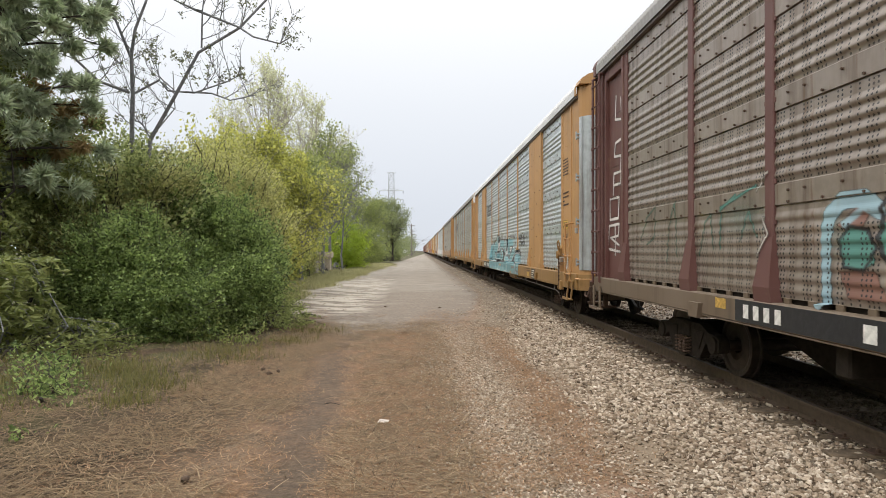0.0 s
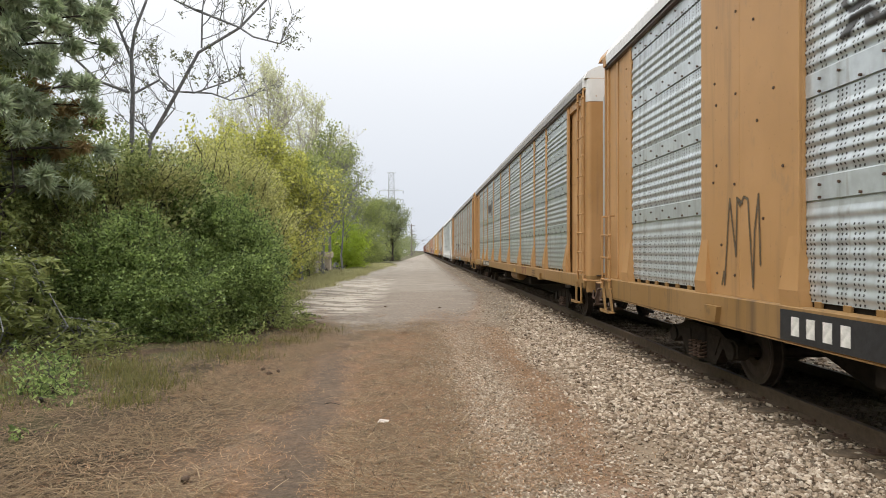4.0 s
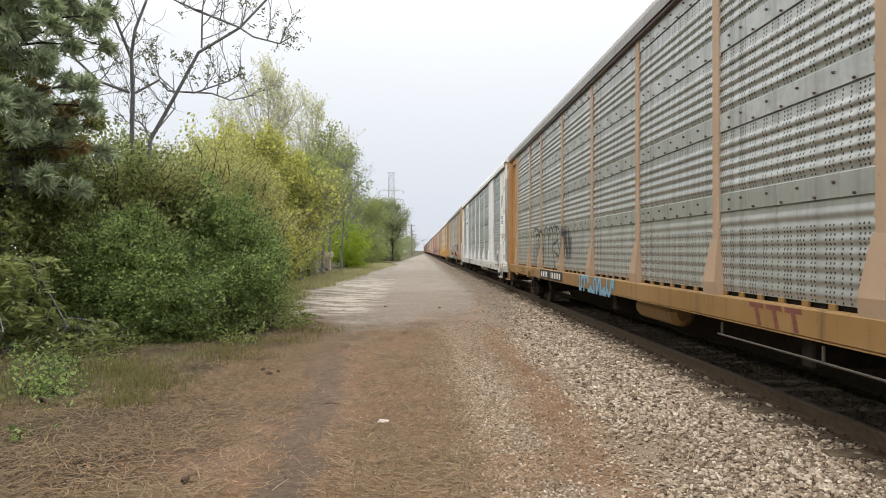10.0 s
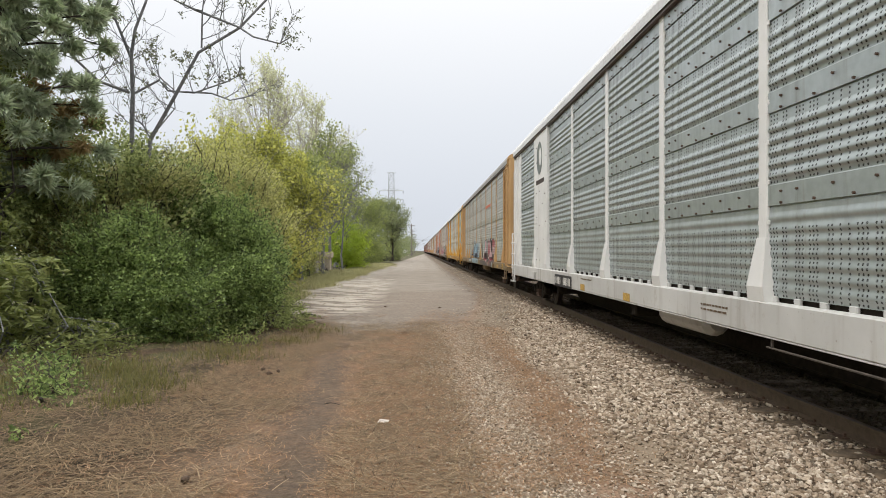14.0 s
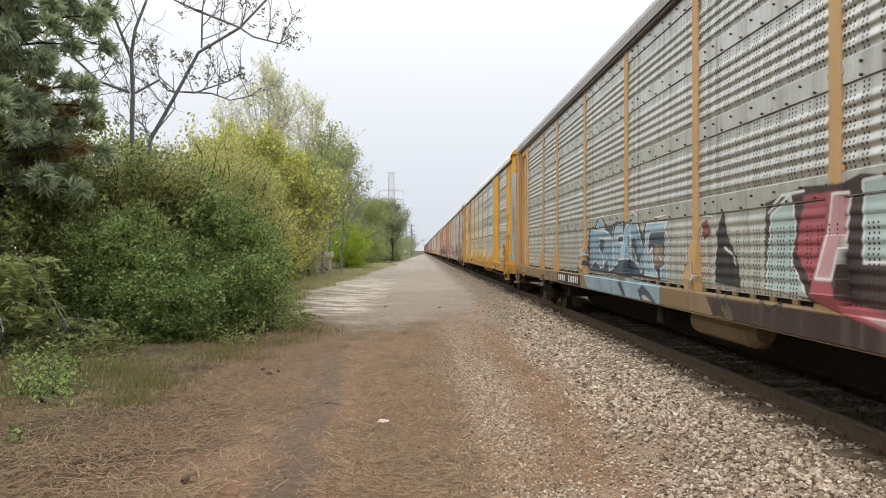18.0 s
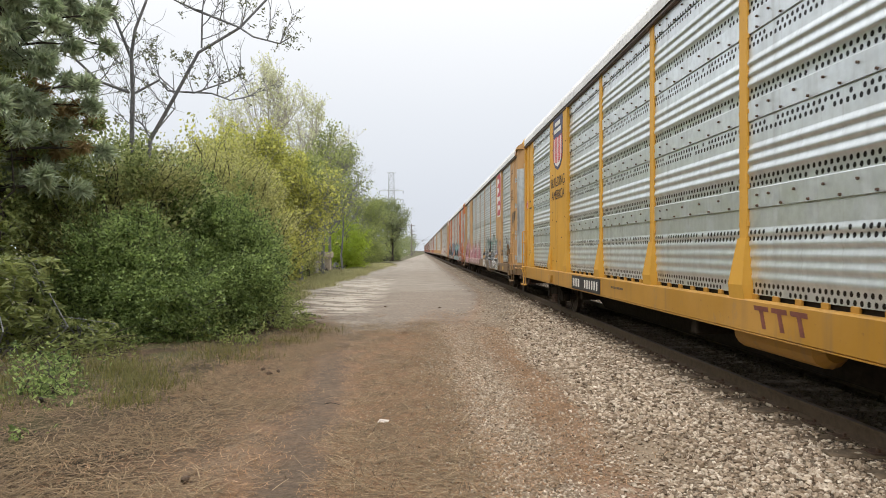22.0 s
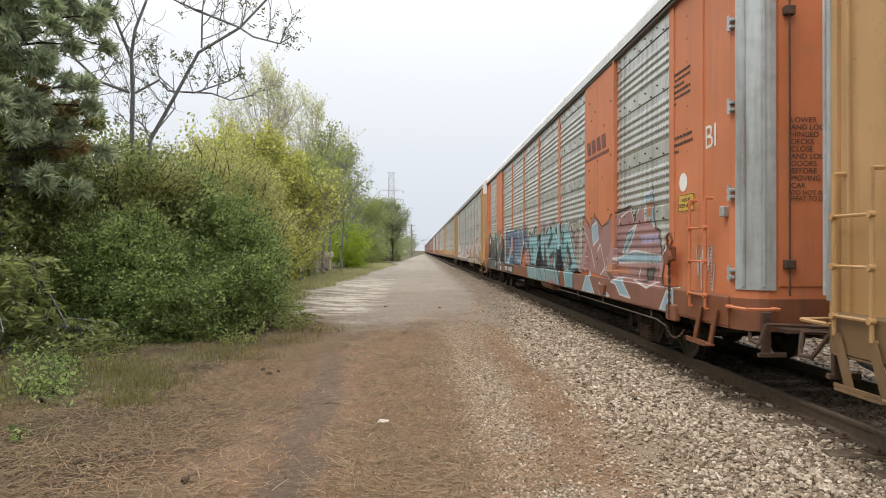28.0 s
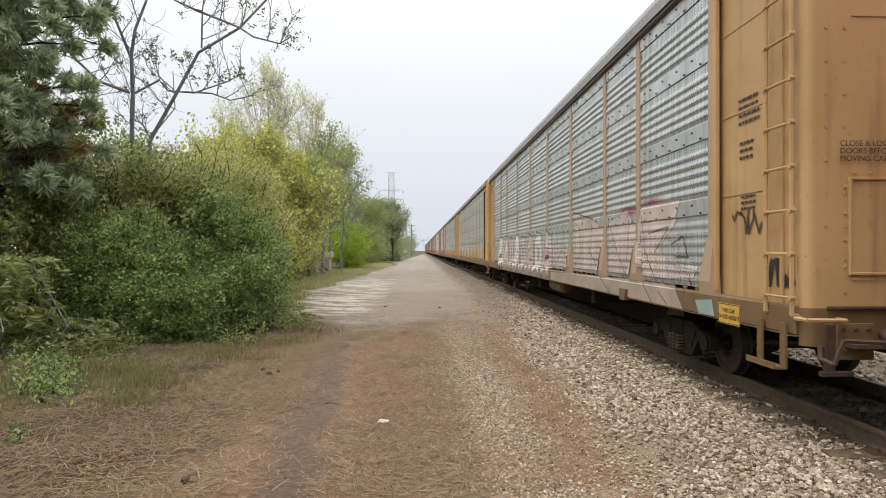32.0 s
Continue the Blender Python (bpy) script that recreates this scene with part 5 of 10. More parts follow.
# seventh car: yellow
def shield(car, y, z, w, h):
    half, out = w / 2, [(-1, 0.86), (-0.9, 1.0), (-0.45, 0.96), (0, 1.04), (0.45, 0.96), (0.9, 1.0), (1, 0.86), (0.92, 0.6), (1, 0.35), (0.9, 0.16), (0.5, 0.05), (0, 0.0), (-0.5, 0.05), (-0.9, 0.16), (-1, 0.35), (-0.92, 0.6)]
    slab(car, "shield_ground", [(y + a * half, z + b * h) for a, b in out], SHIELD_BLUE, 0.060, "blue edged shield mark on a yellow plate")
    slab(car, "shield_field", [(y + a * half * 0.88, z + 0.06 * h + b * h * 0.88) for a, b in out if b < 0.62] + [(y + s * half * 0.8, z + 0.6 * h) for s in (-1, 1)][:0], WHITE, 0.065)
    for i in range(6):
        a = -0.75 + i * 0.3
        lo = 0.12 + 0.06 * abs(a)
        slab(car, "shield_stripe", [(y + (a - 0.07) * half, z + lo * h), (y + (a + 0.07) * half, z + lo * h), (y + (a + 0.07) * half, z + 0.6 * h), (y + (a - 0.07) * half, z + 0.6 * h)], SHIELD_RED, 0.070)
    for r, zz in ((0.55, 0.8), (0.66, 0.68)):
        slab(car, "shield_bar", [(y + r * half, z + zz * h), (y - r * half, z + zz * h), (y - r * half, z + (zz + 0.075) * h), (y + r * half, z + (zz + 0.075) * h)], WHITE, 0.070)


shield(CAR[6], 8.05, 3.82, 1.15, 1.45)
words(CAR[6], "BUILDING\nAMERICA", 0.36, 8.06, 3.4, 0.060, align="CENTER", name="slogan")
number_board(CAR[6], 6.3, 3.95, 0.98, ((0.05, 0.33), (0.48, 0.95)))
brand_blocks(CAR[6], -1.8, 1.0, RUSTRED)
height_sign(CAR[6], 12.4, 1.6, "THIS CAR\nEXCESS HEIGHT")
slab(CAR[6], "round_sign", [(12.98 + 0.15 * math.cos(a), 3.25 + 0.15 * math.sin(a)) for a in [i * math.pi / 8 for i in range(16)]], WHITE, 0.014, "round white sign with red ring")
part("sign_ring", Shape().pipe([(-SIDE - 0.02, 12.98 + 0.14 * math.cos(a), 3.25 + 0.14 * math.sin(a)) for a in [i * math.pi / 8 for i in range(17)]], 0.012, 4).rod((-SIDE - 0.02, 12.88, 3.35), (-SIDE - 0.02, 13.08, 3.15), 0.012, n=4), SHIELD_RED, CAR[6])
small_print(CAR[6], 12.45, 3.32, 0.2, 0.12, 1, 24), small_print(CAR[6], 12.43, 3.1, 0.42, 0.13, 1, 25)
decal(CAR[6], "data_plate", flat("data_plate", 0.5, 0.3, BLACK), -7.8, 0.97, label="black data plate")
small_print(CAR[6], -7.8, 0.97, 0.42, 0.24, 4, 26, LETTER_WHITE, 0.059)
small_print(CAR[6], -9.7, 1.0, 0.9, 0.24, 4, 27, LETTER, 0.055), small_print(CAR[6], -4.6, 1.0, 0.6, 0.1, 1, 28, LETTER, 0.055), small_print(CAR[6], 2.9, 1.02, 0.7, 0.1, 1, 29, LETTER, 0.055)
small_print(CAR[6], -12.0, 3.05, 0.55, 0.3, 3, 30), height_sign(CAR[6], -12.1, 2.3, "THIS CAR\nEXCESS HEIGHT")

# eighth car: dull tan with an eight-sided red sign
sign = [(-7.4, 5.02), (-7.62, 5.26), (-8.62, 5.26), (-8.84, 5.02), (-8.84, 3.52), (-8.62, 3.24), (-7.62, 3.24), (-7.4, 3.52)]
slab(CAR[7], "sign_border", sign, WHITE, 0.060, "white border of an eight-sided sign")
slab(CAR[7], "sign_field", [(-8.12 + (y + 8.12) * 0.9, 4.25 + (z - 4.25) * 0.93) for y, z in sign], SIGNRED, 0.065, "faded red eight-sided sign")
for i, (a, b) in enumerate(((-7.62, -8.3), (-7.6, -8.2), (-7.58, -8.66), (-7.7, -8.62))):
    z = 4.86 - i * 0.4
    slab(CAR[7], "sign_initial", [(a, z + 0.14), (a - 0.22, z + 0.14), (a - 0.22, z - 0.2), (a, z - 0.2)], WHITE, 0.070)
    slab(CAR[7], "sign_bar", [(a - 0.27, z + 0.1), (b, z + 0.1), (b, z - 0.1), (a - 0.27, z - 0.1)], WHITE, 0.070)
scribble(CAR[7], "b", -11.9, -12.9, 2.6, 3.2, 3, (0.10, 0.075, 0.05), 27, "black sprayed tag", 0.02)
height_sign(CAR[7], -12.1, 2.33, "THIS CAR\nEXCESS HEIGHT")
small_print(CAR[7], -12.0, 3.85, 0.6, 0.5, 6, 31), small_print(CAR[7], -12.0, 4.75, 0.5, 0.3, 3, 32)
end_text(CAR[7], "LOWER\nAND LOCK\nHINGED\nDECKS\nCLOSE\nAND LOCK\nDOORS\nBEFORE\nMOVING\nCAR", 0.1, -0.98, 3.2)
end_text(CAR[7], "DO NOT APPLY\nHEAT TO DOORS", 0.08, -0.98, 2.15)
yellow_mark(CAR[7], -6.3, 0.95), yellow_mark(CAR[7], -9.9, 0.95)

# ninth car: orange
for i in range(4):
    y = -7.15 - i * 0.36
    slab(CAR[8], "mark_block", [(y, 4.0), (y - 0.26, 4.0), (y - 0.32, 3.72), (y - 0.06, 3.72)], RUSTRED, 0.060, "brown slanted block of a mark")
slab(CAR[8], "mark_block", [(-7.0, 3.66), (-8.7, 3.66), (-8.72, 3.6), (-7.02, 3.6)], RUSTRED, 0.060)
number_board(CAR[8], 5.85, 3.4)
words(CAR[8], "BI", 0.42, -12.72, 3.0, 0.014, LETTER_WHITE)
height_sign(CAR[8], -12.15, 2.36, "THIS CAR\nEXCESS HEIGHT"), height_sign(CAR[8], 12.4, 1.7, "THIS CAR\nEXCESS HEIGHT")
slab(CAR[8], "round_sign", [(-12.05 + 0.13 * math.cos(a), 2.65 + 0.13 * math.sin(a)) for a in [i * math.pi / 8 for i in range(16)]], WHITE, 0.014, "small round white sticker")
small_print(CAR[8], -12.0, 4.0, 0.55, 0.5, 6, 33), small_print(CAR[8], -12.05, 3.2, 0.6, 0.3, 3, 34), small_print(CAR[8], 12.3, 3.1, 0.4, 0.3, 3, 35)
end_text(CAR[8], "LOWER\nAND LOCK\nHINGED\nDECKS\nCLOSE\nAND LOCK\nDOORS\nBEFORE\nMOVING\nCAR", 0.085, -1.0, 3.12)
end_text(CAR[8], "DO NOT APPLY\nHEAT TO DOORS", 0.07, -1.0, 2.32)
yellow_mark(CAR[8], -6.6, 0.9, 0.6, 0.16), yellow_mark(CAR[8], -0.8, 0.92, 0.6, 0.16)
scribble(CAR[8], "b", -12.5, -13.0, 1.2, 1.75, 2, (0.6, 0.45, 0.4), 32, "pale tag", 0.02)

# tenth car: tan, pink and white letters
height_sign(CAR[9], -12.3, 0.97, "THIS CAR\nEXCESS HEIGHT", 0.055)
small_print(CAR[9], -12.45, 3.3, 0.45, 0.35, 4, 36), small_print(CAR[9], -12.4, 2.85, 0.3, 0.25, 3, 37), small_print(CAR[9], -12.45, 2.25, 0.35, 0.2, 3, 38)
scribble(CAR[9], "a", -12.1, -12.7, 1.9, 2.15, 2, (0.04, 0.03, 0.03), 34, "small dark tag", 0.015)
scribble(CAR[9], "a", -12.95, -13.4, 1.35, 1.6, 2, BLK, 35, "black tag low on the ladder panel", 0.03)
end_text(CAR[9], "CLOSE & LOCK\nDOORS BEFORE\nMOVING CAR", 0.075, -1.18, 2.68, "a")
yellow_mark(CAR[9], -10.6, 1.05, 0.5, 0.2)

# ---- sprayed pieces ----
TURQ, TURQ_L, TURQ_D, TEALSILL = (0.20, 0.45, 0.50), (0.30, 0.52, 0.56), (0.15, 0.35, 0.39), (0.20, 0.33, 0.35)
INK, COAL, CHAR, SHADOW, UMBER = (0.028, 0.028, 0.030), (0.05, 0.052, 0.05), (0.065, 0.063, 0.062), (0.055, 0.035, 0.034), (0.16, 0.085, 0.075)
PALE, BONE, GREY_L, TANNISH = (0.62, 0.60, 0.58), (0.50, 0.45, 0.40), (0.36, 0.37, 0.36), (0.30, 0.22, 0.14)
LILAC, LILAC_D, POWDER, SKYSTEEL, SKYBLUE = (0.36, 0.30, 0.46), (0.13, 0.11, 0.21), (0.38, 0.46, 0.52), (0.22, 0.28, 0.31), (0.30, 0.46, 0.53)
SKY, SKY_L, SKY_D, NAVY, BLUE_S, SKYPOST = (0.20, 0.34, 0.46), (0.28, 0.43, 0.53), (0.25, 0.37, 0.44), (0.045, 0.07, 0.105), (0.11, 0.18, 0.31), (0.28, 0.43, 0.52)
SEAGREEN, DULLGREEN, TEALGREY, MINT, OLIVEGREY = (0.08, 0.27, 0.22), (0.13, 0.22, 0.17), (0.085, 0.16, 0.15), (0.36, 0.46, 0.45), (0.13, 0.14, 0.10)
CRIMSON, ROSE, ROSE_D, PINK_L, PINKISH, WINE = (0.38, 0.07, 0.09), (0.52, 0.27, 0.29), (0.42, 0.16, 0.18), (0.58, 0.38, 0.37), (0.50, 0.22, 0.25), (0.27, 0.08, 0.10)
SHADOWPINK, RUSTPINK, RUSTSILL, RUSTY, RUSTRED_S, ORANGE_S = (0.48, 0.28, 0.27), (0.36, 0.18, 0.17), (0.26, 0.10, 0.065), (0.26, 0.12, 0.085), (0.24, 0.06, 0.05), (0.46, 0.19, 0.09)
BLUSH, WASH, CHALK, TEAL_D, OCHRE_S = (0.60, 0.49, 0.45), (0.44, 0.35, 0.27), (0.72, 0.68, 0.64), (0.05, 0.20, 0.17), (0.52, 0.30, 0.08)
m = Mural(CAR[1], "b", 4.92, -5.05, 0.825, 2.61)
m.fill(TURQ_D, [(4.77, 1.31), (-1.38, 1.34), (-3.75, 1.29), (-4.97, 1.27), (-4.97, 0.78), (-4.19, 0.79), (-2.16, 0.79), (4.41, 0.75)])
m.fill(TURQ, [(4.41, 0.95), (-0.42, 1.01), (-2.16, 0.98), (-2.16, 0.81), (4.41, 0.77)])
m.fill(INK, [(4.77, 1.96), (3.3, 2.16), (2.38, 2.2), (2.05, 2.43), (1.21, 2.41), (1.1, 2.26), (-0.42, 2.21), (-1.48, 2.16), (-1.66, 2.29), (-3.43, 2.27), (-3.53, 2.17), (-3.51, 1.71), (-3.98, 1.72), (-4.07, 1.68), (-4.19, 1.24), (-3.63, 1.26), (-2.61, 1.28), (-1.38, 1.29), (-0.96, 1.22), (1.88, 1.16), (4.77, 1.18)])
m.fill(TURQ, [(4.44, 1.94), (3.3, 2.09), (3.14, 1.93), (2.7, 2.14), (2.1, 2.17), (1.83, 1.89), (1.92, 1.24), (2.83, 1.21), (4.31, 1.23)], WHT)
m.line(INK, 0.04, [(4.06, 1.29), (3.94, 1.71), (3.41, 1.84), (3.25, 1.54), (3.3, 1.3)])
m.fill(INK, [(3.2, 1.3), (2.93, 1.65), (2.38, 1.67), (2.29, 1.34), (2.78, 1.24)])
m.fill(TURQ_L, [(3.03, 1.32), (2.77, 1.57), (2.48, 1.56), (2.48, 1.35)], WHT)
m.fill(TURQ_L, [(1.99, 2.34), (1.33, 2.35), (1.43, 1.69), (1.71, 1.21), (1.92, 1.2), (1.83, 1.83)], WHT)
m.fill(PALE, [(1.35, 2.04), (0.98, 2.16), (1.02, 1.78), (1.35, 1.65)])
m.line(INK, 0.025, [(1.31, 1.82), (1.0, 1.94)])
m.fill(TURQ, [(0.95, 2.19), (-0.39, 2.16), (-0.41, 1.74), (0.15, 1.83), (0.59, 1.81), (-0.14, 1.51), (0.35, 1.24), (0.73, 1.33), (0.35, 1.52), (0.93, 1.78)], WHT)
m.fill(TURQ_D, [(1.41, 1.55), (0.98, 1.67), (0.59, 1.49), (0.87, 1.32), (1.41, 1.33)], WHT)
m.fill(PALE, [(0.32, 1.73), (0.06, 1.77), (0.09, 1.66)])
m.fill(TURQ_L, [(-0.49, 2.12), (-1.24, 2.11), (-1.24, 1.72), (-0.85, 1.76), (-0.67, 1.74), (-1.24, 1.46), (-0.89, 1.25), (-0.56, 1.32), (-0.89, 1.49), (-0.48, 1.64)], WHT)
m.fill(TURQ_D, [(-0.22, 1.4), (-0.56, 1.41), (-0.78, 1.27), (-0.25, 1.3)], WHT)
m.fill(PALE, [(-0.98, 1.66), (-1.18, 1.69), (-1.16, 1.6)])
m.fill(TURQ_L, [(-1.35, 2.09), (-1.48, 2.1), (-1.48, 1.6), (-1.34, 1.59)], WHT)
m.fill(TURQ, [(-1.55, 2.1), (-1.7, 2.2), (-3.16, 2.18), (-3.16, 1.88), (-2.97, 1.88), (-2.12, 1.86), (-2.07, 1.53), (-1.55, 1.54)], WHT)
m.fill(TURQ, [(-3.02, 1.83), (-3.31, 1.82), (-3.45, 1.87), (-3.47, 1.58), (-3.08, 1.49), (-2.61, 1.29), (-1.76, 1.26), (-2.18, 1.46)], WHT)
m.fill(INK, [(-2.09, 1.87), (-2.97, 1.89), (-3.01, 1.81), (-2.12, 1.46), (-2.07, 1.47)])
m.fill(PALE, [(-2.16, 1.82), (-2.79, 1.84), (-2.22, 1.62)], WHT)
m.line(INK, 0.03, [(-1.68, 2.12), (-1.66, 1.6)])
m.fill(TURQ_L, [(-3.2, 2.15), (-3.42, 2.17), (-3.41, 1.74), (-3.28, 1.69), (-3.2, 1.85)], WHT)
m.line(INK, 0.03, [(-3.3, 2.09), (-3.31, 1.85)])
m.fill(TURQ_L, [(-1.37, 1.49), (-1.74, 1.48), (-1.76, 1.28), (-1.37, 1.28)], WHT)
m.fill(PALE, [(-3.14, 1.36), (-3.5, 1.5), (-3.54, 1.42), (-3.3, 1.31)])
m.line(INK, 0.03, [(-3.2, 1.32), (-3.52, 1.46)])
m.fill(TURQ, [(-3.61, 1.67), (-3.89, 1.67), (-3.93, 1.24), (-3.63, 1.27)], WHT)
m.fill(LILAC, [(-3.89, 1.67), (-4.0, 1.66), (-4.2, 1.14), (-3.93, 1.15)], WHT)
m.fill(TURQ_L, [(-4.17, 1.5), (-4.33, 1.62), (-4.71, 1.62), (-4.92, 1.51), (-4.97, 1.26), (-4.26, 1.25)], WHT)
m.line(INK, 0.16, [(-4.05, 1.49), (-4.21, 1.62), (-4.49, 1.67), (-4.71, 1.65), (-4.92, 1.55)])
m.line(WHT, 0.03, [(-4.1, 1.46), (-4.25, 1.59), (-4.49, 1.63), (-4.7, 1.62), (-4.89, 1.53)])
m.fill(INK, [(-4.45, 1.54), (-4.54, 1.56), (-4.56, 1.46), (-4.47, 1.45)])
m.line(INK, 0.04, [(-4.34, 1.58), (-4.32, 1.27)])
m.line(INK, 0.05, [(-4.69, 1.6), (-4.72, 1.27)])
m.line(WHT, 0.045, [(-3.94, 1.65), (-4.2, 1.14), (-4.49, 0.81)])
m.line(INK, 0.07, [(-4.02, 1.53), (-4.24, 1.14), (-4.54, 0.82)])
m.line(WHT, 0.03, [(4.84, 1.18), (4.77, 1.94), (3.3, 2.18), (2.43, 2.22)])
m.line(WHT, 0.025, [(-1.7, 2.25), (-3.08, 2.24)])
m.mist(TURQ_L, -2.35, 1.52, 0.5, 0.1, 0.6)
m.line(WHT, 0.03, [(2.1, 1.13), (1.88, 0.84)])
m.line(WHT, 0.035, [(0.87, 1.12), (0.55, 0.94), (0.25, 0.82)])
m.line(INK, 0.025, [(0.77, 1.13), (0.16, 0.83)])
m.line(WHT, 0.035, [(-0.49, 1.16), (-0.9, 0.81)])
m.line(INK, 0.03, [(-1.08, 1.2), (-1.39, 0.91)])
m.line(WHT, 0.035, [(-1.76, 1.18), (-2.16, 0.8)])
m.line(INK, 0.025, [(-1.84, 1.18), (-2.23, 0.81)])
m.line(WHT, 0.035, [(1.88, 0.8), (1.26, 0.87), (0.55, 0.84)])
m.line(WHT, 0.035, [(-1.02, 0.81), (-1.43, 0.89), (-1.87, 0.83)])
m.line(WHT, 0.035, [(-4.66, 1.2), (-4.7, 1.07), (-4.84, 0.82)])
m.mist(RUSTPINK, 3.14, 0.91, 0.25, 0.1, 0.5)
m.fill(OCHRE_S, [(0.43, 1.13), (-0.05, 1.13), (-0.05, 1.02), (0.4, 1.04)])
m.fill(OCHRE_S, [(-2.79, 0.9), (-3.26, 0.91), (-3.27, 0.82), (-2.81, 0.83)])
m.fill(RUSTY, [(-3.24, 1.09), (-3.92, 1.1), (-3.93, 1.05), (-3.31, 1.03)])
m.fill(RUSTY, [(-3.36, 1.03), (-3.46, 1.04), (-3.6, 0.81), (-3.51, 0.82)])
m.fill(RUSTY, [(-3.72, 1.05), (-3.8, 1.05), (-3.9, 0.82), (-3.82, 0.82)])
m.fill(RUSTY, [(-3.97, 1.06), (-4.04, 1.07), (-4.18, 0.84), (-4.1, 0.83)])
m.line(UMBER, 0.03, [(-4.44, 1.09), (-4.71, 1.07)])
m.line(UMBER, 0.03, [(-4.49, 0.97), (-4.88, 0.94)])
m.line(UMBER, 0.03, [(-4.5, 0.93), (-4.88, 0.91)])
m.mist(WHT, 0.27, 2.34, 0.5, 0.12, 0.5)
m.line(WHT, 0.05, [(0.59, 2.25), (0.55, 2.49), (0.22, 2.53), (0.06, 2.44), (0.22, 2.3)])
m.mist(WHT, -0.78, 2.26, 0.22, 0.12, 0.7)
m.mist(WHT, -3.07, 2.21, 0.3, 0.2, 0.45)
m.mist(WHT, -3.69, 1.98, 0.35, 0.12, 0.45)
m.mist(WHT, -3.72, 1.77, 0.3, 0.1, 0.4)
m.done("pale turquoise sprayed letters outlined in black and white")
m = Mural(CAR[0], "a", 6.24, 5.31, 1.170, 2.22)
m.line(SKYBLUE, 0.14, [(6.14, 1.23), (6.16, 1.82), (6.1, 2.03), (5.93, 2.13), (5.65, 2.13), (5.49, 2.02)])
m.fill(RUSTY, [(6.01, 1.92), (5.76, 2.06), (5.6, 2.03), (5.67, 1.9), (5.86, 1.88)])
m.fill(RUSTY, [(5.98, 1.52), (5.54, 1.53), (5.39, 1.29), (5.86, 1.29)])
m.fill(SKYBLUE, [(5.96, 1.95), (5.67, 2.08), (5.54, 1.96), (5.67, 2.03), (5.91, 1.88)])
m.fill(SEAGREEN, [(5.98, 1.78), (5.86, 1.9), (5.67, 1.89), (5.54, 1.75), (5.56, 1.59), (5.72, 1.53), (5.91, 1.56)])
m.line(INK, 0.035, [(5.98, 1.78), (5.85, 1.91), (5.63, 1.87), (5.53, 1.72), (5.67, 1.53), (5.92, 1.56), (5.98, 1.78)])
m.fill(SEAGREEN, [(5.5, 1.9), (5.39, 1.93), (5.39, 1.64), (5.46, 1.68)])
m.line(INK, 0.05, [(5.39, 2.14), (5.47, 2.04), (5.45, 1.9), (5.51, 1.81), (5.45, 1.66), (5.39, 1.6)])
m.mist(SEAGREEN, 6.71, 1.83, 0.8, 0.3, 0.4)
m.done("green and light blue sprayed shapes on dirty sheets")
m = Mural(CAR[0], "a", 11.05, 6.97, 1.370, 2.60)
m.line(DULLGREEN, 0.022, [(10.97, 1.86), (10.65, 2.23), (10.28, 2.38), (10.35, 1.91), (10.65, 1.8)])
m.line(DULLGREEN, 0.022, [(9.85, 1.5), (9.76, 2.07), (9.54, 2.4), (9.48, 1.62)])
m.line(SEAGREEN, 0.03, [(8.16, 2.22), (7.69, 2.33), (7.36, 2.41)])
m.line(DULLGREEN, 0.025, [(8.75, 1.63), (8.58, 2.07), (8.44, 2.16), (8.36, 1.73)])
m.line(SEAGREEN, 0.025, [(8.18, 1.73), (8.16, 2.19), (7.78, 2.35)])
m.line(DULLGREEN, 0.022, [(7.69, 1.81), (7.52, 2.15), (7.34, 1.85)])
m.line(BONE, 0.015, [(7.32, 2.35), (7.2, 2.48), (7.05, 2.52)])
m.line(BONE, 0.015, [(7.29, 1.43), (7.16, 2.05), (7.05, 1.88), (7.2, 1.64)])
m.mist(SEAGREEN, 7.69, 2.08, 0.6, 0.25, 0.25)
m.done("faint green sprayed lines over grime")
m = Mural(CAR[5], "a", 4.90, -0.49, 0.905, 2.49)
m.fill(SKY_D, [(3.97, 1.2), (1.16, 1.22), (-0.41, 1.19), (-0.41, 0.88), (0.86, 0.82), (3.72, 0.91)])
m.fill(NAVY, [(3.91, 2.18), (3.42, 2.2), (3.04, 2.39), (2.73, 2.27), (2.66, 2.18), (2.27, 2.18), (1.94, 2.24), (1.49, 2.22), (1.35, 2.19), (1.16, 2.25), (0.8, 2.14), (0.61, 1.96), (0.48, 2.18), (-0.41, 2.17), (-0.41, 1.25), (1.16, 1.27), (3.84, 1.27), (4.1, 1.4)])
m.fill(SKY_L, [(3.34, 2.17), (3.04, 2.36), (2.77, 2.23), (2.77, 2.11)], WHT)
m.fill(SKY, [(3.78, 2.14), (2.73, 2.09), (2.45, 2.03), (2.36, 1.93), (2.78, 1.94), (3.14, 1.95), (3.14, 1.7), (2.93, 1.65), (2.83, 1.39), (3.04, 1.35), (3.37, 1.51), (3.78, 1.35)], WHT)
m.fill(SKY, [(2.73, 1.94), (2.23, 1.94), (2.19, 1.38), (2.45, 1.31), (2.59, 1.57), (2.83, 1.39), (2.81, 1.7)], WHT)
m.fill(SKY_L, [(2.08, 2.15), (1.53, 2.19), (1.49, 1.96), (1.86, 1.98), (1.94, 1.85), (1.56, 1.85), (1.6, 1.55), (1.82, 1.59), (1.94, 1.46), (2.14, 1.41), (2.19, 1.79)], WHT)
m.fill(SKY_L, [(1.42, 2.07), (1.25, 2.19), (1.22, 1.56), (1.6, 1.54), (1.49, 1.85)], WHT)
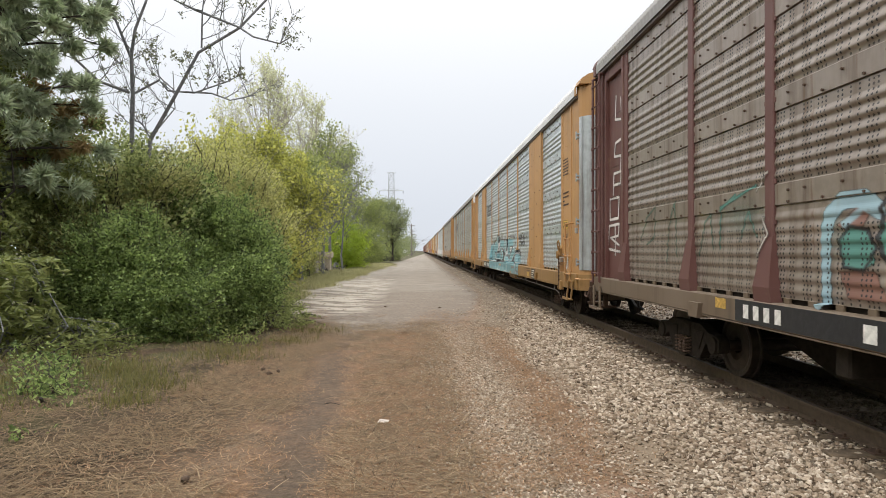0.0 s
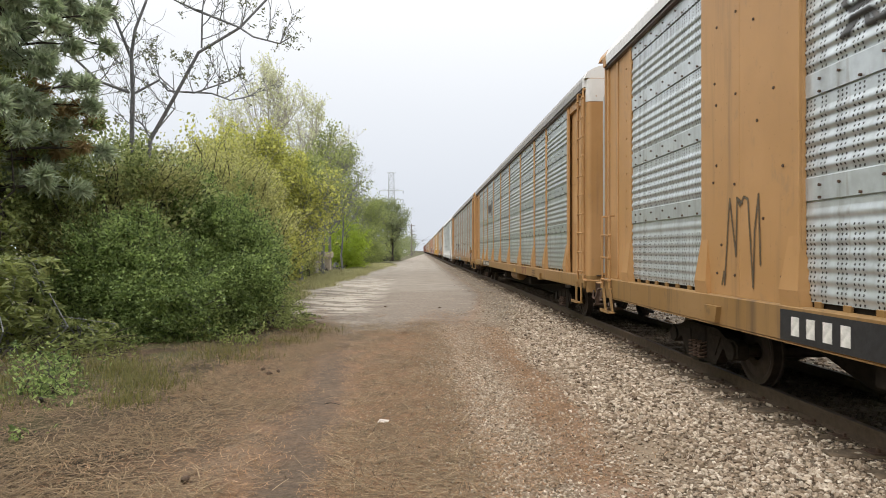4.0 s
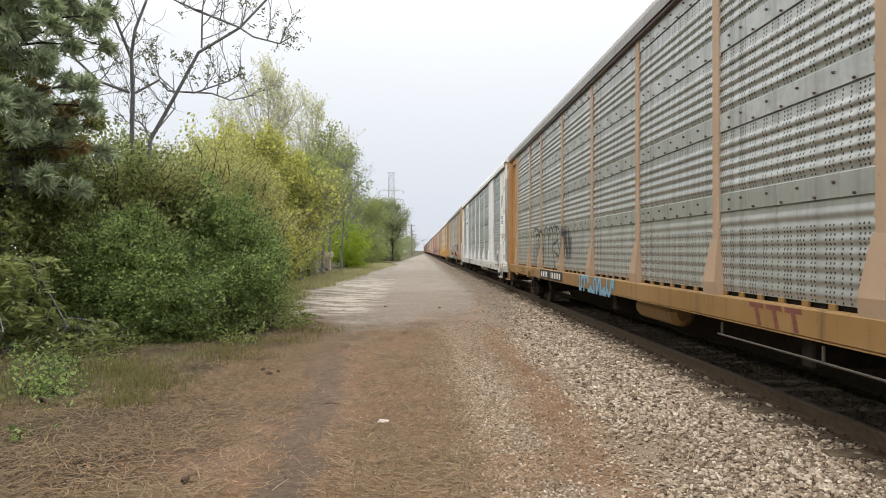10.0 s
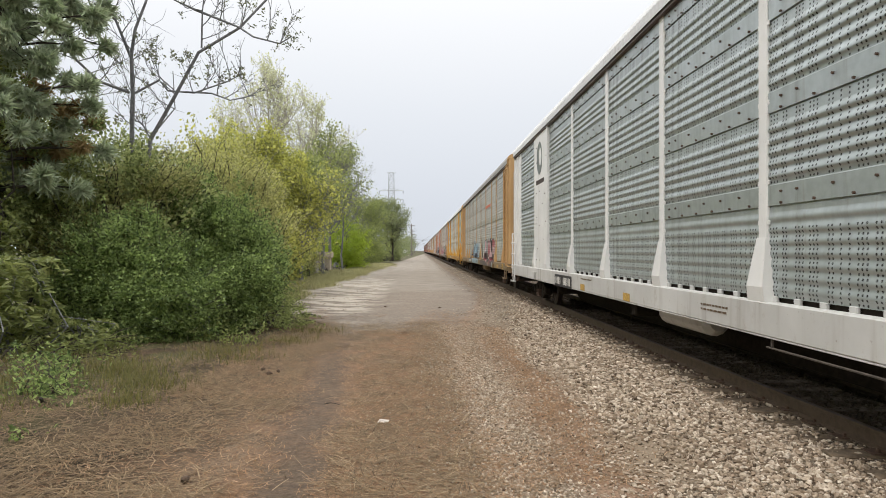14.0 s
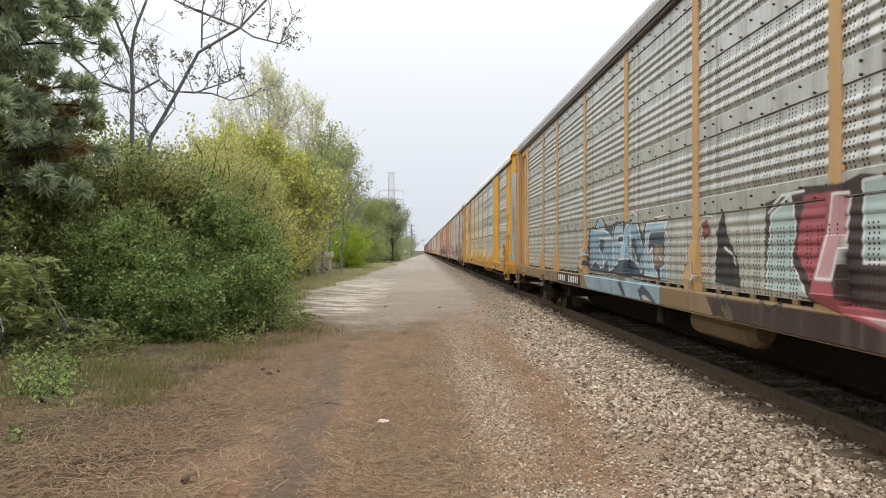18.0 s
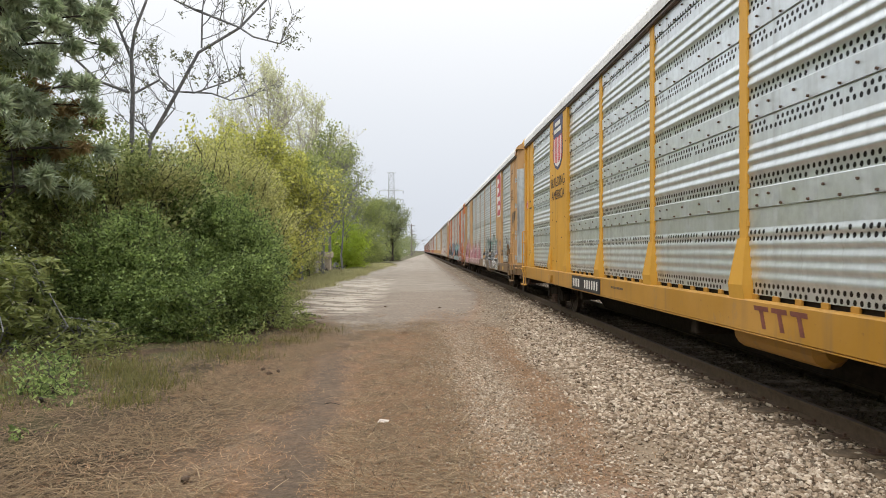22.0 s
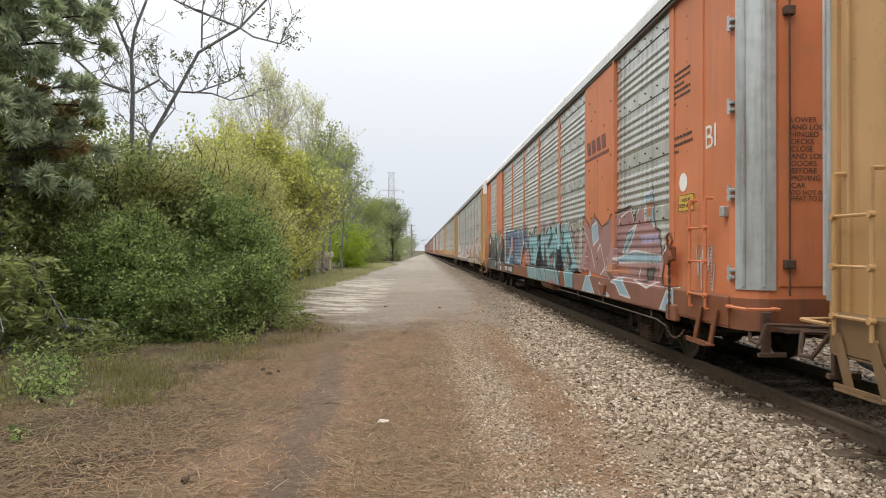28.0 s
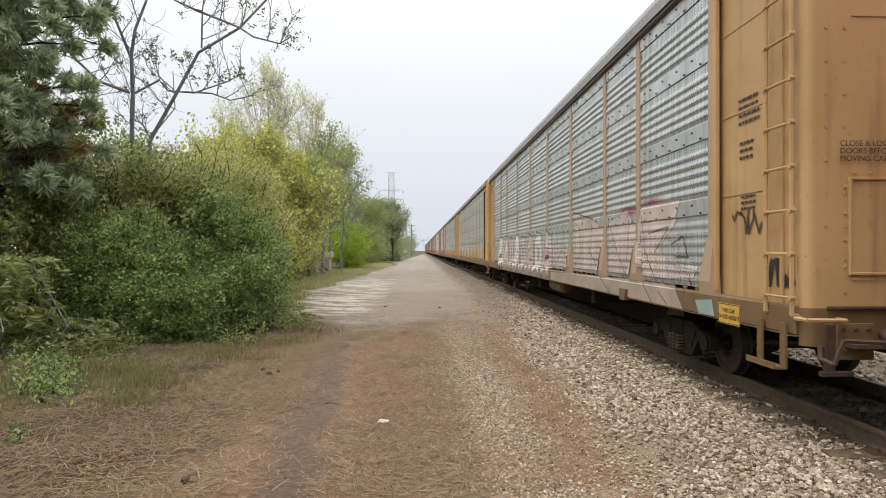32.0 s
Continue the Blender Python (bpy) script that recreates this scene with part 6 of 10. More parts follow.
m.fill(SKY, [(1.25, 2.15), (1.03, 2.22), (0.8, 2.07), (0.72, 1.9), (0.54, 1.7), (0.56, 1.45), (0.69, 1.33), (0.86, 1.47), (1.16, 1.55)], WHT)
m.fill(NAVY, [(1.16, 1.88), (1.0, 1.93), (0.89, 1.8), (0.86, 1.64), (0.69, 1.65), (0.77, 1.43), (0.92, 1.53), (1.13, 1.6)])
m.line(BONE, 0.03, [(1.1, 1.74), (0.97, 1.6), (0.8, 1.47)])
m.fill(SKY_L, [(0.45, 2.14), (-0.33, 2.13), (-0.33, 2.0), (0.28, 2.0), (0.33, 1.92), (0.38, 1.64), (0.19, 1.76), (0.14, 1.46), (-0.07, 1.29), (0.53, 1.31), (0.54, 1.54)], WHT)
m.fill(SKY_L, [(-0.35, 2.13), (-0.41, 2.14), (-0.41, 1.27), (-0.18, 1.26), (-0.14, 1.41), (-0.33, 1.48)], WHT)
m.fill(TANNISH, [(0.1, 1.81), (-0.24, 1.79), (-0.31, 1.51), (0.12, 1.46)])
m.line(BONE, 0.03, [(0.05, 1.58), (-0.03, 1.76), (-0.07, 1.62), (-0.22, 1.56)])
m.fill(NAVY, [(1.62, 1.13), (1.42, 1.16), (1.15, 0.92), (1.28, 0.89)])
m.fill(NAVY, [(0.56, 1.05), (0.33, 1.16), (0.01, 1.05), (-0.27, 0.9), (0.38, 0.89)])
m.fill(BONE, [(0.38, 0.97), (0.24, 1.0), (-0.07, 0.92), (0.28, 0.92)])
m.line(NAVY, 0.03, [(2.83, 1.17), (2.64, 0.94)])
m.line(NAVY, 0.03, [(2.02, 1.18), (1.94, 0.91)])
m.line(WHT, 0.025, [(3.46, 2.21), (3.27, 2.35), (2.98, 2.41), (2.73, 2.33)])
m.line(WHT, 0.02, [(2.65, 2.23), (2.19, 2.24), (2.23, 1.95)])
m.line(WHT, 0.035, [(1.29, 2.28), (1.06, 2.37), (0.83, 2.28)])
m.line(WHT, 0.02, [(0.07, 2.22), (-0.18, 2.22), (-0.41, 2.23)])
m.fill(BONE, [(4.45, 1.65), (4.04, 1.73), (3.97, 1.6), (4.38, 1.55)])
m.line(NAVY, 0.03, [(4.82, 1.59), (4.6, 1.38), (4.1, 1.24)])
m.done("blue sprayed letters with navy outlines")
m = Mural(CAR[5], "a", -1.10, -3.67, 0.905, 2.28)
m.fill(INK, [(-1.98, 1.87), (-2.14, 2.2), (-2.27, 1.87), (-2.51, 1.58), (-2.57, 1.28), (-1.95, 1.31)])
m.line(WHT, 0.03, [(-1.57, 2.15), (-1.86, 2.13), (-2.0, 1.79), (-1.91, 1.49), (-1.7, 1.53)])
m.line(WHT, 0.03, [(-2.18, 1.74), (-2.39, 1.66), (-2.47, 1.54)])
m.line(BONE, 0.04, [(-1.18, 1.49), (-1.41, 1.59), (-1.57, 1.35), (-1.43, 1.18)])
m.fill(RUSTRED_S, [(-1.57, 2.06), (-1.72, 2.1), (-1.83, 1.92), (-1.64, 1.84)])
m.line(TEALGREY, 0.03, [(-2.18, 1.19), (-2.35, 1.05), (-2.51, 0.91)])
m.line(TEALGREY, 0.03, [(-2.39, 1.2), (-2.59, 0.9)])
m.line(INK, 0.02, [(-3.16, 1.18), (-3.35, 1.09), (-3.54, 1.19), (-3.59, 1.08)])
m.done("dark sprayed scrawl between two pieces")
m = Mural(CAR[5], "a", -1.85, -8.65, 0.905, 2.47)
m.fill(SHADOW, [(-1.93, 1.13), (-6.45, 1.15), (-8.57, 1.19), (-8.57, 0.88), (-6.45, 0.85), (-2.12, 0.92)])
m.fill(SHADOW, [(-3.1, 2.2), (-3.78, 2.31), (-4.32, 2.28), (-4.56, 2.34), (-4.96, 2.28), (-5.12, 2.16), (-5.52, 2.35), (-5.97, 2.32), (-6.22, 2.22), (-6.3, 2.39), (-6.67, 2.35), (-6.82, 2.24), (-7.0, 2.29), (-7.3, 2.33), (-8.11, 2.28), (-8.32, 2.15), (-8.42, 2.02), (-8.57, 2.0), (-8.57, 1.05), (-7.36, 1.13), (-3.78, 1.24), (-3.1, 1.35)])
m.fill(MINT, [(-3.21, 2.08), (-3.56, 2.26), (-3.64, 1.92), (-3.56, 1.6), (-3.81, 1.27), (-3.1, 1.3)], WHT)
m.fill(CRIMSON, [(-3.78, 2.23), (-4.38, 2.22), (-4.25, 1.6), (-4.44, 1.25), (-5.42, 1.17), (-5.39, 1.01), (-4.31, 1.19), (-3.92, 1.33), (-3.64, 1.7)])
m.fill(ROSE, [(-4.25, 2.2), (-4.42, 2.2), (-4.34, 1.45), (-4.12, 1.45)], WHT)
m.fill(MINT, [(-4.59, 2.28), (-4.91, 2.3), (-4.97, 1.61), (-4.58, 1.6)], WHT)
m.fill(ROSE, [(-5.07, 1.7), (-5.17, 2.11), (-5.57, 2.3), (-6.02, 2.27), (-6.34, 2.09), (-6.45, 1.7), (-6.33, 1.38), (-5.97, 1.22), (-5.42, 1.3), (-5.12, 1.48)], WHT)
m.fill(CRIMSON, [(-5.33, 1.78), (-5.47, 2.01), (-5.89, 2.08), (-6.18, 1.9), (-6.22, 1.58), (-6.05, 1.37), (-5.52, 1.35), (-5.33, 1.57)])
m.fill(SHADOW, [(-5.42, 1.47), (-6.35, 1.51), (-6.22, 1.34), (-5.71, 1.31)])
m.fill(ROSE, [(-6.49, 2.15), (-6.7, 2.21), (-6.77, 1.7), (-6.66, 1.29), (-6.49, 1.28)], WHT)
m.fill(PINK_L, [(-6.9, 1.98), (-7.06, 2.01), (-7.31, 1.36), (-7.0, 1.38)])
m.fill(CRIMSON, [(-6.8, 1.4), (-7.0, 1.45), (-7.53, 1.14), (-7.0, 1.2)])
m.fill(CRIMSON, [(-7.33, 2.23), (-8.06, 2.25), (-8.25, 2.1), (-8.24, 1.78), (-7.36, 1.9)])
m.fill(ROSE, [(-7.36, 1.9), (-8.24, 1.78), (-8.28, 1.99), (-8.36, 1.9), (-8.31, 1.56), (-8.1, 1.28), (-7.95, 1.3), (-8.08, 1.49), (-7.99, 1.55), (-7.31, 1.54)], WHT)
m.fill(SHADOW, [(-7.3, 1.49), (-7.99, 1.55), (-8.04, 1.43), (-7.88, 1.33), (-7.58, 1.34)])
m.fill(CRIMSON, [(-8.42, 1.98), (-8.57, 1.99), (-8.57, 1.9), (-8.41, 1.89)])
m.fill(ROSE_D, [(-8.43, 1.75), (-8.57, 1.8), (-8.57, 1.27), (-8.33, 1.25), (-8.33, 1.5)])
m.fill(CRIMSON, [(-6.41, 1.14), (-6.9, 1.21), (-6.92, 0.91), (-6.66, 0.95)])
m.fill(MINT, [(-7.73, 1.1), (-8.01, 1.1), (-8.04, 0.86), (-7.83, 0.86)], WHT)
m.fill(PINK_L, [(-4.68, 1.17), (-5.42, 1.17), (-5.42, 1.02)])
m.fill(TANNISH, [(-5.57, 1.1), (-6.33, 1.11), (-6.39, 0.87), (-5.63, 0.89)])
m.line(WHT, 0.03, [(-5.07, 1.7), (-5.17, 2.11), (-5.57, 2.31), (-6.02, 2.28), (-6.34, 2.09)])
m.line(WHT, 0.03, [(-7.16, 2.26), (-7.3, 2.33), (-8.11, 2.28), (-8.34, 2.14), (-8.42, 2.02)])
m.line(WHT, 0.025, [(-5.33, 1.75), (-5.31, 1.53), (-5.52, 1.31), (-5.97, 1.25), (-6.33, 1.39)])
m.line(WHT, 0.03, [(-3.15, 2.1), (-3.41, 2.26), (-3.78, 2.27)])
m.line(MINT, 0.05, [(-6.3, 2.33), (-6.14, 2.26)])
m.mist(SHADOW, -8.23, 1.01, 0.7, 0.12, 0.5)
m.done("large red and pink sprayed letters with dark shadows")
m = Mural(CAR[7], "b", -0.24, -8.88, 0.825, 2.66)
m.mist(GREY_L, -2.6, 1.69, 0.9, 0.3, 0.45)
m.mist(LILAC_D, -2.46, 1.48, 0.5, 0.25, 0.5)
m.mist(LILAC_D, -3.64, 1.51, 0.5, 0.3, 0.5)
m.mist(GREY_L, -5.13, 1.81, 0.6, 0.4, 0.6)
m.mist(LILAC_D, -5.13, 1.32, 0.35, 0.25, 0.6)
m.mist(LILAC_D, -6.61, 1.64, 0.3, 0.3, 0.5)
m.fill(LILAC_D, [(-5.4, 1.98), (-5.69, 2.18), (-5.96, 1.76), (-5.94, 1.63), (-5.69, 1.64), (-5.46, 1.66)])
m.fill(GREY_L, [(-5.72, 2.42), (-5.83, 2.5), (-6.12, 2.08), (-6.19, 1.68), (-6.11, 1.63), (-5.96, 1.63), (-5.94, 1.83), (-5.75, 2.14)])
m.line(INK, 0.03, [(-0.32, 2.46), (-0.44, 1.92), (-0.63, 1.57), (-1.0, 1.5), (-1.18, 1.15)])
m.line(WHT, 0.03, [(-0.44, 2.49), (-0.79, 2.5), (-0.91, 2.27), (-0.63, 2.23), (-0.73, 2.07), (-1.04, 2.03)])
m.line(WHT, 0.03, [(-0.61, 2.01), (-0.76, 1.62), (-1.09, 1.56), (-1.27, 1.2)])
m.line(INK, 0.03, [(-0.82, 1.91), (-0.93, 1.66)])
m.line(INK, 0.05, [(-1.5, 1.21), (-1.62, 1.87), (-2.07, 2.31), (-2.57, 2.46), (-2.88, 2.41)])
m.fill(TEALGREY, [(-2.79, 2.26), (-3.18, 2.35), (-3.88, 2.12), (-4.05, 1.52), (-3.88, 1.54), (-3.79, 1.88), (-3.43, 2.07), (-3.18, 1.65), (-2.95, 1.64)])
m.fill(TEALGREY, [(-2.19, 1.97), (-2.6, 2.35), (-2.79, 2.3), (-2.53, 1.96), (-2.36, 1.74)])
m.line(WHT, 0.035, [(-1.61, 1.23), (-1.74, 1.86), (-2.19, 2.29), (-2.6, 2.42), (-2.85, 2.38), (-2.95, 1.67)])
m.line(WHT, 0.025, [(-1.98, 1.33), (-2.13, 1.8), (-2.33, 2.02), (-2.66, 2.24)])
m.line(INK, 0.035, [(-1.82, 1.3), (-1.96, 1.86), (-2.22, 2.13)])
m.line(WHT, 0.03, [(-2.92, 2.0), (-3.18, 2.37), (-3.86, 2.14), (-3.99, 1.92), (-4.09, 1.48), (-3.9, 1.51), (-3.84, 1.9), (-3.41, 2.11), (-3.18, 1.65), (-2.97, 1.63)])
m.line(INK, 0.03, [(-3.18, 2.42), (-3.89, 2.19), (-4.06, 1.96), (-4.17, 1.5)])
m.line(INK, 0.03, [(-3.37, 2.03), (-3.55, 1.83), (-3.69, 1.42), (-3.61, 1.28)])
m.line(WHT, 0.02, [(-3.47, 1.93), (-3.64, 1.74), (-3.8, 1.33)])
m.fill(CHAR, [(-2.87, 1.59), (-3.16, 1.61), (-3.45, 1.22), (-3.11, 1.22)])
m.line(WHT, 0.02, [(-2.85, 1.59), (-3.09, 1.22)])
m.line(WHT, 0.02, [(-3.18, 1.61), (-3.47, 1.22)])
m.fill(CHAR, [(-1.52, 1.21), (-1.74, 1.35), (-2.33, 1.44), (-2.79, 1.36), (-2.99, 1.21), (-2.79, 1.22), (-2.44, 1.32), (-1.97, 1.29)])
m.line(WHT, 0.025, [(-1.52, 1.19), (-1.97, 1.27), (-2.44, 1.3), (-2.85, 1.21)])
m.fill(INK, [(-4.12, 2.13), (-4.31, 2.36), (-5.03, 2.16), (-5.4, 2.45), (-5.76, 2.56), (-5.85, 2.5), (-5.78, 2.41), (-5.69, 1.64), (-5.39, 1.64), (-5.27, 1.95), (-4.85, 1.69), (-4.46, 1.72), (-4.21, 1.48), (-4.08, 1.52)])
m.fill(TEALGREY, [(-4.35, 2.26), (-5.01, 2.08), (-5.15, 2.14), (-5.68, 2.44), (-5.66, 1.68), (-5.47, 1.68), (-5.43, 1.98), (-5.27, 2.03), (-4.85, 1.74), (-4.56, 1.78)])
m.fill(TEAL_D, [(-5.4, 2.24), (-5.67, 2.39), (-5.64, 1.97), (-5.49, 2.02)])
m.fill(TEAL_D, [(-4.46, 2.18), (-4.85, 2.09), (-4.74, 1.81), (-4.59, 1.84)])
m.line(WHT, 0.035, [(-4.12, 1.5), (-4.1, 2.09), (-4.33, 2.32), (-5.03, 2.12), (-5.2, 2.22), (-5.73, 2.48), (-5.75, 2.41), (-5.69, 1.65), (-5.44, 1.66), (-5.41, 1.95), (-5.27, 1.99), (-4.89, 1.7), (-4.48, 1.74), (-4.35, 2.24)])
m.line(WHT, 0.02, [(-4.62, 2.02), (-4.85, 1.93), (-5.14, 2.0)])
m.line(WHT, 0.02, [(-5.52, 2.33), (-5.54, 1.7)])
m.line(INK, 0.03, [(-5.75, 2.17), (-5.97, 1.79), (-5.95, 1.64)])
m.line(WHT, 0.02, [(-5.78, 2.26), (-6.0, 1.81), (-5.99, 1.64)])
m.fill(CHAR, [(-4.29, 1.25), (-4.42, 1.53), (-4.74, 1.68), (-5.13, 1.71), (-5.46, 1.63), (-5.65, 1.45), (-5.78, 1.19), (-5.65, 1.2), (-5.46, 1.38), (-5.25, 1.51), (-4.96, 1.54), (-4.7, 1.45), (-4.56, 1.24)])
m.line(WHT, 0.035, [(-4.26, 1.31), (-4.38, 1.55), (-4.7, 1.7), (-5.15, 1.73), (-5.49, 1.64), (-5.69, 1.45), (-5.81, 1.21)])
m.line(WHT, 0.03, [(-4.56, 1.24), (-4.7, 1.45), (-4.97, 1.53), (-5.24, 1.5), (-5.44, 1.37), (-5.63, 1.2)])
m.line(INK, 0.04, [(-4.62, 1.24), (-4.79, 1.4), (-5.04, 1.43), (-5.25, 1.36), (-5.37, 1.22)])
m.line(WHT, 0.025, [(-4.74, 1.24), (-4.87, 1.35), (-5.05, 1.38), (-5.2, 1.3), (-5.28, 1.22)])
m.fill(CHAR, [(-5.56, 1.63), (-5.86, 1.63), (-6.02, 1.25), (-5.78, 1.21)])
m.fill(CHAR, [(-6.09, 1.63), (-6.42, 1.64), (-6.64, 1.27), (-6.33, 1.23)])
m.line(WHT, 0.03, [(-5.54, 1.64), (-5.75, 1.22)])
m.line(WHT, 0.035, [(-5.88, 1.64), (-6.06, 1.23), (-6.33, 1.22)])
m.line(WHT, 0.035, [(-6.05, 1.64), (-6.31, 1.23)])
m.line(WHT, 0.035, [(-5.53, 1.65), (-5.88, 1.64), (-6.06, 1.64), (-6.44, 1.65), (-6.65, 1.27)])
m.fill(INK, [(-5.8, 2.58), (-6.37, 2.49), (-6.57, 2.21), (-6.74, 2.22), (-6.74, 2.11), (-6.56, 2.15), (-6.53, 1.65), (-6.14, 1.67), (-6.06, 2.12)])
m.fill(TEALGREY, [(-5.94, 2.51), (-6.33, 2.44), (-6.52, 2.19), (-6.47, 1.68), (-6.19, 1.7), (-6.12, 2.11)])
m.fill(TEAL_D, [(-6.02, 2.46), (-6.28, 2.42), (-6.39, 2.12), (-6.26, 1.95), (-6.14, 2.14)])
m.line(WHT, 0.04, [(-5.84, 2.53), (-6.36, 2.46), (-6.56, 2.19), (-6.74, 2.19)])
m.line(WHT, 0.035, [(-5.84, 2.53), (-6.08, 2.12), (-6.15, 1.68), (-6.51, 1.67)])
m.line(WHT, 0.02, [(-6.26, 2.41), (-6.42, 2.09), (-6.39, 1.7)])
m.fill(PALE, [(-1.25, 1.14), (-1.66, 1.17), (-2.46, 1.16), (-2.93, 0.81), (-2.46, 0.87), (-1.97, 1.02), (-1.85, 0.81), (-1.33, 0.91)])
m.line(INK, 0.03, [(-1.61, 1.11), (-2.26, 1.1), (-2.72, 0.87)])
m.fill(CHAR, [(-2.91, 1.18), (-3.15, 1.19), (-3.5, 0.84), (-3.26, 0.84)])
m.line(INK, 0.02, [(-3.51, 1.04), (-3.69, 1.06), (-3.63, 0.88)])
m.line(INK, 0.02, [(-3.74, 1.07), (-3.85, 0.88)])
m.line(INK, 0.02, [(-3.93, 1.05), (-4.16, 0.91)])
m.fill(CHAR, [(-3.93, 1.47), (-4.22, 1.47), (-4.62, 1.09), (-5.01, 0.69), (-4.76, 0.78), (-4.22, 1.13)])
m.line(WHT, 0.035, [(-3.89, 1.48), (-4.2, 1.11), (-4.76, 0.76), (-5.03, 0.68), (-4.64, 1.11), (-4.26, 1.47)])
m.fill(LILAC, [(-4.62, 1.16), (-5.13, 1.17), (-5.2, 0.88), (-4.85, 0.95)])
m.fill(CHAR, [(-4.7, 0.91), (-4.89, 0.92), (-5.69, 0.83), (-5.46, 1.12), (-5.55, 1.15), (-5.81, 0.9), (-5.85, 0.81), (-5.69, 0.77), (-4.85, 0.83)])
m.line(WHT, 0.025, [(-4.68, 0.92), (-5.69, 0.8), (-5.83, 0.92), (-5.52, 1.16)])
m.fill(CHAR, [(-5.75, 1.18), (-6.74, 1.23), (-6.74, 0.79), (-6.06, 0.79), (-5.83, 0.82), (-6.0, 0.98)])
m.fill(GREY_L, [(-5.78, 1.15), (-6.02, 1.16), (-6.17, 0.99), (-5.94, 0.96)])
m.fill(PALE, [(-5.83, 0.82), (-6.02, 0.98), (-6.05, 0.96), (-5.94, 0.81)])
m.fill(GREY_L, [(-6.23, 1.13), (-6.36, 1.19), (-6.74, 1.09), (-6.74, 0.99), (-6.31, 0.97)])
m.line(WHT, 0.03, [(-5.75, 1.18), (-6.04, 1.16), (-6.26, 0.98), (-6.74, 0.97)])
m.line(WHT, 0.025, [(-6.34, 1.2), (-6.74, 1.11)])
m.line(INK, 0.025, [(-6.33, 1.1), (-6.68, 1.05)])
m.fill(CHAR, [(-5.87, 0.89), (-7.2, 1.01), (-7.62, 1.0), (-8.19, 0.88), (-8.39, 0.9), (-8.63, 0.74), (-8.13, 0.75), (-7.54, 0.77), (-6.92, 0.77), (-6.11, 0.77)])
m.fill(INK, [(-6.37, 2.22), (-6.83, 2.27), (-7.33, 2.24), (-7.52, 2.06), (-7.47, 1.84), (-7.34, 1.61), (-7.04, 1.4), (-6.63, 1.2), (-6.51, 1.27), (-6.93, 1.61), (-7.16, 1.73), (-7.18, 1.91), (-6.97, 2.0), (-6.37, 2.01)])
m.fill(TEALGREY, [(-6.4, 2.19), (-6.83, 2.23), (-7.29, 2.2), (-7.45, 2.07), (-7.42, 1.86), (-7.33, 1.73), (-7.22, 1.75), (-7.25, 1.94), (-7.04, 2.03), (-6.4, 2.07)])
m.fill(TEAL_D, [(-6.83, 2.19), (-7.25, 2.17), (-7.37, 2.05), (-7.33, 1.91), (-7.11, 2.04)])
m.fill(CHAR, [(-6.97, 1.6), (-7.29, 1.69), (-7.11, 1.5), (-6.63, 1.24), (-6.56, 1.28)])
m.line(WHT, 0.04, [(-5.79, 2.54), (-6.27, 2.48), (-6.53, 2.21), (-7.02, 2.25), (-7.38, 2.19), (-7.49, 2.03), (-7.43, 1.81), (-7.31, 1.62), (-7.04, 1.42), (-6.65, 1.22)])
m.line(WHT, 0.03, [(-6.35, 2.03), (-6.97, 2.0), (-7.19, 1.9), (-7.16, 1.73), (-6.83, 1.6), (-6.67, 1.46), (-6.53, 1.27)])
m.line(WHT, 0.025, [(-6.83, 2.21), (-7.11, 2.04), (-7.18, 1.93)])
m.line(INK, 0.03, [(-6.63, 2.36), (-6.69, 2.31), (-6.61, 2.29), (-6.73, 2.42)])
m.line(INK, 0.03, [(-6.58, 1.93), (-6.63, 1.78)])
m.line(INK, 0.03, [(-6.71, 1.88), (-6.71, 1.63)])
m.fill(PALE, [(-6.18, 1.11), (-6.68, 1.19), (-7.37, 1.13), (-7.33, 1.08), (-6.73, 1.0), (-6.25, 0.94)])
m.fill(CHAR, [(-6.33, 1.06), (-6.73, 1.14), (-7.11, 1.11), (-6.73, 1.06)])
m.fill(CHAR, [(-6.68, 1.32), (-7.37, 1.33), (-7.51, 1.28), (-7.46, 1.13), (-7.2, 1.19), (-6.63, 1.2)])
m.line(WHT, 0.03, [(-6.65, 1.33), (-7.37, 1.34), (-7.54, 1.29), (-7.48, 1.12), (-7.18, 1.18), (-6.63, 1.19)])
m.fill(CHAR, [(-7.58, 1.41), (-8.44, 0.99), (-8.26, 0.95), (-7.58, 1.12), (-7.53, 1.28)])
m.line(WHT, 0.035, [(-7.58, 1.42), (-8.45, 0.99), (-8.26, 0.94), (-7.55, 1.1), (-7.52, 1.28), (-7.58, 1.42)])
m.fill(GREY_L, [(-7.54, 1.04), (-7.85, 1.01), (-8.13, 0.92), (-7.85, 0.92)])
m.fill(GREY_L, [(-7.02, 0.85), (-7.29, 0.92), (-7.89, 0.79), (-7.62, 0.77)])
m.line(WHT, 0.03, [(-7.11, 1.04), (-7.69, 0.96), (-8.21, 0.87)])
m.line(WHT, 0.03, [(-6.97, 0.84), (-7.3, 0.93), (-7.93, 0.79)])
m.fill(ORANGE_S, [(-6.5, 0.88), (-6.97, 0.85), (-6.97, 0.77), (-6.5, 0.77)])
m.line(WHT, 0.02, [(-7.76, 0.9), (-7.82, 0.78)])
m.line(WHT, 0.02, [(-7.82, 0.91), (-7.92, 0.79)])
m.mist(LILAC, -7.5, 1.62, 0.4, 0.22, 0.5)
m.mist(LILAC, -7.46, 1.98, 0.35, 0.3, 0.4)
m.fill(LILAC_D, [(-7.46, 1.7), (-7.54, 1.73), (-7.56, 1.63), (-7.49, 1.58)])
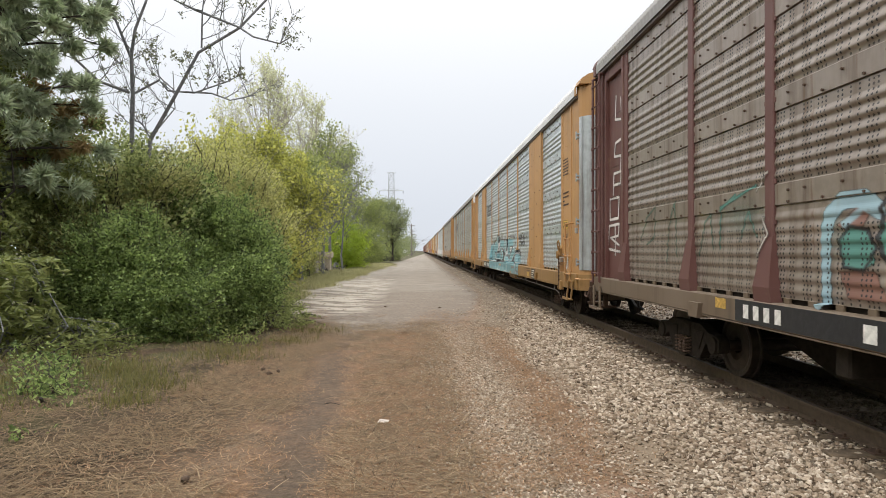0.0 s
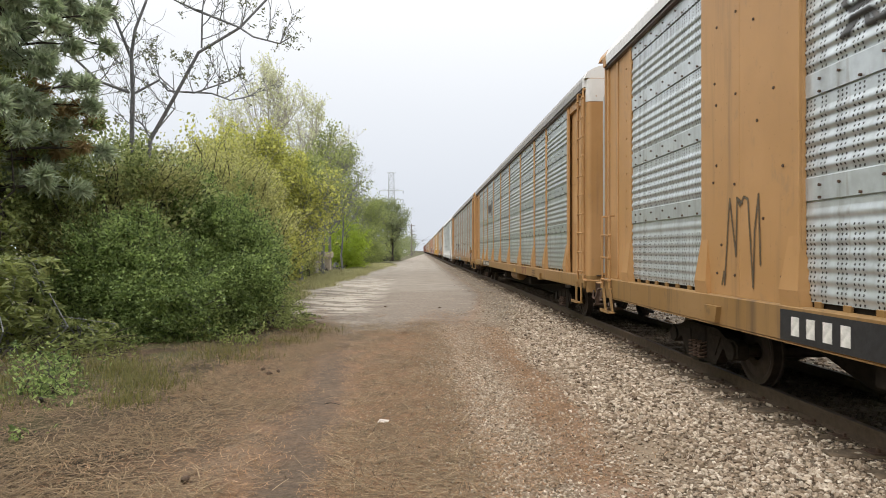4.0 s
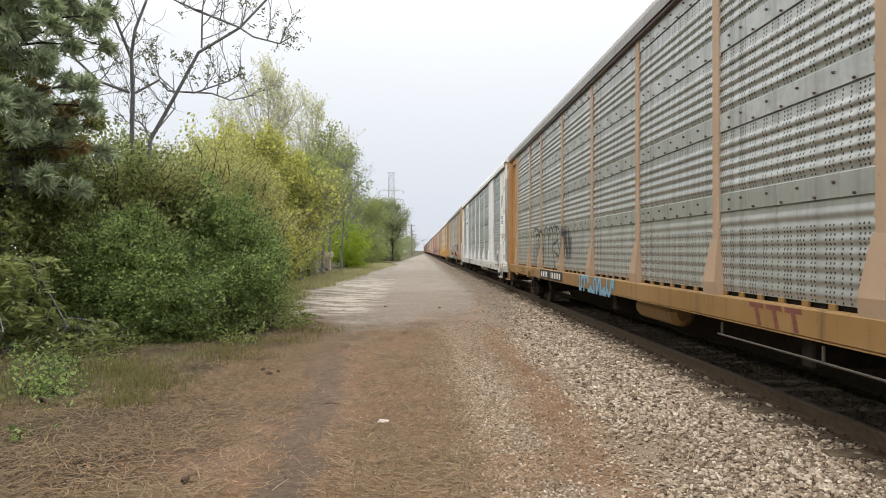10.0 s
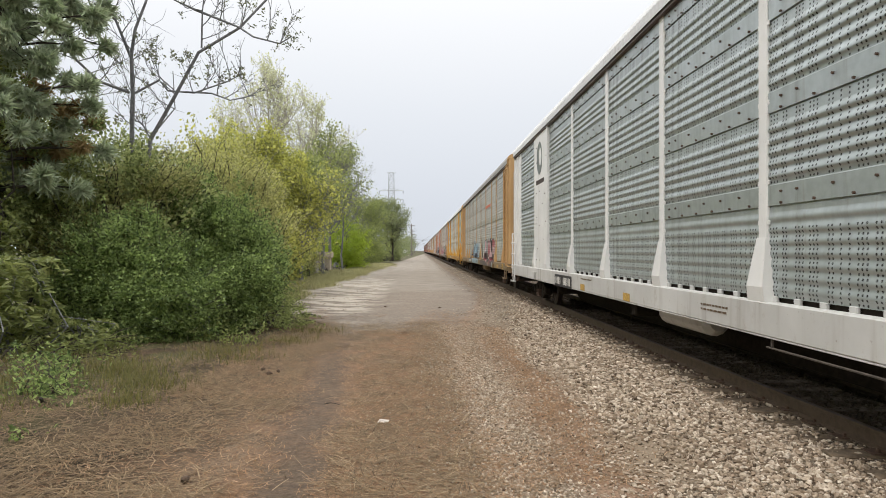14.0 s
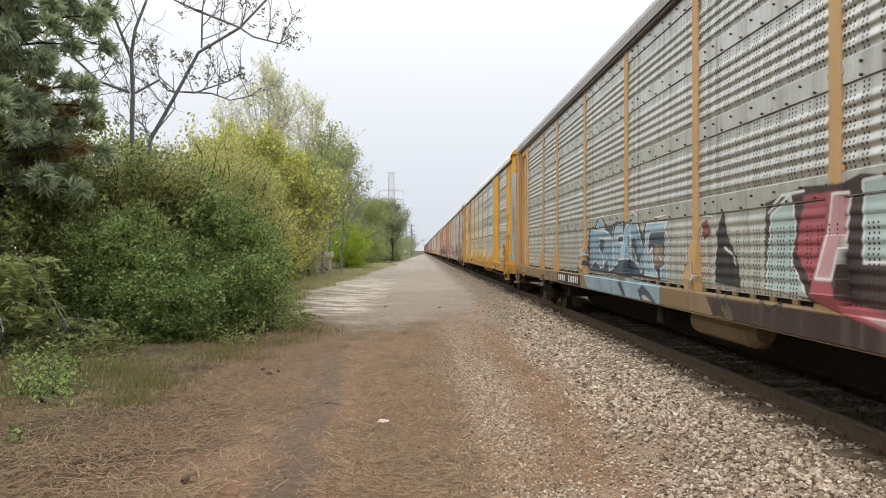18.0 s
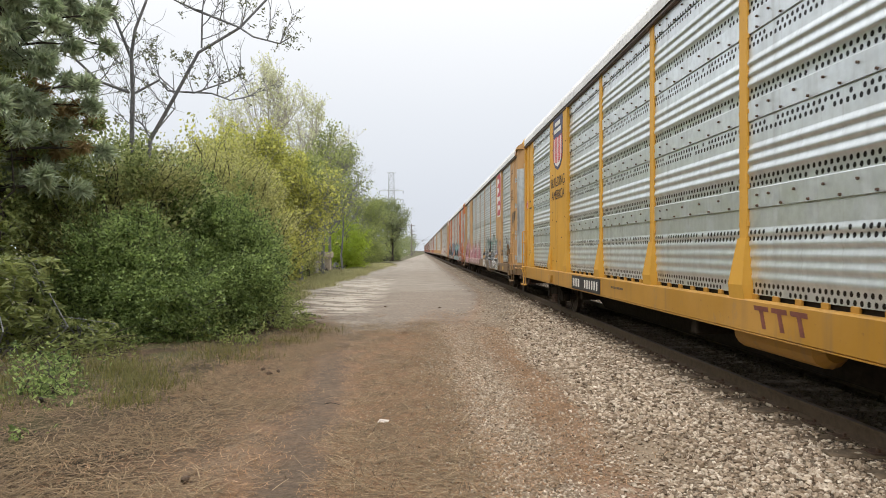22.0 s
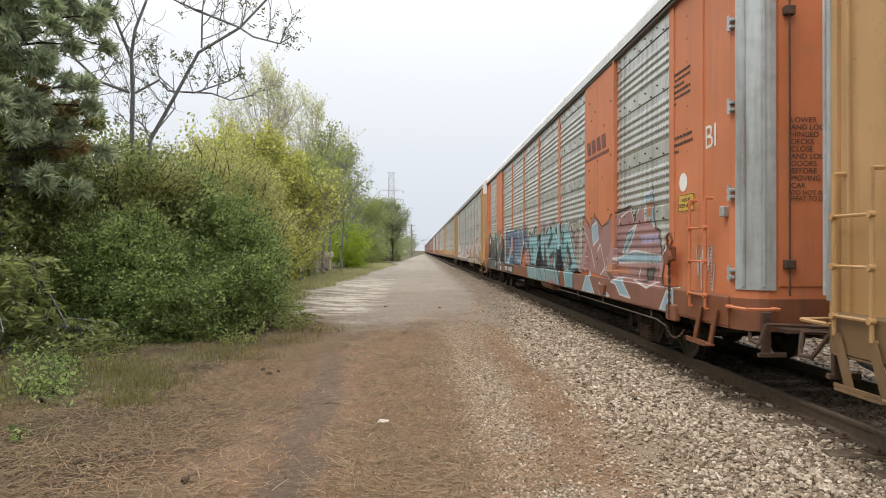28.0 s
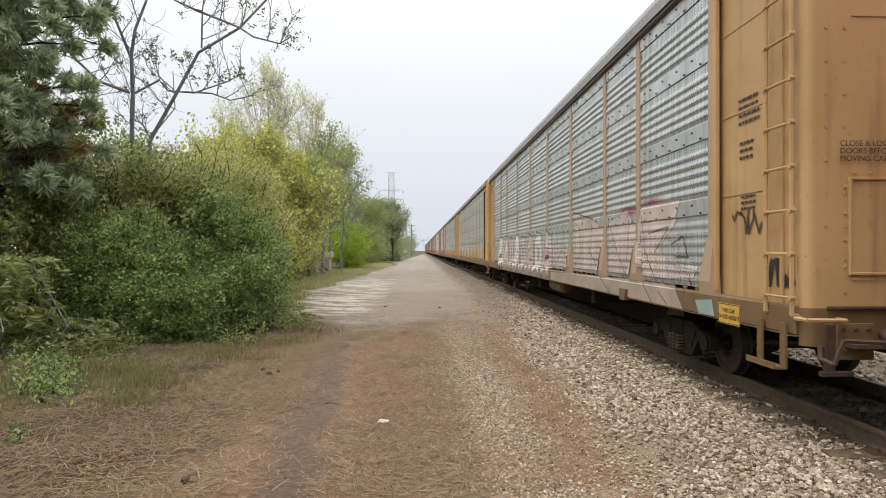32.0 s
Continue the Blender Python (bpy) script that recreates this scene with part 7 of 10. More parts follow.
m.fill(LILAC_D, [(-7.58, 1.61), (-7.66, 1.63), (-7.66, 1.51), (-7.58, 1.52)])
m.fill(LILAC_D, [(-7.79, 1.67), (-7.86, 1.68), (-7.84, 1.5), (-7.8, 1.51)])
m.fill(LILAC_D, [(-7.82, 1.84), (-7.93, 1.85), (-7.95, 1.78), (-7.86, 1.76)])
m.fill(LILAC_D, [(-7.34, 1.42), (-7.54, 1.48), (-7.52, 1.41), (-7.37, 1.35)])
m.mist(LILAC, -8.77, 1.19, 0.3, 0.35, 0.4)
m.line(INK, 0.022, [(-8.05, 1.34), (-8.1, 1.45), (-7.98, 1.38)])
m.line(INK, 0.02, [(-8.11, 1.72), (-8.15, 1.77), (-8.24, 1.67), (-8.16, 1.56)])
m.line(INK, 0.03, [(-8.8, 1.7), (-8.75, 1.44), (-8.71, 1.14)])
m.done("grey and teal wild sprayed letters outlined in white")
m = Mural(CAR[7], "b", -9.04, -11.31, 1.040, 2.30)
m.line(CHAR, 0.028, [(-9.23, 1.34), (-9.13, 1.7), (-9.26, 2.05), (-9.31, 2.13), (-9.45, 1.89), (-9.63, 1.66), (-9.98, 1.39)])
m.line(CHAR, 0.028, [(-9.32, 1.79), (-9.36, 1.54), (-9.45, 1.27)])
m.line(CHAR, 0.028, [(-9.12, 1.51), (-9.42, 1.58)])
m.line(CHAR, 0.028, [(-9.76, 2.16), (-9.84, 1.88), (-9.94, 1.62), (-10.02, 1.38)])
m.line(CHAR, 0.028, [(-10.01, 2.09), (-10.08, 1.94), (-10.06, 1.73), (-10.08, 1.56), (-10.18, 1.39)])
m.line(CHAR, 0.028, [(-10.0, 2.09), (-10.24, 2.02), (-10.5, 2.06), (-10.48, 1.83), (-10.58, 1.63), (-10.65, 1.46)])
m.line(CHAR, 0.028, [(-10.08, 1.77), (-10.27, 1.85), (-10.46, 1.79), (-10.48, 1.63), (-10.32, 1.49), (-10.13, 1.52), (-10.06, 1.66)])
m.line(CHAR, 0.028, [(-10.18, 1.49), (-10.31, 1.61), (-10.43, 1.53)])
m.line(CHAR, 0.03, [(-10.09, 2.17), (-10.24, 2.22), (-10.51, 2.21), (-10.67, 2.15), (-10.58, 2.09), (-10.3, 2.09), (-10.11, 2.15)])
m.line(CHAR, 0.028, [(-10.61, 1.86), (-10.66, 2.05), (-10.8, 2.08), (-10.97, 2.03), (-11.03, 1.87), (-10.97, 1.73), (-10.84, 1.63), (-10.77, 1.73)])
m.line(CHAR, 0.028, [(-10.73, 2.01), (-10.79, 1.76), (-10.81, 1.54), (-10.95, 1.41)])
m.line(CHAR, 0.028, [(-10.84, 1.97), (-10.89, 1.73)])
m.line(CHAR, 0.028, [(-11.03, 1.93), (-11.08, 1.64), (-11.18, 1.5)])
m.line(CHAR, 0.028, [(-11.06, 1.99), (-11.23, 1.77)])
m.line(CHAR, 0.028, [(-10.24, 1.22), (-10.31, 1.39), (-10.39, 1.23), (-10.45, 1.1)])
m.line(CHAR, 0.028, [(-10.48, 1.37), (-10.52, 1.11)])
m.line(CHAR, 0.028, [(-10.56, 1.41), (-10.75, 1.38), (-11.1, 1.23)])
m.done("loose black sprayed tag of tall letters")
m = Mural(CAR[7], "b", -7.50, -8.87, 1.100, 2.37)
m.mist(LILAC, -8.83, 1.44, 0.4, 0.5, 0.5)
m.mist(LILAC, -8.61, 2.04, 0.5, 0.2, 0.4)
m.line(INK, 0.04, [(-8.79, 1.73), (-8.74, 1.44), (-8.66, 1.16)])
m.line(INK, 0.022, [(-7.58, 2.29), (-7.61, 2.09), (-7.7, 2.24), (-7.77, 2.03), (-7.88, 2.19), (-7.9, 2.07)])
m.line(INK, 0.022, [(-7.96, 1.99), (-8.05, 1.88), (-8.11, 2.02)])
m.fill(INK, [(-8.07, 1.78), (-8.13, 1.8), (-8.11, 1.65)])
m.fill(INK, [(-7.99, 1.6), (-8.06, 1.62), (-8.05, 1.51)])
m.fill(INK, [(-7.94, 1.47), (-7.99, 1.49), (-7.98, 1.39)])
m.done("lilac sprayed cloud and dark drips on a side plate")
m = Mural(CAR[7], "b", 12.73, 8.90, 0.825, 2.91)
m.fill(POWDER, [(12.6, 2.11), (11.94, 2.2), (11.8, 1.83), (12.11, 1.62), (12.16, 1.12), (12.65, 1.23)])
m.fill(POWDER, [(12.23, 0.98), (11.76, 1.02), (11.4, 0.82), (12.13, 0.82)])
m.mist(CHAR, 11.26, 2.49, 0.5, 0.3, 0.6)
m.mist(CHAR, 9.54, 2.66, 0.45, 0.25, 0.5)
m.fill(PINKISH, [(12.13, 1.83), (11.8, 2.28), (11.11, 2.31), (10.89, 2.33), (10.56, 2.61), (10.2, 2.56), (9.98, 2.24), (9.54, 2.41), (9.24, 2.54), (8.99, 2.43), (8.99, 0.73), (9.37, 0.83), (11.5, 0.8), (12.13, 1.08)])
m.fill(WINE, [(11.83, 2.13), (11.76, 2.27), (11.11, 2.36), (10.88, 2.3), (11.14, 2.15), (11.58, 2.15)], PINK_L)
m.fill(WINE, [(10.75, 2.28), (10.56, 2.59), (10.31, 2.59), (10.0, 2.35), (9.94, 2.21), (10.09, 2.22), (10.25, 2.51), (10.49, 2.5), (10.69, 2.24)], PINK_L)
m.fill(WINE, [(11.03, 1.81), (10.69, 1.88), (10.01, 1.93), (10.25, 1.7), (10.56, 1.7), (10.98, 1.54)], PINK_L)
m.fill(WINE, [(10.75, 1.29), (10.31, 1.46), (10.19, 1.3), (10.5, 1.26)], PINK_L)
m.fill(WINE, [(9.83, 1.76), (9.45, 1.93), (9.19, 1.84), (9.19, 1.65), (9.41, 1.7), (9.54, 1.49)], PINK_L)
m.fill(WINE, [(9.37, 1.67), (9.16, 1.64), (8.99, 1.43), (8.99, 1.11), (9.24, 1.13), (9.08, 1.26), (9.16, 1.47)], PINK_L)
m.fill(WINE, [(11.5, 1.01), (11.26, 1.07), (10.91, 0.8), (11.18, 0.78)], PINK_L)
m.fill(WINE, [(10.26, 1.14), (9.98, 1.12), (9.68, 0.84), (9.49, 0.79), (9.73, 0.77), (10.03, 0.98)], PINK_L)
m.fill(WINE, [(9.95, 2.22), (9.54, 2.4), (9.24, 2.55), (9.22, 2.51), (9.54, 2.36)], PINK_L)
m.fill(MINT, [(10.43, 1.42), (10.26, 1.47), (10.26, 1.26), (10.39, 1.29)])
m.fill(MINT, [(9.32, 1.5), (9.22, 1.48), (9.18, 1.28), (9.28, 1.3)])
m.fill(PALE, [(10.28, 2.4), (10.17, 2.4), (10.09, 2.25), (10.11, 2.09), (10.17, 2.13)])
m.fill(PALE, [(10.44, 2.5), (10.37, 2.49), (10.33, 2.41), (10.41, 2.41)])
m.fill(PALE, [(9.34, 2.36), (9.2, 2.32), (9.15, 2.24), (9.3, 2.3)])
m.fill(PALE, [(9.68, 1.64), (9.61, 1.66), (9.53, 1.34), (9.61, 1.36)])
m.fill(PALE, [(10.56, 1.12), (10.26, 1.07), (10.26, 1.02), (10.5, 1.03)])
m.fill(PALE, [(11.18, 1.7), (11.07, 1.72), (11.11, 1.58)])
m.fill(PINK_L, [(12.05, 1.36), (11.85, 1.62), (11.76, 1.41), (11.85, 1.19)])
m.line(WINE, 0.05, [(12.13, 1.07), (12.16, 1.39), (11.85, 1.85)])
m.line(WINE, 0.03, [(11.76, 2.16), (11.85, 1.92), (11.8, 1.37)])
m.line(SHADOWPINK, 0.06, [(9.12, 2.42), (8.99, 2.11)])
m.line(WINE, 0.08, [(9.22, 2.51), (9.08, 2.63), (8.99, 2.67)])
m.fill(SKYSTEEL, [(9.22, 2.83), (8.98, 2.78), (8.99, 2.43), (9.22, 2.46)])
m.done("broad pink sprayed letters with dark red shadows")
m = Mural(CAR[8], "b", 0.71, -4.76, 0.825, 2.58)
m.fill(TEALSILL, [(0.26, 1.18), (-3.11, 1.19), (-4.68, 1.19), (-4.67, 0.78), (-3.46, 0.79), (0.11, 0.8)])
m.mist(SHADOWPINK, -2.08, 2.4, 0.7, 0.3, 0.5)
m.mist(SHADOWPINK, -3.47, 2.54, 0.5, 0.3, 0.5)
m.fill(INK, [(0.63, 2.04), (0.25, 2.34), (-0.19, 2.22), (-0.55, 2.42), (-0.85, 2.48), (-1.23, 2.11), (-1.53, 2.19), (-2.08, 2.34), (-2.37, 2.4), (-2.5, 2.23), (-3.04, 2.46), (-3.21, 2.33), (-3.55, 2.5), (-3.84, 2.24), (-3.99, 2.41), (-4.34, 2.45), (-4.45, 2.4), (-4.45, 2.15), (-4.68, 1.73), (-4.68, 1.27), (-4.03, 1.23), (-1.53, 1.16), (0.26, 1.21)])
m.fill(TURQ, [(0.48, 2.02), (0.18, 2.23), (-0.16, 2.05), (-0.52, 2.34), (-0.62, 1.95), (-0.81, 2.4), (-1.07, 2.16), (-1.12, 1.7), (-1.25, 1.56), (-1.51, 2.0), (-1.53, 1.26), (-1.07, 1.28), (-0.96, 1.6), (-0.73, 1.55), (-0.61, 1.3), (0.11, 1.27), (0.26, 1.6)])
m.fill(INK, [(0.0, 1.73), (-0.29, 1.88), (-0.36, 1.64), (-0.16, 1.57)])
m.fill(TURQ, [(-1.63, 2.17), (-2.06, 2.29), (-2.1, 1.95), (-2.25, 2.14), (-2.41, 2.32), (-2.53, 2.08), (-3.04, 2.39), (-3.17, 2.18), (-2.84, 1.99), (-2.63, 1.85), (-2.77, 1.73), (-3.23, 2.01), (-3.36, 2.04), (-3.48, 1.7), (-3.01, 1.59), (-2.88, 1.51), (-3.11, 1.27), (-2.7, 1.24), (-2.37, 1.81), (-2.18, 1.98), (-2.13, 1.37), (-1.82, 1.53), (-1.63, 1.91)])
m.fill(INK, [(-2.63, 1.89), (-3.17, 2.09), (-3.3, 2.04), (-2.84, 1.73)])
m.fill(INK, [(-2.91, 1.51), (-3.11, 1.62), (-3.59, 1.7), (-3.85, 1.35), (-3.47, 1.43), (-3.23, 1.28)])
m.fill(SHADOWPINK, [(-2.98, 1.44), (-3.41, 1.53), (-3.47, 1.43), (-3.23, 1.24), (-3.11, 1.31)])
m.fill(TURQ, [(-3.26, 2.28), (-3.55, 2.44), (-3.79, 2.14), (-3.99, 1.91), (-3.94, 1.79), (-3.71, 1.47), (-3.48, 1.76), (-3.36, 2.07)])
m.fill(TURQ_L, [(-3.99, 2.37), (-4.34, 2.41), (-4.36, 1.73), (-4.21, 1.76), (-4.12, 2.0), (-3.99, 2.19)])
m.fill(TURQ, [(-3.68, 1.7), (-3.94, 1.76), (-4.13, 1.61), (-4.35, 1.24), (-4.03, 1.21), (-3.94, 1.33), (-3.79, 1.41)])
m.fill(TURQ_D, [(-4.4, 2.12), (-4.43, 2.15), (-4.51, 1.97), (-4.68, 1.7), (-4.68, 1.32), (-4.54, 1.48), (-4.41, 1.64)])
m.line(WHT, 0.02, [(0.52, 1.98), (0.2, 2.26), (-0.16, 2.07), (-0.55, 2.37), (-0.62, 1.97), (-0.81, 2.43), (-1.09, 2.17)])
m.line(WHT, 0.02, [(-1.61, 2.14), (-2.08, 2.31), (-2.11, 1.97), (-2.41, 2.35), (-2.54, 2.1), (-3.04, 2.42)])
m.line(WHT, 0.02, [(-3.26, 2.27), (-3.55, 2.46), (-3.8, 2.15), (-3.99, 1.92)])
m.line(WHT, 0.025, [(-3.99, 2.19), (-3.97, 2.36), (-4.34, 2.42)])
m.line(WHT, 0.02, [(-2.37, 1.81), (-2.7, 1.25), (-2.84, 0.82)])
m.line(INK, 0.05, [(-1.17, 1.2), (-1.33, 0.98), (-1.53, 0.8)])
m.line(INK, 0.06, [(-1.95, 1.2), (-2.2, 1.02), (-2.44, 0.81)])
m.line(INK, 0.06, [(-2.7, 1.21), (-2.88, 1.01), (-3.01, 0.82)])
m.line(INK, 0.05, [(-4.04, 1.21), (-4.19, 1.02), (-4.29, 0.83)])
m.line(INK, 0.09, [(-4.31, 1.41), (-4.44, 1.17), (-4.67, 0.92)])
m.line(WHT, 0.02, [(-1.43, 0.84), (-1.23, 1.07), (-1.1, 1.19)])
m.fill(ORANGE_S, [(-3.1, 0.92), (-3.46, 0.9), (-3.46, 0.82), (-3.14, 0.82)])
m.fill(ROSE_D, [(-3.46, 0.89), (-3.79, 0.94), (-4.26, 0.82), (-3.58, 0.8)])
m.done("turquoise sprayed letters with thick black shadows")
m = Mural(CAR[8], "b", -4.49, -6.27, 0.825, 2.53)
m.fill(INK, [(-4.57, 2.1), (-4.69, 2.31), (-5.02, 2.45), (-5.3, 2.22), (-6.13, 1.29), (-6.19, 1.21), (-5.09, 1.24), (-4.61, 1.6)])
m.fill(TURQ, [(-4.69, 2.27), (-5.02, 2.42), (-5.24, 2.2), (-6.06, 1.29), (-5.6, 1.26), (-5.09, 1.27), (-4.69, 1.62)])
m.fill(INK, [(-5.01, 1.81), (-5.09, 1.96), (-5.43, 1.63), (-5.61, 1.39), (-5.41, 1.27), (-5.09, 1.36)])
m.fill(SHADOWPINK, [(-5.03, 1.63), (-5.16, 1.66), (-5.35, 1.42), (-5.22, 1.34)])
m.fill(TURQ_D, [(-6.08, 1.2), (-5.09, 1.24), (-5.35, 0.8), (-6.08, 0.79)])
m.line(WHT, 0.025, [(-4.69, 2.25), (-5.02, 2.41), (-5.26, 2.19), (-6.07, 1.28)])
m.line(WHT, 0.02, [(-5.09, 1.26), (-5.3, 1.03), (-5.29, 0.79)])
m.mist(SHADOWPINK, -6.09, 1.92, 0.5, 0.5, 0.55)
m.line(INK, 0.02, [(-5.32, 2.38), (-6.09, 2.39), (-6.11, 2.33)])
m.line(INK, 0.025, [(-5.57, 2.3), (-5.6, 2.01), (-5.71, 2.04)])
m.line(INK, 0.025, [(-5.74, 1.94), (-5.71, 2.12), (-5.85, 2.13), (-5.78, 2.03), (-5.91, 1.9)])
m.line(INK, 0.025, [(-5.94, 1.73), (-5.96, 1.9), (-6.06, 2.02), (-5.98, 1.83), (-6.09, 1.77)])
m.done("turquoise pointed sprayed letter")
m = Mural(CAR[8], "b", 6.15, -0.01, 0.825, 2.66)
m.mist(SHADOWPINK, 1.18, 2.4, 0.6, 0.3, 0.45)
m.mist(SKYSTEEL, 6.14, 1.69, 0.5, 0.5, 0.6)
m.fill(NAVY, [(6.07, 2.5), (5.74, 2.57), (4.59, 2.58), (3.61, 2.54), (2.69, 2.52), (1.69, 2.51), (1.32, 2.51), (1.25, 1.14), (1.62, 1.15), (2.6, 1.22), (4.56, 1.15), (6.07, 1.16)])
m.fill(BLUE_S, [(5.87, 2.49), (4.73, 2.5), (4.69, 2.26), (5.25, 2.25), (5.25, 1.96), (4.66, 1.89), (4.62, 1.17), (5.87, 1.21), (5.87, 1.48), (5.14, 1.44), (5.17, 1.78), (5.87, 1.85)])
m.fill(SKY_D, [(5.83, 1.42), (4.66, 1.38), (4.62, 1.17), (5.87, 1.21)])
m.fill(BLUE_S, [(4.55, 2.51), (3.79, 2.49), (3.73, 2.25), (4.03, 2.25), (4.03, 1.21), (4.39, 1.21), (4.42, 2.25), (4.55, 2.26)])
m.fill(SHADOWPINK, [(4.38, 2.24), (4.09, 2.24), (4.06, 1.58), (4.39, 1.55)])
m.fill(SKY_D, [(4.52, 1.56), (4.06, 1.53), (4.13, 1.19), (4.56, 1.2)])
m.fill(BLUE_S, [(3.64, 2.46), (3.37, 2.46), (3.31, 1.26), (3.65, 1.27)])
m.fill(SKY_D, [(3.65, 1.58), (3.31, 1.57), (3.31, 1.26), (3.65, 1.27)])
m.fill(BLUE_S, [(3.23, 2.37), (3.01, 2.49), (2.69, 2.45), (2.58, 2.13), (2.56, 1.25), (3.06, 1.25), (3.08, 1.54), (3.21, 1.56)])
m.fill(NAVY, [(3.03, 2.15), (2.86, 2.17), (2.83, 1.74), (3.0, 1.72)])
m.fill(SHADOWPINK, [(3.22, 1.56), (3.09, 1.55), (3.11, 1.23), (3.22, 1.24)])
m.fill(SKY_D, [(3.02, 1.49), (2.56, 1.45), (2.56, 1.25), (3.02, 1.25)])
m.fill(BLUE_S, [(2.55, 2.45), (2.33, 2.45), (2.32, 1.25), (2.51, 1.26)])
m.fill(BLUE_S, [(2.25, 2.46), (1.92, 2.49), (1.7, 2.38), (1.63, 2.04), (1.62, 1.26), (2.25, 1.26)])
m.fill(SKY_D, [(2.51, 1.45), (1.62, 1.44), (1.62, 1.26), (2.49, 1.26)])
m.fill(NAVY, [(2.29, 2.07), (2.03, 2.1), (1.93, 1.6), (2.09, 1.46), (2.29, 1.54)])
m.fill(SHADOWPINK, [(2.22, 2.03), (2.06, 2.05), (2.0, 1.6), (2.11, 1.5), (2.24, 1.58)])
m.fill(SKY_D, [(1.58, 2.4), (1.36, 2.46), (1.31, 1.61), (1.26, 1.17), (1.64, 1.18)])
m.line(WHT, 0.03, [(1.56, 2.36), (1.36, 2.46), (1.33, 1.94)])
m.line(INK, 0.03, [(4.6, 2.54), (4.56, 1.15)])
m.line(INK, 0.03, [(3.7, 2.49), (3.67, 1.23)])
m.line(INK, 0.03, [(3.27, 2.43), (3.26, 1.24)])
m.line(INK, 0.03, [(2.29, 2.47), (2.27, 2.07)])
m.line(INK, 0.035, [(1.61, 2.47), (1.58, 1.61), (1.65, 1.15)])
m.line(WHT, 0.04, [(5.65, 2.51), (4.8, 2.51), (4.71, 2.41)])
m.line(WHT, 0.04, [(4.38, 2.51), (3.82, 2.5), (3.74, 2.35)])
m.line(WHT, 0.035, [(3.59, 2.46), (3.37, 2.45), (3.34, 2.32)])
m.line(WHT, 0.04, [(3.08, 2.41), (2.83, 2.48), (2.67, 2.38), (2.6, 2.16)])
m.line(WHT, 0.035, [(2.51, 2.46), (2.33, 2.44), (2.33, 2.33)])
m.line(WHT, 0.04, [(2.12, 2.48), (1.89, 2.49), (1.72, 2.38), (1.65, 2.15)])
m.fill(INK, [(1.3, 2.38), (1.1, 2.53), (0.79, 2.52), (0.66, 2.38), (0.63, 1.76), (0.87, 1.66), (1.22, 1.7)])
m.fill(BLUE_S, [(1.23, 2.26), (1.06, 2.43), (0.84, 2.45), (0.72, 2.34), (0.72, 1.84), (0.88, 1.77), (1.18, 1.82)])
m.fill(NAVY, [(1.06, 2.09), (0.89, 2.12), (0.88, 1.97), (1.04, 1.93)])
m.line(WHT, 0.035, [(1.09, 2.4), (0.85, 2.45), (0.73, 2.33), (0.75, 2.1)])
m.fill(SKYSTEEL, [(1.2, 1.98), (0.74, 2.0), (0.74, 1.84), (0.88, 1.77), (1.18, 1.82)])
m.fill(SHADOWPINK, [(1.21, 1.67), (0.67, 1.77), (0.32, 1.48), (0.26, 1.24), (1.21, 1.24)])
m.line(INK, 0.025, [(0.81, 1.5), (0.75, 1.59), (0.68, 1.51), (0.81, 1.37), (0.63, 1.36)])
m.line(INK, 0.025, [(0.63, 1.47), (0.59, 1.32)])
m.line(INK, 0.025, [(0.56, 1.48), (0.53, 1.29)])
m.fill(INK, [(0.67, 1.91), (0.49, 1.94), (0.11, 1.52), (0.07, 1.27), (0.26, 1.22), (0.32, 1.48)])
m.line(INK, 0.06, [(0.24, 1.2), (0.22, 1.07), (0.09, 0.86)])
m.done("dark blue block letters with pale tops")
m = Mural(CAR[8], "b", 13.04, 6.47, 0.825, 2.69)
m.mist(POWDER, 8.67, 2.41, 0.35, 0.25, 0.7)
m.mist(POWDER, 7.79, 2.42, 0.35, 0.3, 0.7)
m.fill(COAL, [(12.9, 2.5), (11.86, 2.54), (11.07, 2.27), (10.33, 2.18), (10.0, 2.55), (9.24, 2.49), (8.9, 2.46), (8.67, 2.08), (8.39, 2.42), (7.97, 2.38), (7.82, 2.13), (7.44, 2.61), (7.04, 2.56), (6.92, 2.19), (6.73, 2.22), (6.55, 2.13), (6.56, 0.73), (7.77, 0.73), (9.9, 0.79), (12.72, 0.73)])
m.line(WHT, 0.025, [(12.77, 1.25), (12.96, 2.14), (12.7, 2.44), (11.91, 2.41), (11.79, 1.59), (11.35, 1.38)])
m.line(WHT, 0.02, [(11.82, 2.31), (11.18, 2.28), (10.87, 1.7), (10.74, 1.3)])
m.line(WHT, 0.02, [(10.87, 2.16), (10.33, 2.13), (10.11, 1.8), (9.94, 1.51)])
m.line(WHT, 0.022, [(10.27, 2.24), (10.09, 2.37), (9.9, 2.11), (9.8, 1.61), (9.49, 1.27)])
m.line(WHT, 0.03, [(9.95, 2.41), (9.46, 2.43), (9.33, 2.25), (9.15, 1.7), (9.03, 1.66)])
m.line(WHT, 0.03, [(9.33, 2.28), (9.15, 2.37), (8.97, 2.36), (8.7, 2.0)])
m.line(WHT, 0.03, [(8.7, 1.97), (8.37, 2.29), (8.03, 2.3), (7.82, 2.03)])
m.fill(WHT, [(7.82, 2.07), (7.44, 2.43), (7.06, 2.43), (7.04, 2.35), (7.34, 2.37), (7.52, 2.27), (7.54, 2.08), (7.75, 2.0)])
m.fill(WHT, [(8.67, 1.96), (8.35, 2.21), (8.32, 1.7), (8.13, 1.34), (7.97, 1.21), (7.87, 1.08), (8.13, 1.16), (8.25, 1.59), (8.39, 1.89), (8.6, 1.58)])
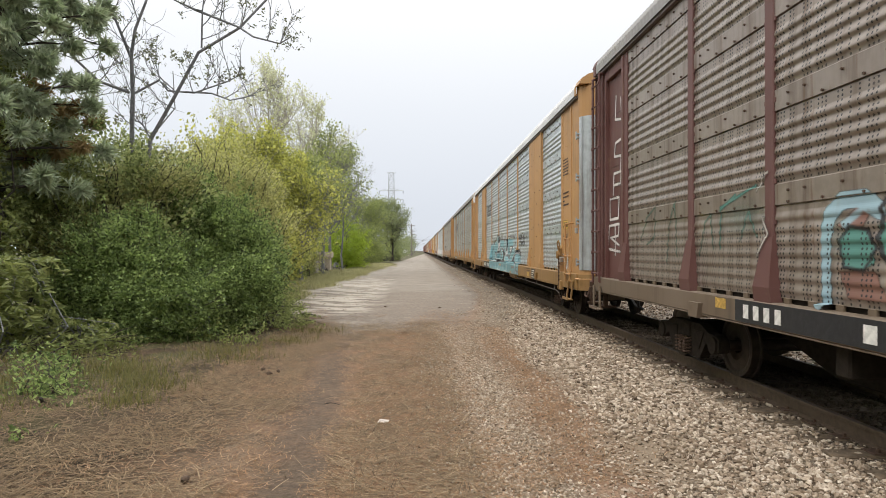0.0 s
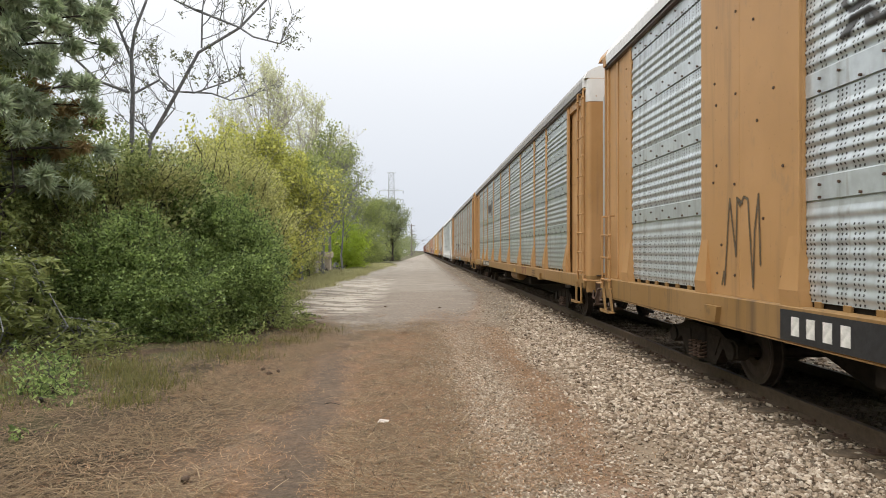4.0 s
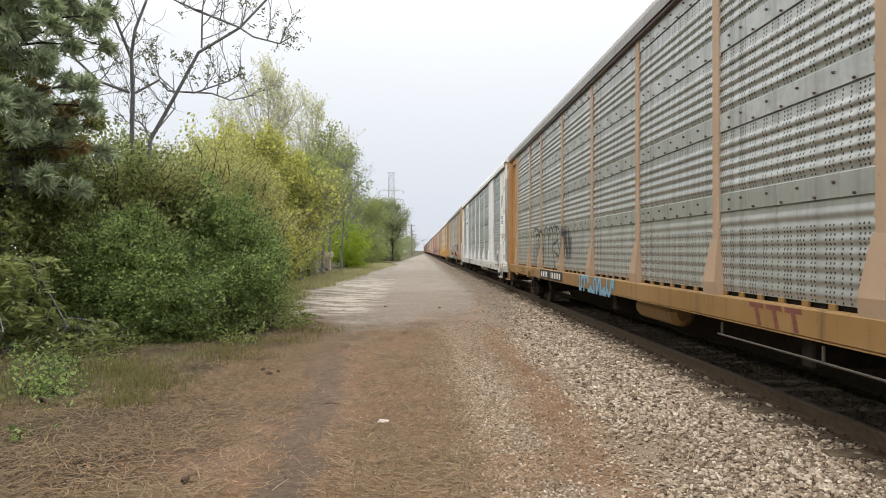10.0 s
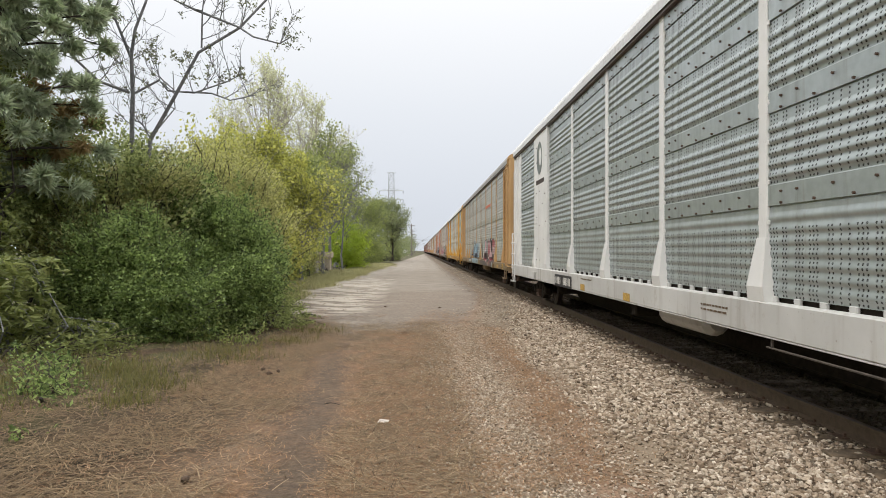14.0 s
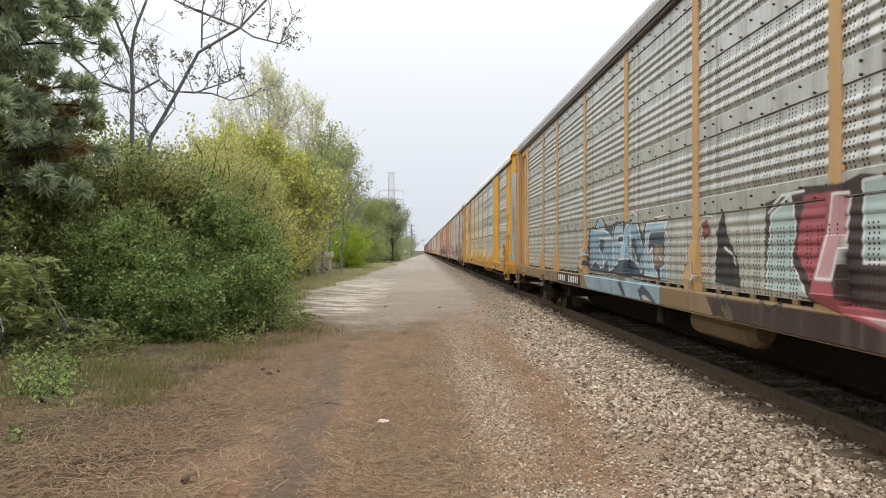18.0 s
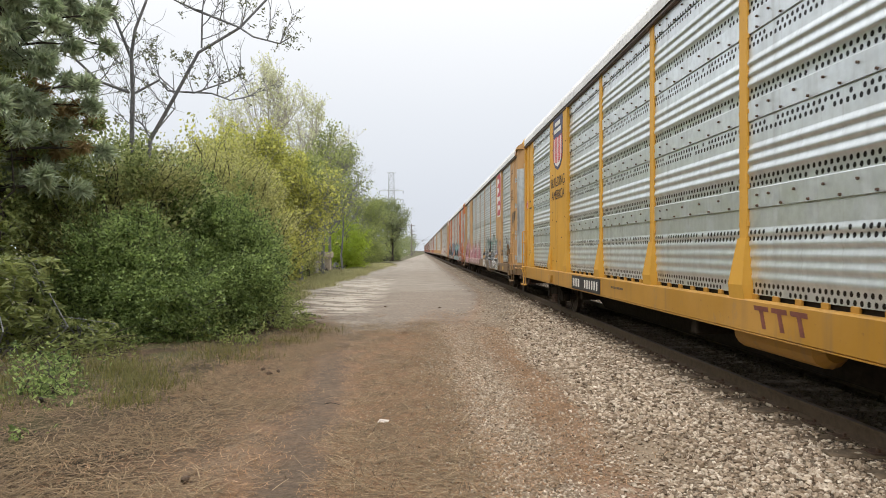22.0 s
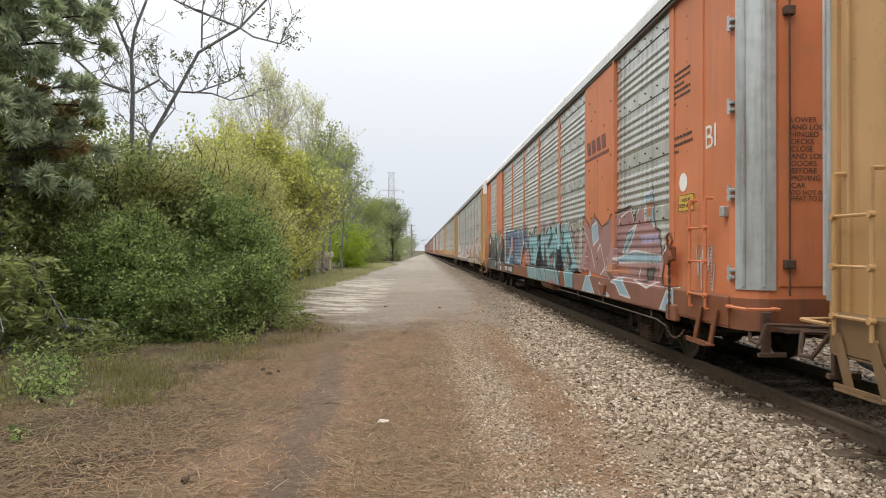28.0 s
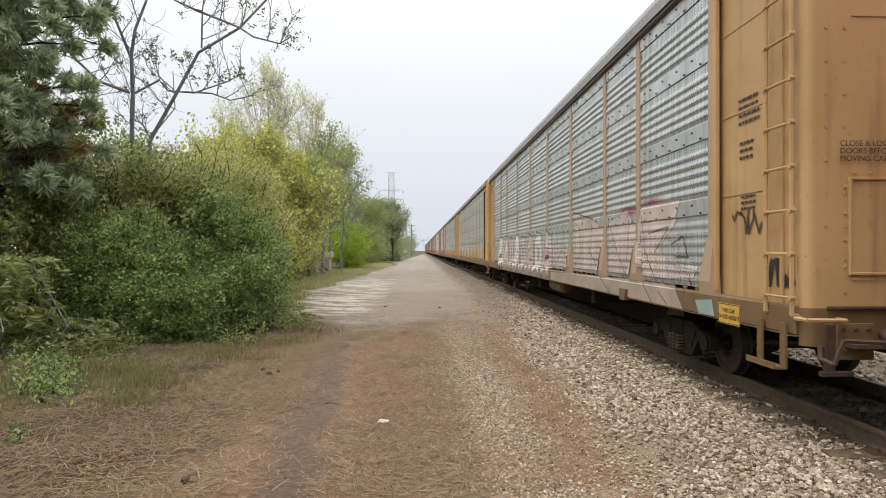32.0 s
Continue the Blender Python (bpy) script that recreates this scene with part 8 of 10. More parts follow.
m.line(WHT, 0.022, [(7.82, 2.01), (7.65, 1.7), (7.44, 1.44), (7.35, 1.23)])
m.line(WHT, 0.022, [(7.49, 2.24), (7.44, 1.92), (7.25, 1.64), (6.93, 1.15)])
m.fill(WHT, [(7.31, 1.26), (7.15, 1.46), (7.06, 1.1), (7.24, 1.12)])
m.fill(WHT, [(7.35, 0.95), (7.11, 1.07), (6.83, 0.87), (7.02, 0.9), (6.79, 0.75), (7.07, 0.87)])
m.line(WHT, 0.035, [(6.79, 2.01), (6.76, 2.12), (6.68, 2.14), (6.55, 1.88)])
m.line(WHT, 0.025, [(6.79, 2.06), (6.72, 1.84), (6.56, 1.56)])
m.line(WHT, 0.03, [(12.03, 1.18), (11.71, 1.34), (11.35, 1.27), (11.18, 0.86)])
m.fill(WHT, [(10.75, 1.05), (10.17, 0.77), (10.45, 0.83)])
m.line(WHT, 0.025, [(9.75, 1.12), (9.42, 0.95), (8.99, 1.05), (8.74, 1.13)])
m.fill(WHT, [(8.99, 1.22), (8.75, 1.14), (8.79, 1.0), (8.91, 1.07)])
m.line(WHT, 0.012, [(12.53, 2.12), (12.27, 2.23), (12.31, 1.99), (12.02, 2.1)])
m.line(WHT, 0.025, [(8.13, 1.14), (8.0, 0.97), (7.68, 0.83)])
m.done("black sprayed letters with thin white dripping outlines")
m = Mural(CAR[8], "b", -6.01, -12.03, 0.825, 2.82)
m.fill(RUSTSILL, [(-6.09, 1.15), (-10.04, 1.18), (-11.95, 1.19), (-11.95, 0.86), (-11.17, 0.79), (-6.27, 0.75)])
m.fill(RUSTPINK, [(-6.62, 2.49), (-7.23, 2.18), (-7.65, 2.41), (-7.97, 2.36), (-8.28, 2.17), (-8.72, 2.29), (-9.31, 2.37), (-9.89, 2.48), (-10.08, 2.19), (-10.33, 2.38), (-10.53, 2.41), (-10.6, 2.54), (-10.9, 2.67), (-10.98, 2.1), (-11.17, 2.02), (-11.28, 1.66), (-11.61, 1.82), (-11.61, 1.13), (-9.02, 1.17), (-6.53, 1.29)])
m.fill(SKYPOST, [(-10.5, 2.59), (-10.9, 2.67), (-10.98, 2.06), (-10.84, 2.14), (-10.72, 2.25), (-10.56, 2.19)], WHT)
m.fill(SKYPOST, [(-9.39, 1.69), (-9.73, 2.02), (-10.12, 2.15), (-9.97, 1.93), (-9.57, 1.61)], WHT)
m.fill(SKYPOST, [(-9.12, 1.56), (-10.04, 1.7), (-11.22, 1.63), (-11.25, 1.51), (-10.33, 1.51), (-9.21, 1.48)], WHT)
m.fill(SKYPOST, [(-7.52, 2.21), (-7.91, 2.29), (-8.04, 1.94), (-7.65, 1.8)], WHT)
m.fill(SKYPOST, [(-11.3, 1.66), (-11.61, 1.79), (-11.59, 1.7), (-11.33, 1.6)], WHT)
m.fill(ORANGE_S, [(-10.6, 2.48), (-10.9, 2.48), (-10.84, 2.25), (-10.66, 2.23)])
m.fill(ORANGE_S, [(-8.92, 1.44), (-9.73, 1.42), (-9.81, 1.27), (-8.92, 1.26)])
m.fill(LILAC, [(-10.33, 1.96), (-11.12, 1.96), (-11.15, 1.83), (-10.4, 1.81)])
m.fill(SKYPOST, [(-6.93, 0.81), (-7.37, 1.27), (-8.0, 0.75), (-7.65, 0.83)], WHT)
m.fill(SKYPOST, [(-8.27, 1.07), (-8.94, 0.85), (-8.27, 0.78)], WHT)
m.fill(SKYPOST, [(-9.02, 1.12), (-9.57, 1.24), (-10.13, 0.9), (-9.57, 0.92), (-9.3, 1.1)], WHT)
m.fill(SKYPOST, [(-11.42, 0.8), (-11.7, 1.11), (-11.95, 1.19), (-11.95, 0.88), (-11.7, 0.73)], WHT)
m.fill(INK, [(-10.59, 1.41), (-11.02, 1.45), (-10.9, 1.19), (-10.66, 1.2)])
m.fill(OLIVEGREY, [(-10.69, 1.38), (-10.93, 1.41), (-10.84, 1.24), (-10.72, 1.25)])
m.line(WHT, 0.02, [(-6.61, 2.27), (-7.09, 2.03), (-7.51, 1.69), (-7.78, 1.34)])
m.line(WHT, 0.02, [(-7.97, 1.69), (-8.16, 1.84), (-8.5, 1.37), (-8.15, 1.21)])
m.line(WHT, 0.02, [(-10.33, 1.4), (-10.26, 1.21), (-10.9, 1.12), (-11.27, 1.22)])
m.line(WHT, 0.02, [(-9.17, 2.13), (-9.3, 2.3), (-9.89, 2.43), (-10.05, 2.2)])
m.line(WHT, 0.02, [(-8.61, 1.57), (-8.92, 1.17), (-8.82, 1.43)])
m.line(INK, 0.03, [(-6.61, 1.46), (-6.53, 1.98), (-6.78, 2.53), (-7.45, 2.17), (-7.78, 2.4), (-8.28, 2.17), (-8.72, 2.24), (-8.82, 2.37), (-9.89, 2.48), (-10.08, 2.19), (-10.16, 2.41)])
m.line(INK, 0.03, [(-10.9, 2.74), (-10.98, 2.06), (-11.17, 2.02), (-11.25, 1.66), (-11.47, 1.82), (-11.61, 1.85)])
m.line(INK, 0.02, [(-9.39, 1.7), (-9.65, 1.99), (-9.93, 2.05), (-9.89, 1.94), (-9.52, 1.7)])
m.line(INK, 0.02, [(-7.91, 1.35), (-8.03, 1.51), (-7.91, 1.6)])
m.done("rust red and blue sprayed letters with black outline")
m = Mural(CAR[9], "a", -2.27, -12.05, 0.905, 2.69)
m.fill(WASH, [(-2.36, 1.13), (-8.21, 1.21), (-10.71, 1.21), (-11.05, 0.9), (-7.15, 0.88), (-2.35, 0.85)])
m.fill(BLUSH, [(-9.11, 2.43), (-10.71, 2.42), (-10.47, 2.04), (-9.87, 1.75), (-10.53, 1.45), (-11.23, 1.44), (-11.1, 1.33), (-9.27, 1.24), (-9.02, 1.69)])
m.fill(BLUSH, [(-7.27, 2.23), (-8.41, 2.42), (-8.85, 2.1), (-8.89, 1.29), (-8.21, 1.26), (-7.38, 1.29)])
m.fill(BLUSH, [(-4.66, 2.42), (-6.16, 2.35), (-6.92, 2.17), (-6.97, 1.28), (-4.66, 1.28)])
m.fill(BLUSH, [(-2.36, 1.97), (-3.96, 1.77), (-4.32, 1.28), (-2.36, 1.31)])
m.mist(CRIMSON, -8.5, 2.4, 0.5, 0.08, 0.8)
m.mist(CRIMSON, -9.58, 2.48, 0.5, 0.07, 0.7)
m.line(CRIMSON, 0.03, [(-4.5, 2.61), (-6.21, 2.36)])
m.line(UMBER, 0.02, [(-9.14, 2.27), (-9.27, 1.7), (-9.72, 1.26)])
m.line(UMBER, 0.025, [(-7.38, 2.16), (-7.81, 1.69), (-8.31, 1.26), (-8.5, 2.24)])
m.line(UMBER, 0.025, [(-6.16, 2.35), (-5.88, 1.69), (-6.68, 1.27)])
m.line(UMBER, 0.02, [(-4.99, 2.32), (-5.18, 1.69), (-4.66, 1.37)])
m.line(UMBER, 0.02, [(-9.42, 1.97), (-10.27, 2.05), (-9.72, 1.69)])
m.line(UMBER, 0.02, [(-2.36, 1.24), (-3.2, 1.71), (-4.14, 1.37)])
m.line(PALE, 0.05, [(-10.63, 2.38), (-10.27, 1.95), (-10.53, 1.51), (-11.23, 1.47)])
m.line(UMBER, 0.02, [(-10.97, 1.38), (-11.05, 1.15)])
m.line(UMBER, 0.015, [(-10.4, 1.8), (-10.77, 1.9), (-10.94, 1.61), (-10.53, 1.61)])
m.line(UMBER, 0.02, [(-7.04, 1.19), (-7.81, 0.87), (-7.6, 1.05)])
m.line(UMBER, 0.02, [(-9.42, 1.21), (-9.87, 0.91)])
m.line(CRIMSON, 0.02, [(-10.14, 1.09), (-10.46, 0.93)])
m.fill(MINT, [(-11.41, 1.07), (-11.88, 1.11), (-11.97, 0.87), (-11.53, 0.86)])
m.done("pale pink sprayed letters with thin dark outlines")
m = Mural(CAR[0], "a", 13.00, 11.99, 1.560, 4.70)
m.line(CHALK, 0.05, [(12.44, 4.62), (12.49, 4.19), (12.12, 4.13)])
m.line(CHALK, 0.05, [(12.16, 4.53), (12.07, 3.86)])
m.line(CHALK, 0.05, [(12.09, 3.77), (12.49, 3.74), (12.54, 3.49), (12.14, 3.46), (12.19, 3.18)])
m.line(CHALK, 0.05, [(12.62, 2.76), (12.57, 3.17), (12.14, 3.17), (12.19, 2.95), (12.57, 2.95)])
m.line(CHALK, 0.05, [(12.82, 2.7), (12.26, 2.7), (12.31, 2.31), (12.82, 2.3), (12.82, 2.7)])
m.line(CHALK, 0.05, [(12.92, 1.8), (12.87, 2.18), (12.26, 2.2), (12.31, 1.98), (12.79, 1.95), (12.26, 1.8)])
m.line(CHALK, 0.05, [(12.87, 1.73), (12.21, 1.68)])
m.line(CHALK, 0.05, [(12.5, 2.18), (12.5, 1.62)])
m.done("white sprayed letters one above the other")
m = Mural(CAR[3], "a", 8.37, 4.54, 1.170, 2.48)
m.line(COAL, 0.055, [(8.27, 1.24), (8.29, 2.34), (8.07, 2.4), (7.52, 2.35), (7.45, 2.19), (7.91, 2.19), (7.95, 1.23)])
m.line(COAL, 0.055, [(7.67, 1.27), (7.59, 1.94), (7.32, 2.23), (7.07, 2.33), (6.88, 2.22), (6.79, 1.78), (6.73, 1.32)])
m.line(COAL, 0.055, [(7.32, 1.62), (7.2, 1.95), (7.04, 1.78)])
m.line(COAL, 0.055, [(6.73, 1.7), (6.61, 2.19), (6.47, 2.35), (6.28, 2.38), (6.1, 2.29), (6.01, 1.91), (5.94, 1.28)])
m.line(COAL, 0.055, [(5.96, 2.04), (5.84, 2.29), (5.69, 2.37), (5.5, 2.33), (5.42, 2.21), (5.44, 1.83)])
m.line(COAL, 0.055, [(5.42, 2.17), (5.32, 2.34), (5.15, 2.38), (4.98, 2.32), (4.87, 2.2), (4.83, 1.98), (5.14, 1.9), (5.28, 1.95)])
m.line(COAL, 0.055, [(5.14, 1.9), (5.36, 1.85), (5.46, 1.7), (5.29, 1.51), (5.21, 1.24)])
m.line(COAL, 0.055, [(4.98, 2.32), (4.83, 2.35), (4.62, 2.26)])
m.line(COAL, 0.055, [(4.8, 1.98), (4.71, 1.81), (4.62, 1.76)])
m.line(COAL, 0.045, [(5.28, 1.7), (4.97, 1.6), (4.62, 1.53)])
m.done("tall rounded letters sprayed in thin black outline")
m = Mural(CAR[7], "b", 9.1, 0.5, 0.825, 2.5)
pick = random.Random(23)
for i in range(7):
    yc = 8.3 - i * 1.12
    m.mist(PINKISH, yc, 1.55, 0.75, 0.7, 0.62), m.mist(PINK_L, yc - 0.4, 1.05, 0.8, 0.3, 0.75)
    tops = [(yc + 0.46, 1.2), (yc + 0.42 + pick.uniform(-0.1, 0.1), 1.9), (yc + 0.1, 2.18 + pick.uniform(-0.15, 0.12)), (yc - 0.36, 1.95 + pick.uniform(-0.1, 0.1)), (yc - 0.42, 1.24), (yc, 1.12)]
    m.fill(ROSE if i % 2 else PINKISH, tops)
    m.line(PINK_L, 0.05, tops + tops[:1])
    m.line(WINE, 0.03, [(yc + pick.uniform(-0.2, 0.2), 1.3 + 0.22 * q) for q in range(4)])
    m.line(CHALK, 0.03, [(yc + 0.3, 1.75), (yc + pick.uniform(-0.1, 0.2), 2.0), (yc - 0.25, 1.8 + pick.uniform(-0.2, 0.1))])
    m.line(ROSE_D, 0.04, [(yc + 0.2, 1.2), (yc + pick.uniform(-0.2, 0.1), 1.5), (yc - 0.3, 1.4 + pick.uniform(-0.1, 0.2))])
    m.line(PINK_L, 0.04, [(yc + 0.5, 1.1), (yc + 0.1, 0.92), (yc - 0.5, 1.06)])
m.done("loose pink sprayed letters fading into the sheets")
m = Mural(CAR[9], "a", 9.6, -2.4, 0.905, 2.45)
pick = random.Random(33)
for i in range(8):
    yc = 8.7 - i * 1.45
    m.mist(BLUSH, yc, 1.2, 0.9, 0.5, 0.7)
    tops = [(yc + 0.62, 1.0), (yc + 0.55 + pick.uniform(-0.1, 0.1), 1.95), (yc + 0.3, 2.25 + pick.uniform(-0.1, 0.1)), (yc - 0.45, 2.2 + pick.uniform(-0.15, 0.1)), (yc - 0.6, 1.7), (yc - 0.5, 1.0), (yc - 0.1, 1.15)]
    m.fill(BLUSH if i % 3 else CHALK, tops)
    m.line(UMBER, 0.035, tops + tops[:1])
    m.fill(SHADOWPINK, [(yc + 0.15, 1.35), (yc + 0.1, 1.8), (yc - 0.15, 1.75 + pick.uniform(-0.1, 0.1)), (yc - 0.1, 1.4)])
    m.line(UMBER, 0.03, [(yc + 0.15, 1.35), (yc + 0.1, 1.8), (yc - 0.15, 1.75), (yc - 0.1, 1.4)])
m.done("row of pale pink sprayed letters with thin brown outlines")


# ---- loose ground cover ----
def ground_at(pts):
    return np.array([ground_height(float(x), float(y)) for x, y in pts])


def stones(rng, xy, size, sink=0.25):
    """Angular stones: bent icosahedra resting on the ground."""
    g = (1 + 5 ** 0.5) / 2
    base = np.array([(-1, g, 0), (1, g, 0), (-1, -g, 0), (1, -g, 0), (0, -1, g), (0, 1, g), (0, -1, -g), (0, 1, -g), (g, 0, -1), (g, 0, 1), (-g, 0, -1), (-g, 0, 1)]) / 1.9
    tri = np.array([(0, 11, 5), (0, 5, 1), (0, 1, 7), (0, 7, 10), (0, 10, 11), (1, 5, 9), (5, 11, 4), (11, 10, 2), (10, 7, 6), (7, 1, 8), (3, 9, 4), (3, 4, 2), (3, 2, 6), (3, 6, 8), (3, 8, 9), (4, 9, 5), (2, 4, 11), (6, 2, 10), (8, 6, 7), (9, 8, 1)])
    n = len(xy)
    v = base[None] * (1 + 0.21 * rng.normal(size=(n, 12, 1)))
    v = v * (0.5 + 0.95 * rng.random((n, 1, 3)))
    a = rng.random(n) * 6.283
    c, s = np.cos(a)[:, None], np.sin(a)[:, None]
    v = np.stack([v[..., 0] * c - v[..., 1] * s, v[..., 0] * s + v[..., 1] * c, v[..., 2] * 0.72], axis=-1) * (size / 2)[:, None, None]
    z = ground_at(xy) + size * sink
    v += np.concatenate([xy, z[:, None]], axis=1)[:, None, :]
    f = (tri[None] + (np.arange(n) * 12)[:, None, None]).reshape(-1, 3)
    return v.reshape(-1, 3), f


def gravel_edge(y):
    t = np.clip((y - 8.0) / 21.0, 0, 1)
    return 0.35 + 2.2 * t * t * (3 - 2 * t)


def build_stones():
    rng = np.random.default_rng(11)
    stone = scattered("limestone_ballast", [(0.06, 0.043, 0.03), (0.28, 0.207, 0.145), (0.41, 0.325, 0.24), (0.61, 0.515, 0.41), (0.225, 0.17, 0.118), (0.78, 0.68, 0.56)], 0.85)
    xs, ss = [], []
    for y0, y1, per, lo, hi in ((3.5, 9, 1500, 0.018, 0.062), (9, 16, 820, 0.024, 0.074), (16, 30, 240, 0.04, 0.10), (30, 70, 70, 0.06, 0.13)):
        n = int((y1 - y0) * 6.4 * per)
        xy = np.stack([rng.uniform(0.0, 6.4, n), rng.uniform(y0, y1, n)], axis=1)
        near = xy[:, 0] - gravel_edge(xy[:, 1])
        patch = np.array([noise.noise((x * 0.9, y * 0.6, 4.4)) for x, y in xy])
        bald = np.exp(-((xy[:, 0] - 2.15) / 0.5) ** 2 - ((xy[:, 1] - 5.9) / 0.85) ** 2)
        soft = np.exp(-((xy[:, 0] - 1.6 - 0.35 * patch) / 0.36) ** 4) * np.clip((17.0 - xy[:, 1]) / 3.0, 0, 1)
        bald = np.maximum(bald, 0.88 * soft)
        keep = (rng.random(n) > 0.9 * bald) & (near > -0.7) & (rng.random(n) < np.clip(0.12 + near * 0.42 - 0.55 * patch, np.where(near > 0, 0.06, 0.025), 1.0)) & ~((xy[:, 0] > 4.0) & (rng.random(n) < 0.3)) & ~((xy[:, 0] > 3.72) & (xy[:, 0] < 4.28) & (np.abs((xy[:, 1] - 2.0 + 0.265) % 0.53 - 0.265) < 0.14) & (rng.random(n) < 0.85))
        xy = xy[keep]
        xs.append(xy)
        grow = np.clip((xy[:, 0] - gravel_edge(xy[:, 1])) / 1.8, 0.45, 1.0)
        ss.append((lo + (hi - lo) * rng.random(len(xy)) ** 2.0) * grow)
    beyond = np.stack([rng.uniform(6.3, 10.5, 7000), 4.0 + 36.0 * rng.random(7000) ** 1.3], axis=1)
    xs.append(beyond)
    ss.append(rng.uniform(0.04, 0.11, 7000))
    xy, size = np.concatenate(xs), np.concatenate(ss)
    # Stones under the train: oil stains plus its shade, painted as darker colours.
    oily_shaded = (xy[:, 0] > 4.15 + 0.2 * rng.normal(size=len(xy))) & (xy[:, 0] < 6.3)
    dark = scattered("oil_and_shade_ballast", [(0.035, 0.027, 0.021), (0.08, 0.062, 0.048), (0.13, 0.105, 0.082)], 0.9)
    v, f = stones(rng, xy[oily_shaded], size[oily_shaded])
    tagged(new("oily_shaded_ballast", quick_mesh("oily_shaded_ballast", v, f, dark)), "stained ballast between the rails, darkened for the train's shade", "gravel", kind="stuff")
    xy, size = xy[~oily_shaded], size[~oily_shaded]
    v, f = stones(rng, xy, size)
    tagged(new("ballast_stones", quick_mesh("ballast_stones", v, f, stone)), "crushed pale limestone ballast along the track", "gravel", kind="stuff")
    n = 17000
    xy = np.stack([rng.uniform(-0.6, 2.6, n), rng.uniform(3.6, 17, n)], axis=1)
    near = xy[:, 0] - gravel_edge(xy[:, 1])
    xy = xy[rng.random(n) < np.clip(0.35 + near * 1.2, 0.05, 1.0)]
    lane = np.stack([0.78 + 0.3 * rng.normal(size=16000), 3.6 + 12.4 * rng.random(16000) ** 1.25], axis=1)
    lane[:, 0] += 0.3 * np.array([noise.noise((float(x) * 0.7, float(y) * 0.5, 8.4)) for x, y in lane])
    xy = np.concatenate([xy, lane])
    edge = np.stack([-1.6 - 2.6 * rng.random(900) ** 0.7, rng.uniform(17, 46, 900)], axis=1)
    size = np.concatenate([rng.uniform(0.012, 0.03, len(xy)), rng.uniform(0.015, 0.04, 900)])
    xy = np.concatenate([xy, edge])
    v, f = stones(rng, xy, size)
    tagged(new("fine_gravel", quick_mesh("fine_gravel", v, f, stone)), "fine pale gravel pressed into the dirt", "gravel", kind="stuff")


def blades(rng, xy, length, width, rise, material, name, bend=0.4):
    """Thin straws or grass blades of three points each, on the ground."""
    n = len(xy)
    z = ground_at(xy)
    a = rng.random(n) * 6.283
    d = np.stack([np.cos(a), np.sin(a), np.zeros(n)], axis=1)
    side = np.stack([-d[:, 1], d[:, 0], np.zeros(n)], axis=1)
    p0 = np.concatenate([xy, (z + 0.003)[:, None]], axis=1)
    up = np.zeros((n, 3))
    up[:, 2] = 1
    p1 = p0 + d * (length * (0.5 if rise < 0.5 else 0.12))[:, None] + up * (length * rise * 0.55 + 0.006)[:, None] + side * (length * bend * rng.normal(size=n) * 0.25)[:, None]
    p2 = p0 + d * (length * (1.0 if rise < 0.5 else 0.4))[:, None] + up * (length * rise + 0.002)[:, None]
    w = side * (width / 2)[:, None]
    v = np.stack([p0 - w, p0 + w, p1 + w, p1 - w, p2 + w * 0.4, p2 - w * 0.4], axis=1)
    k = (np.arange(n) * 6)[:, None, None]
    f = (np.array([[0, 1, 2, 3], [3, 2, 4, 5]])[None] + k).reshape(-1, 4)
    return new(name, quick_mesh(name, v.reshape(-1, 3), f, material))


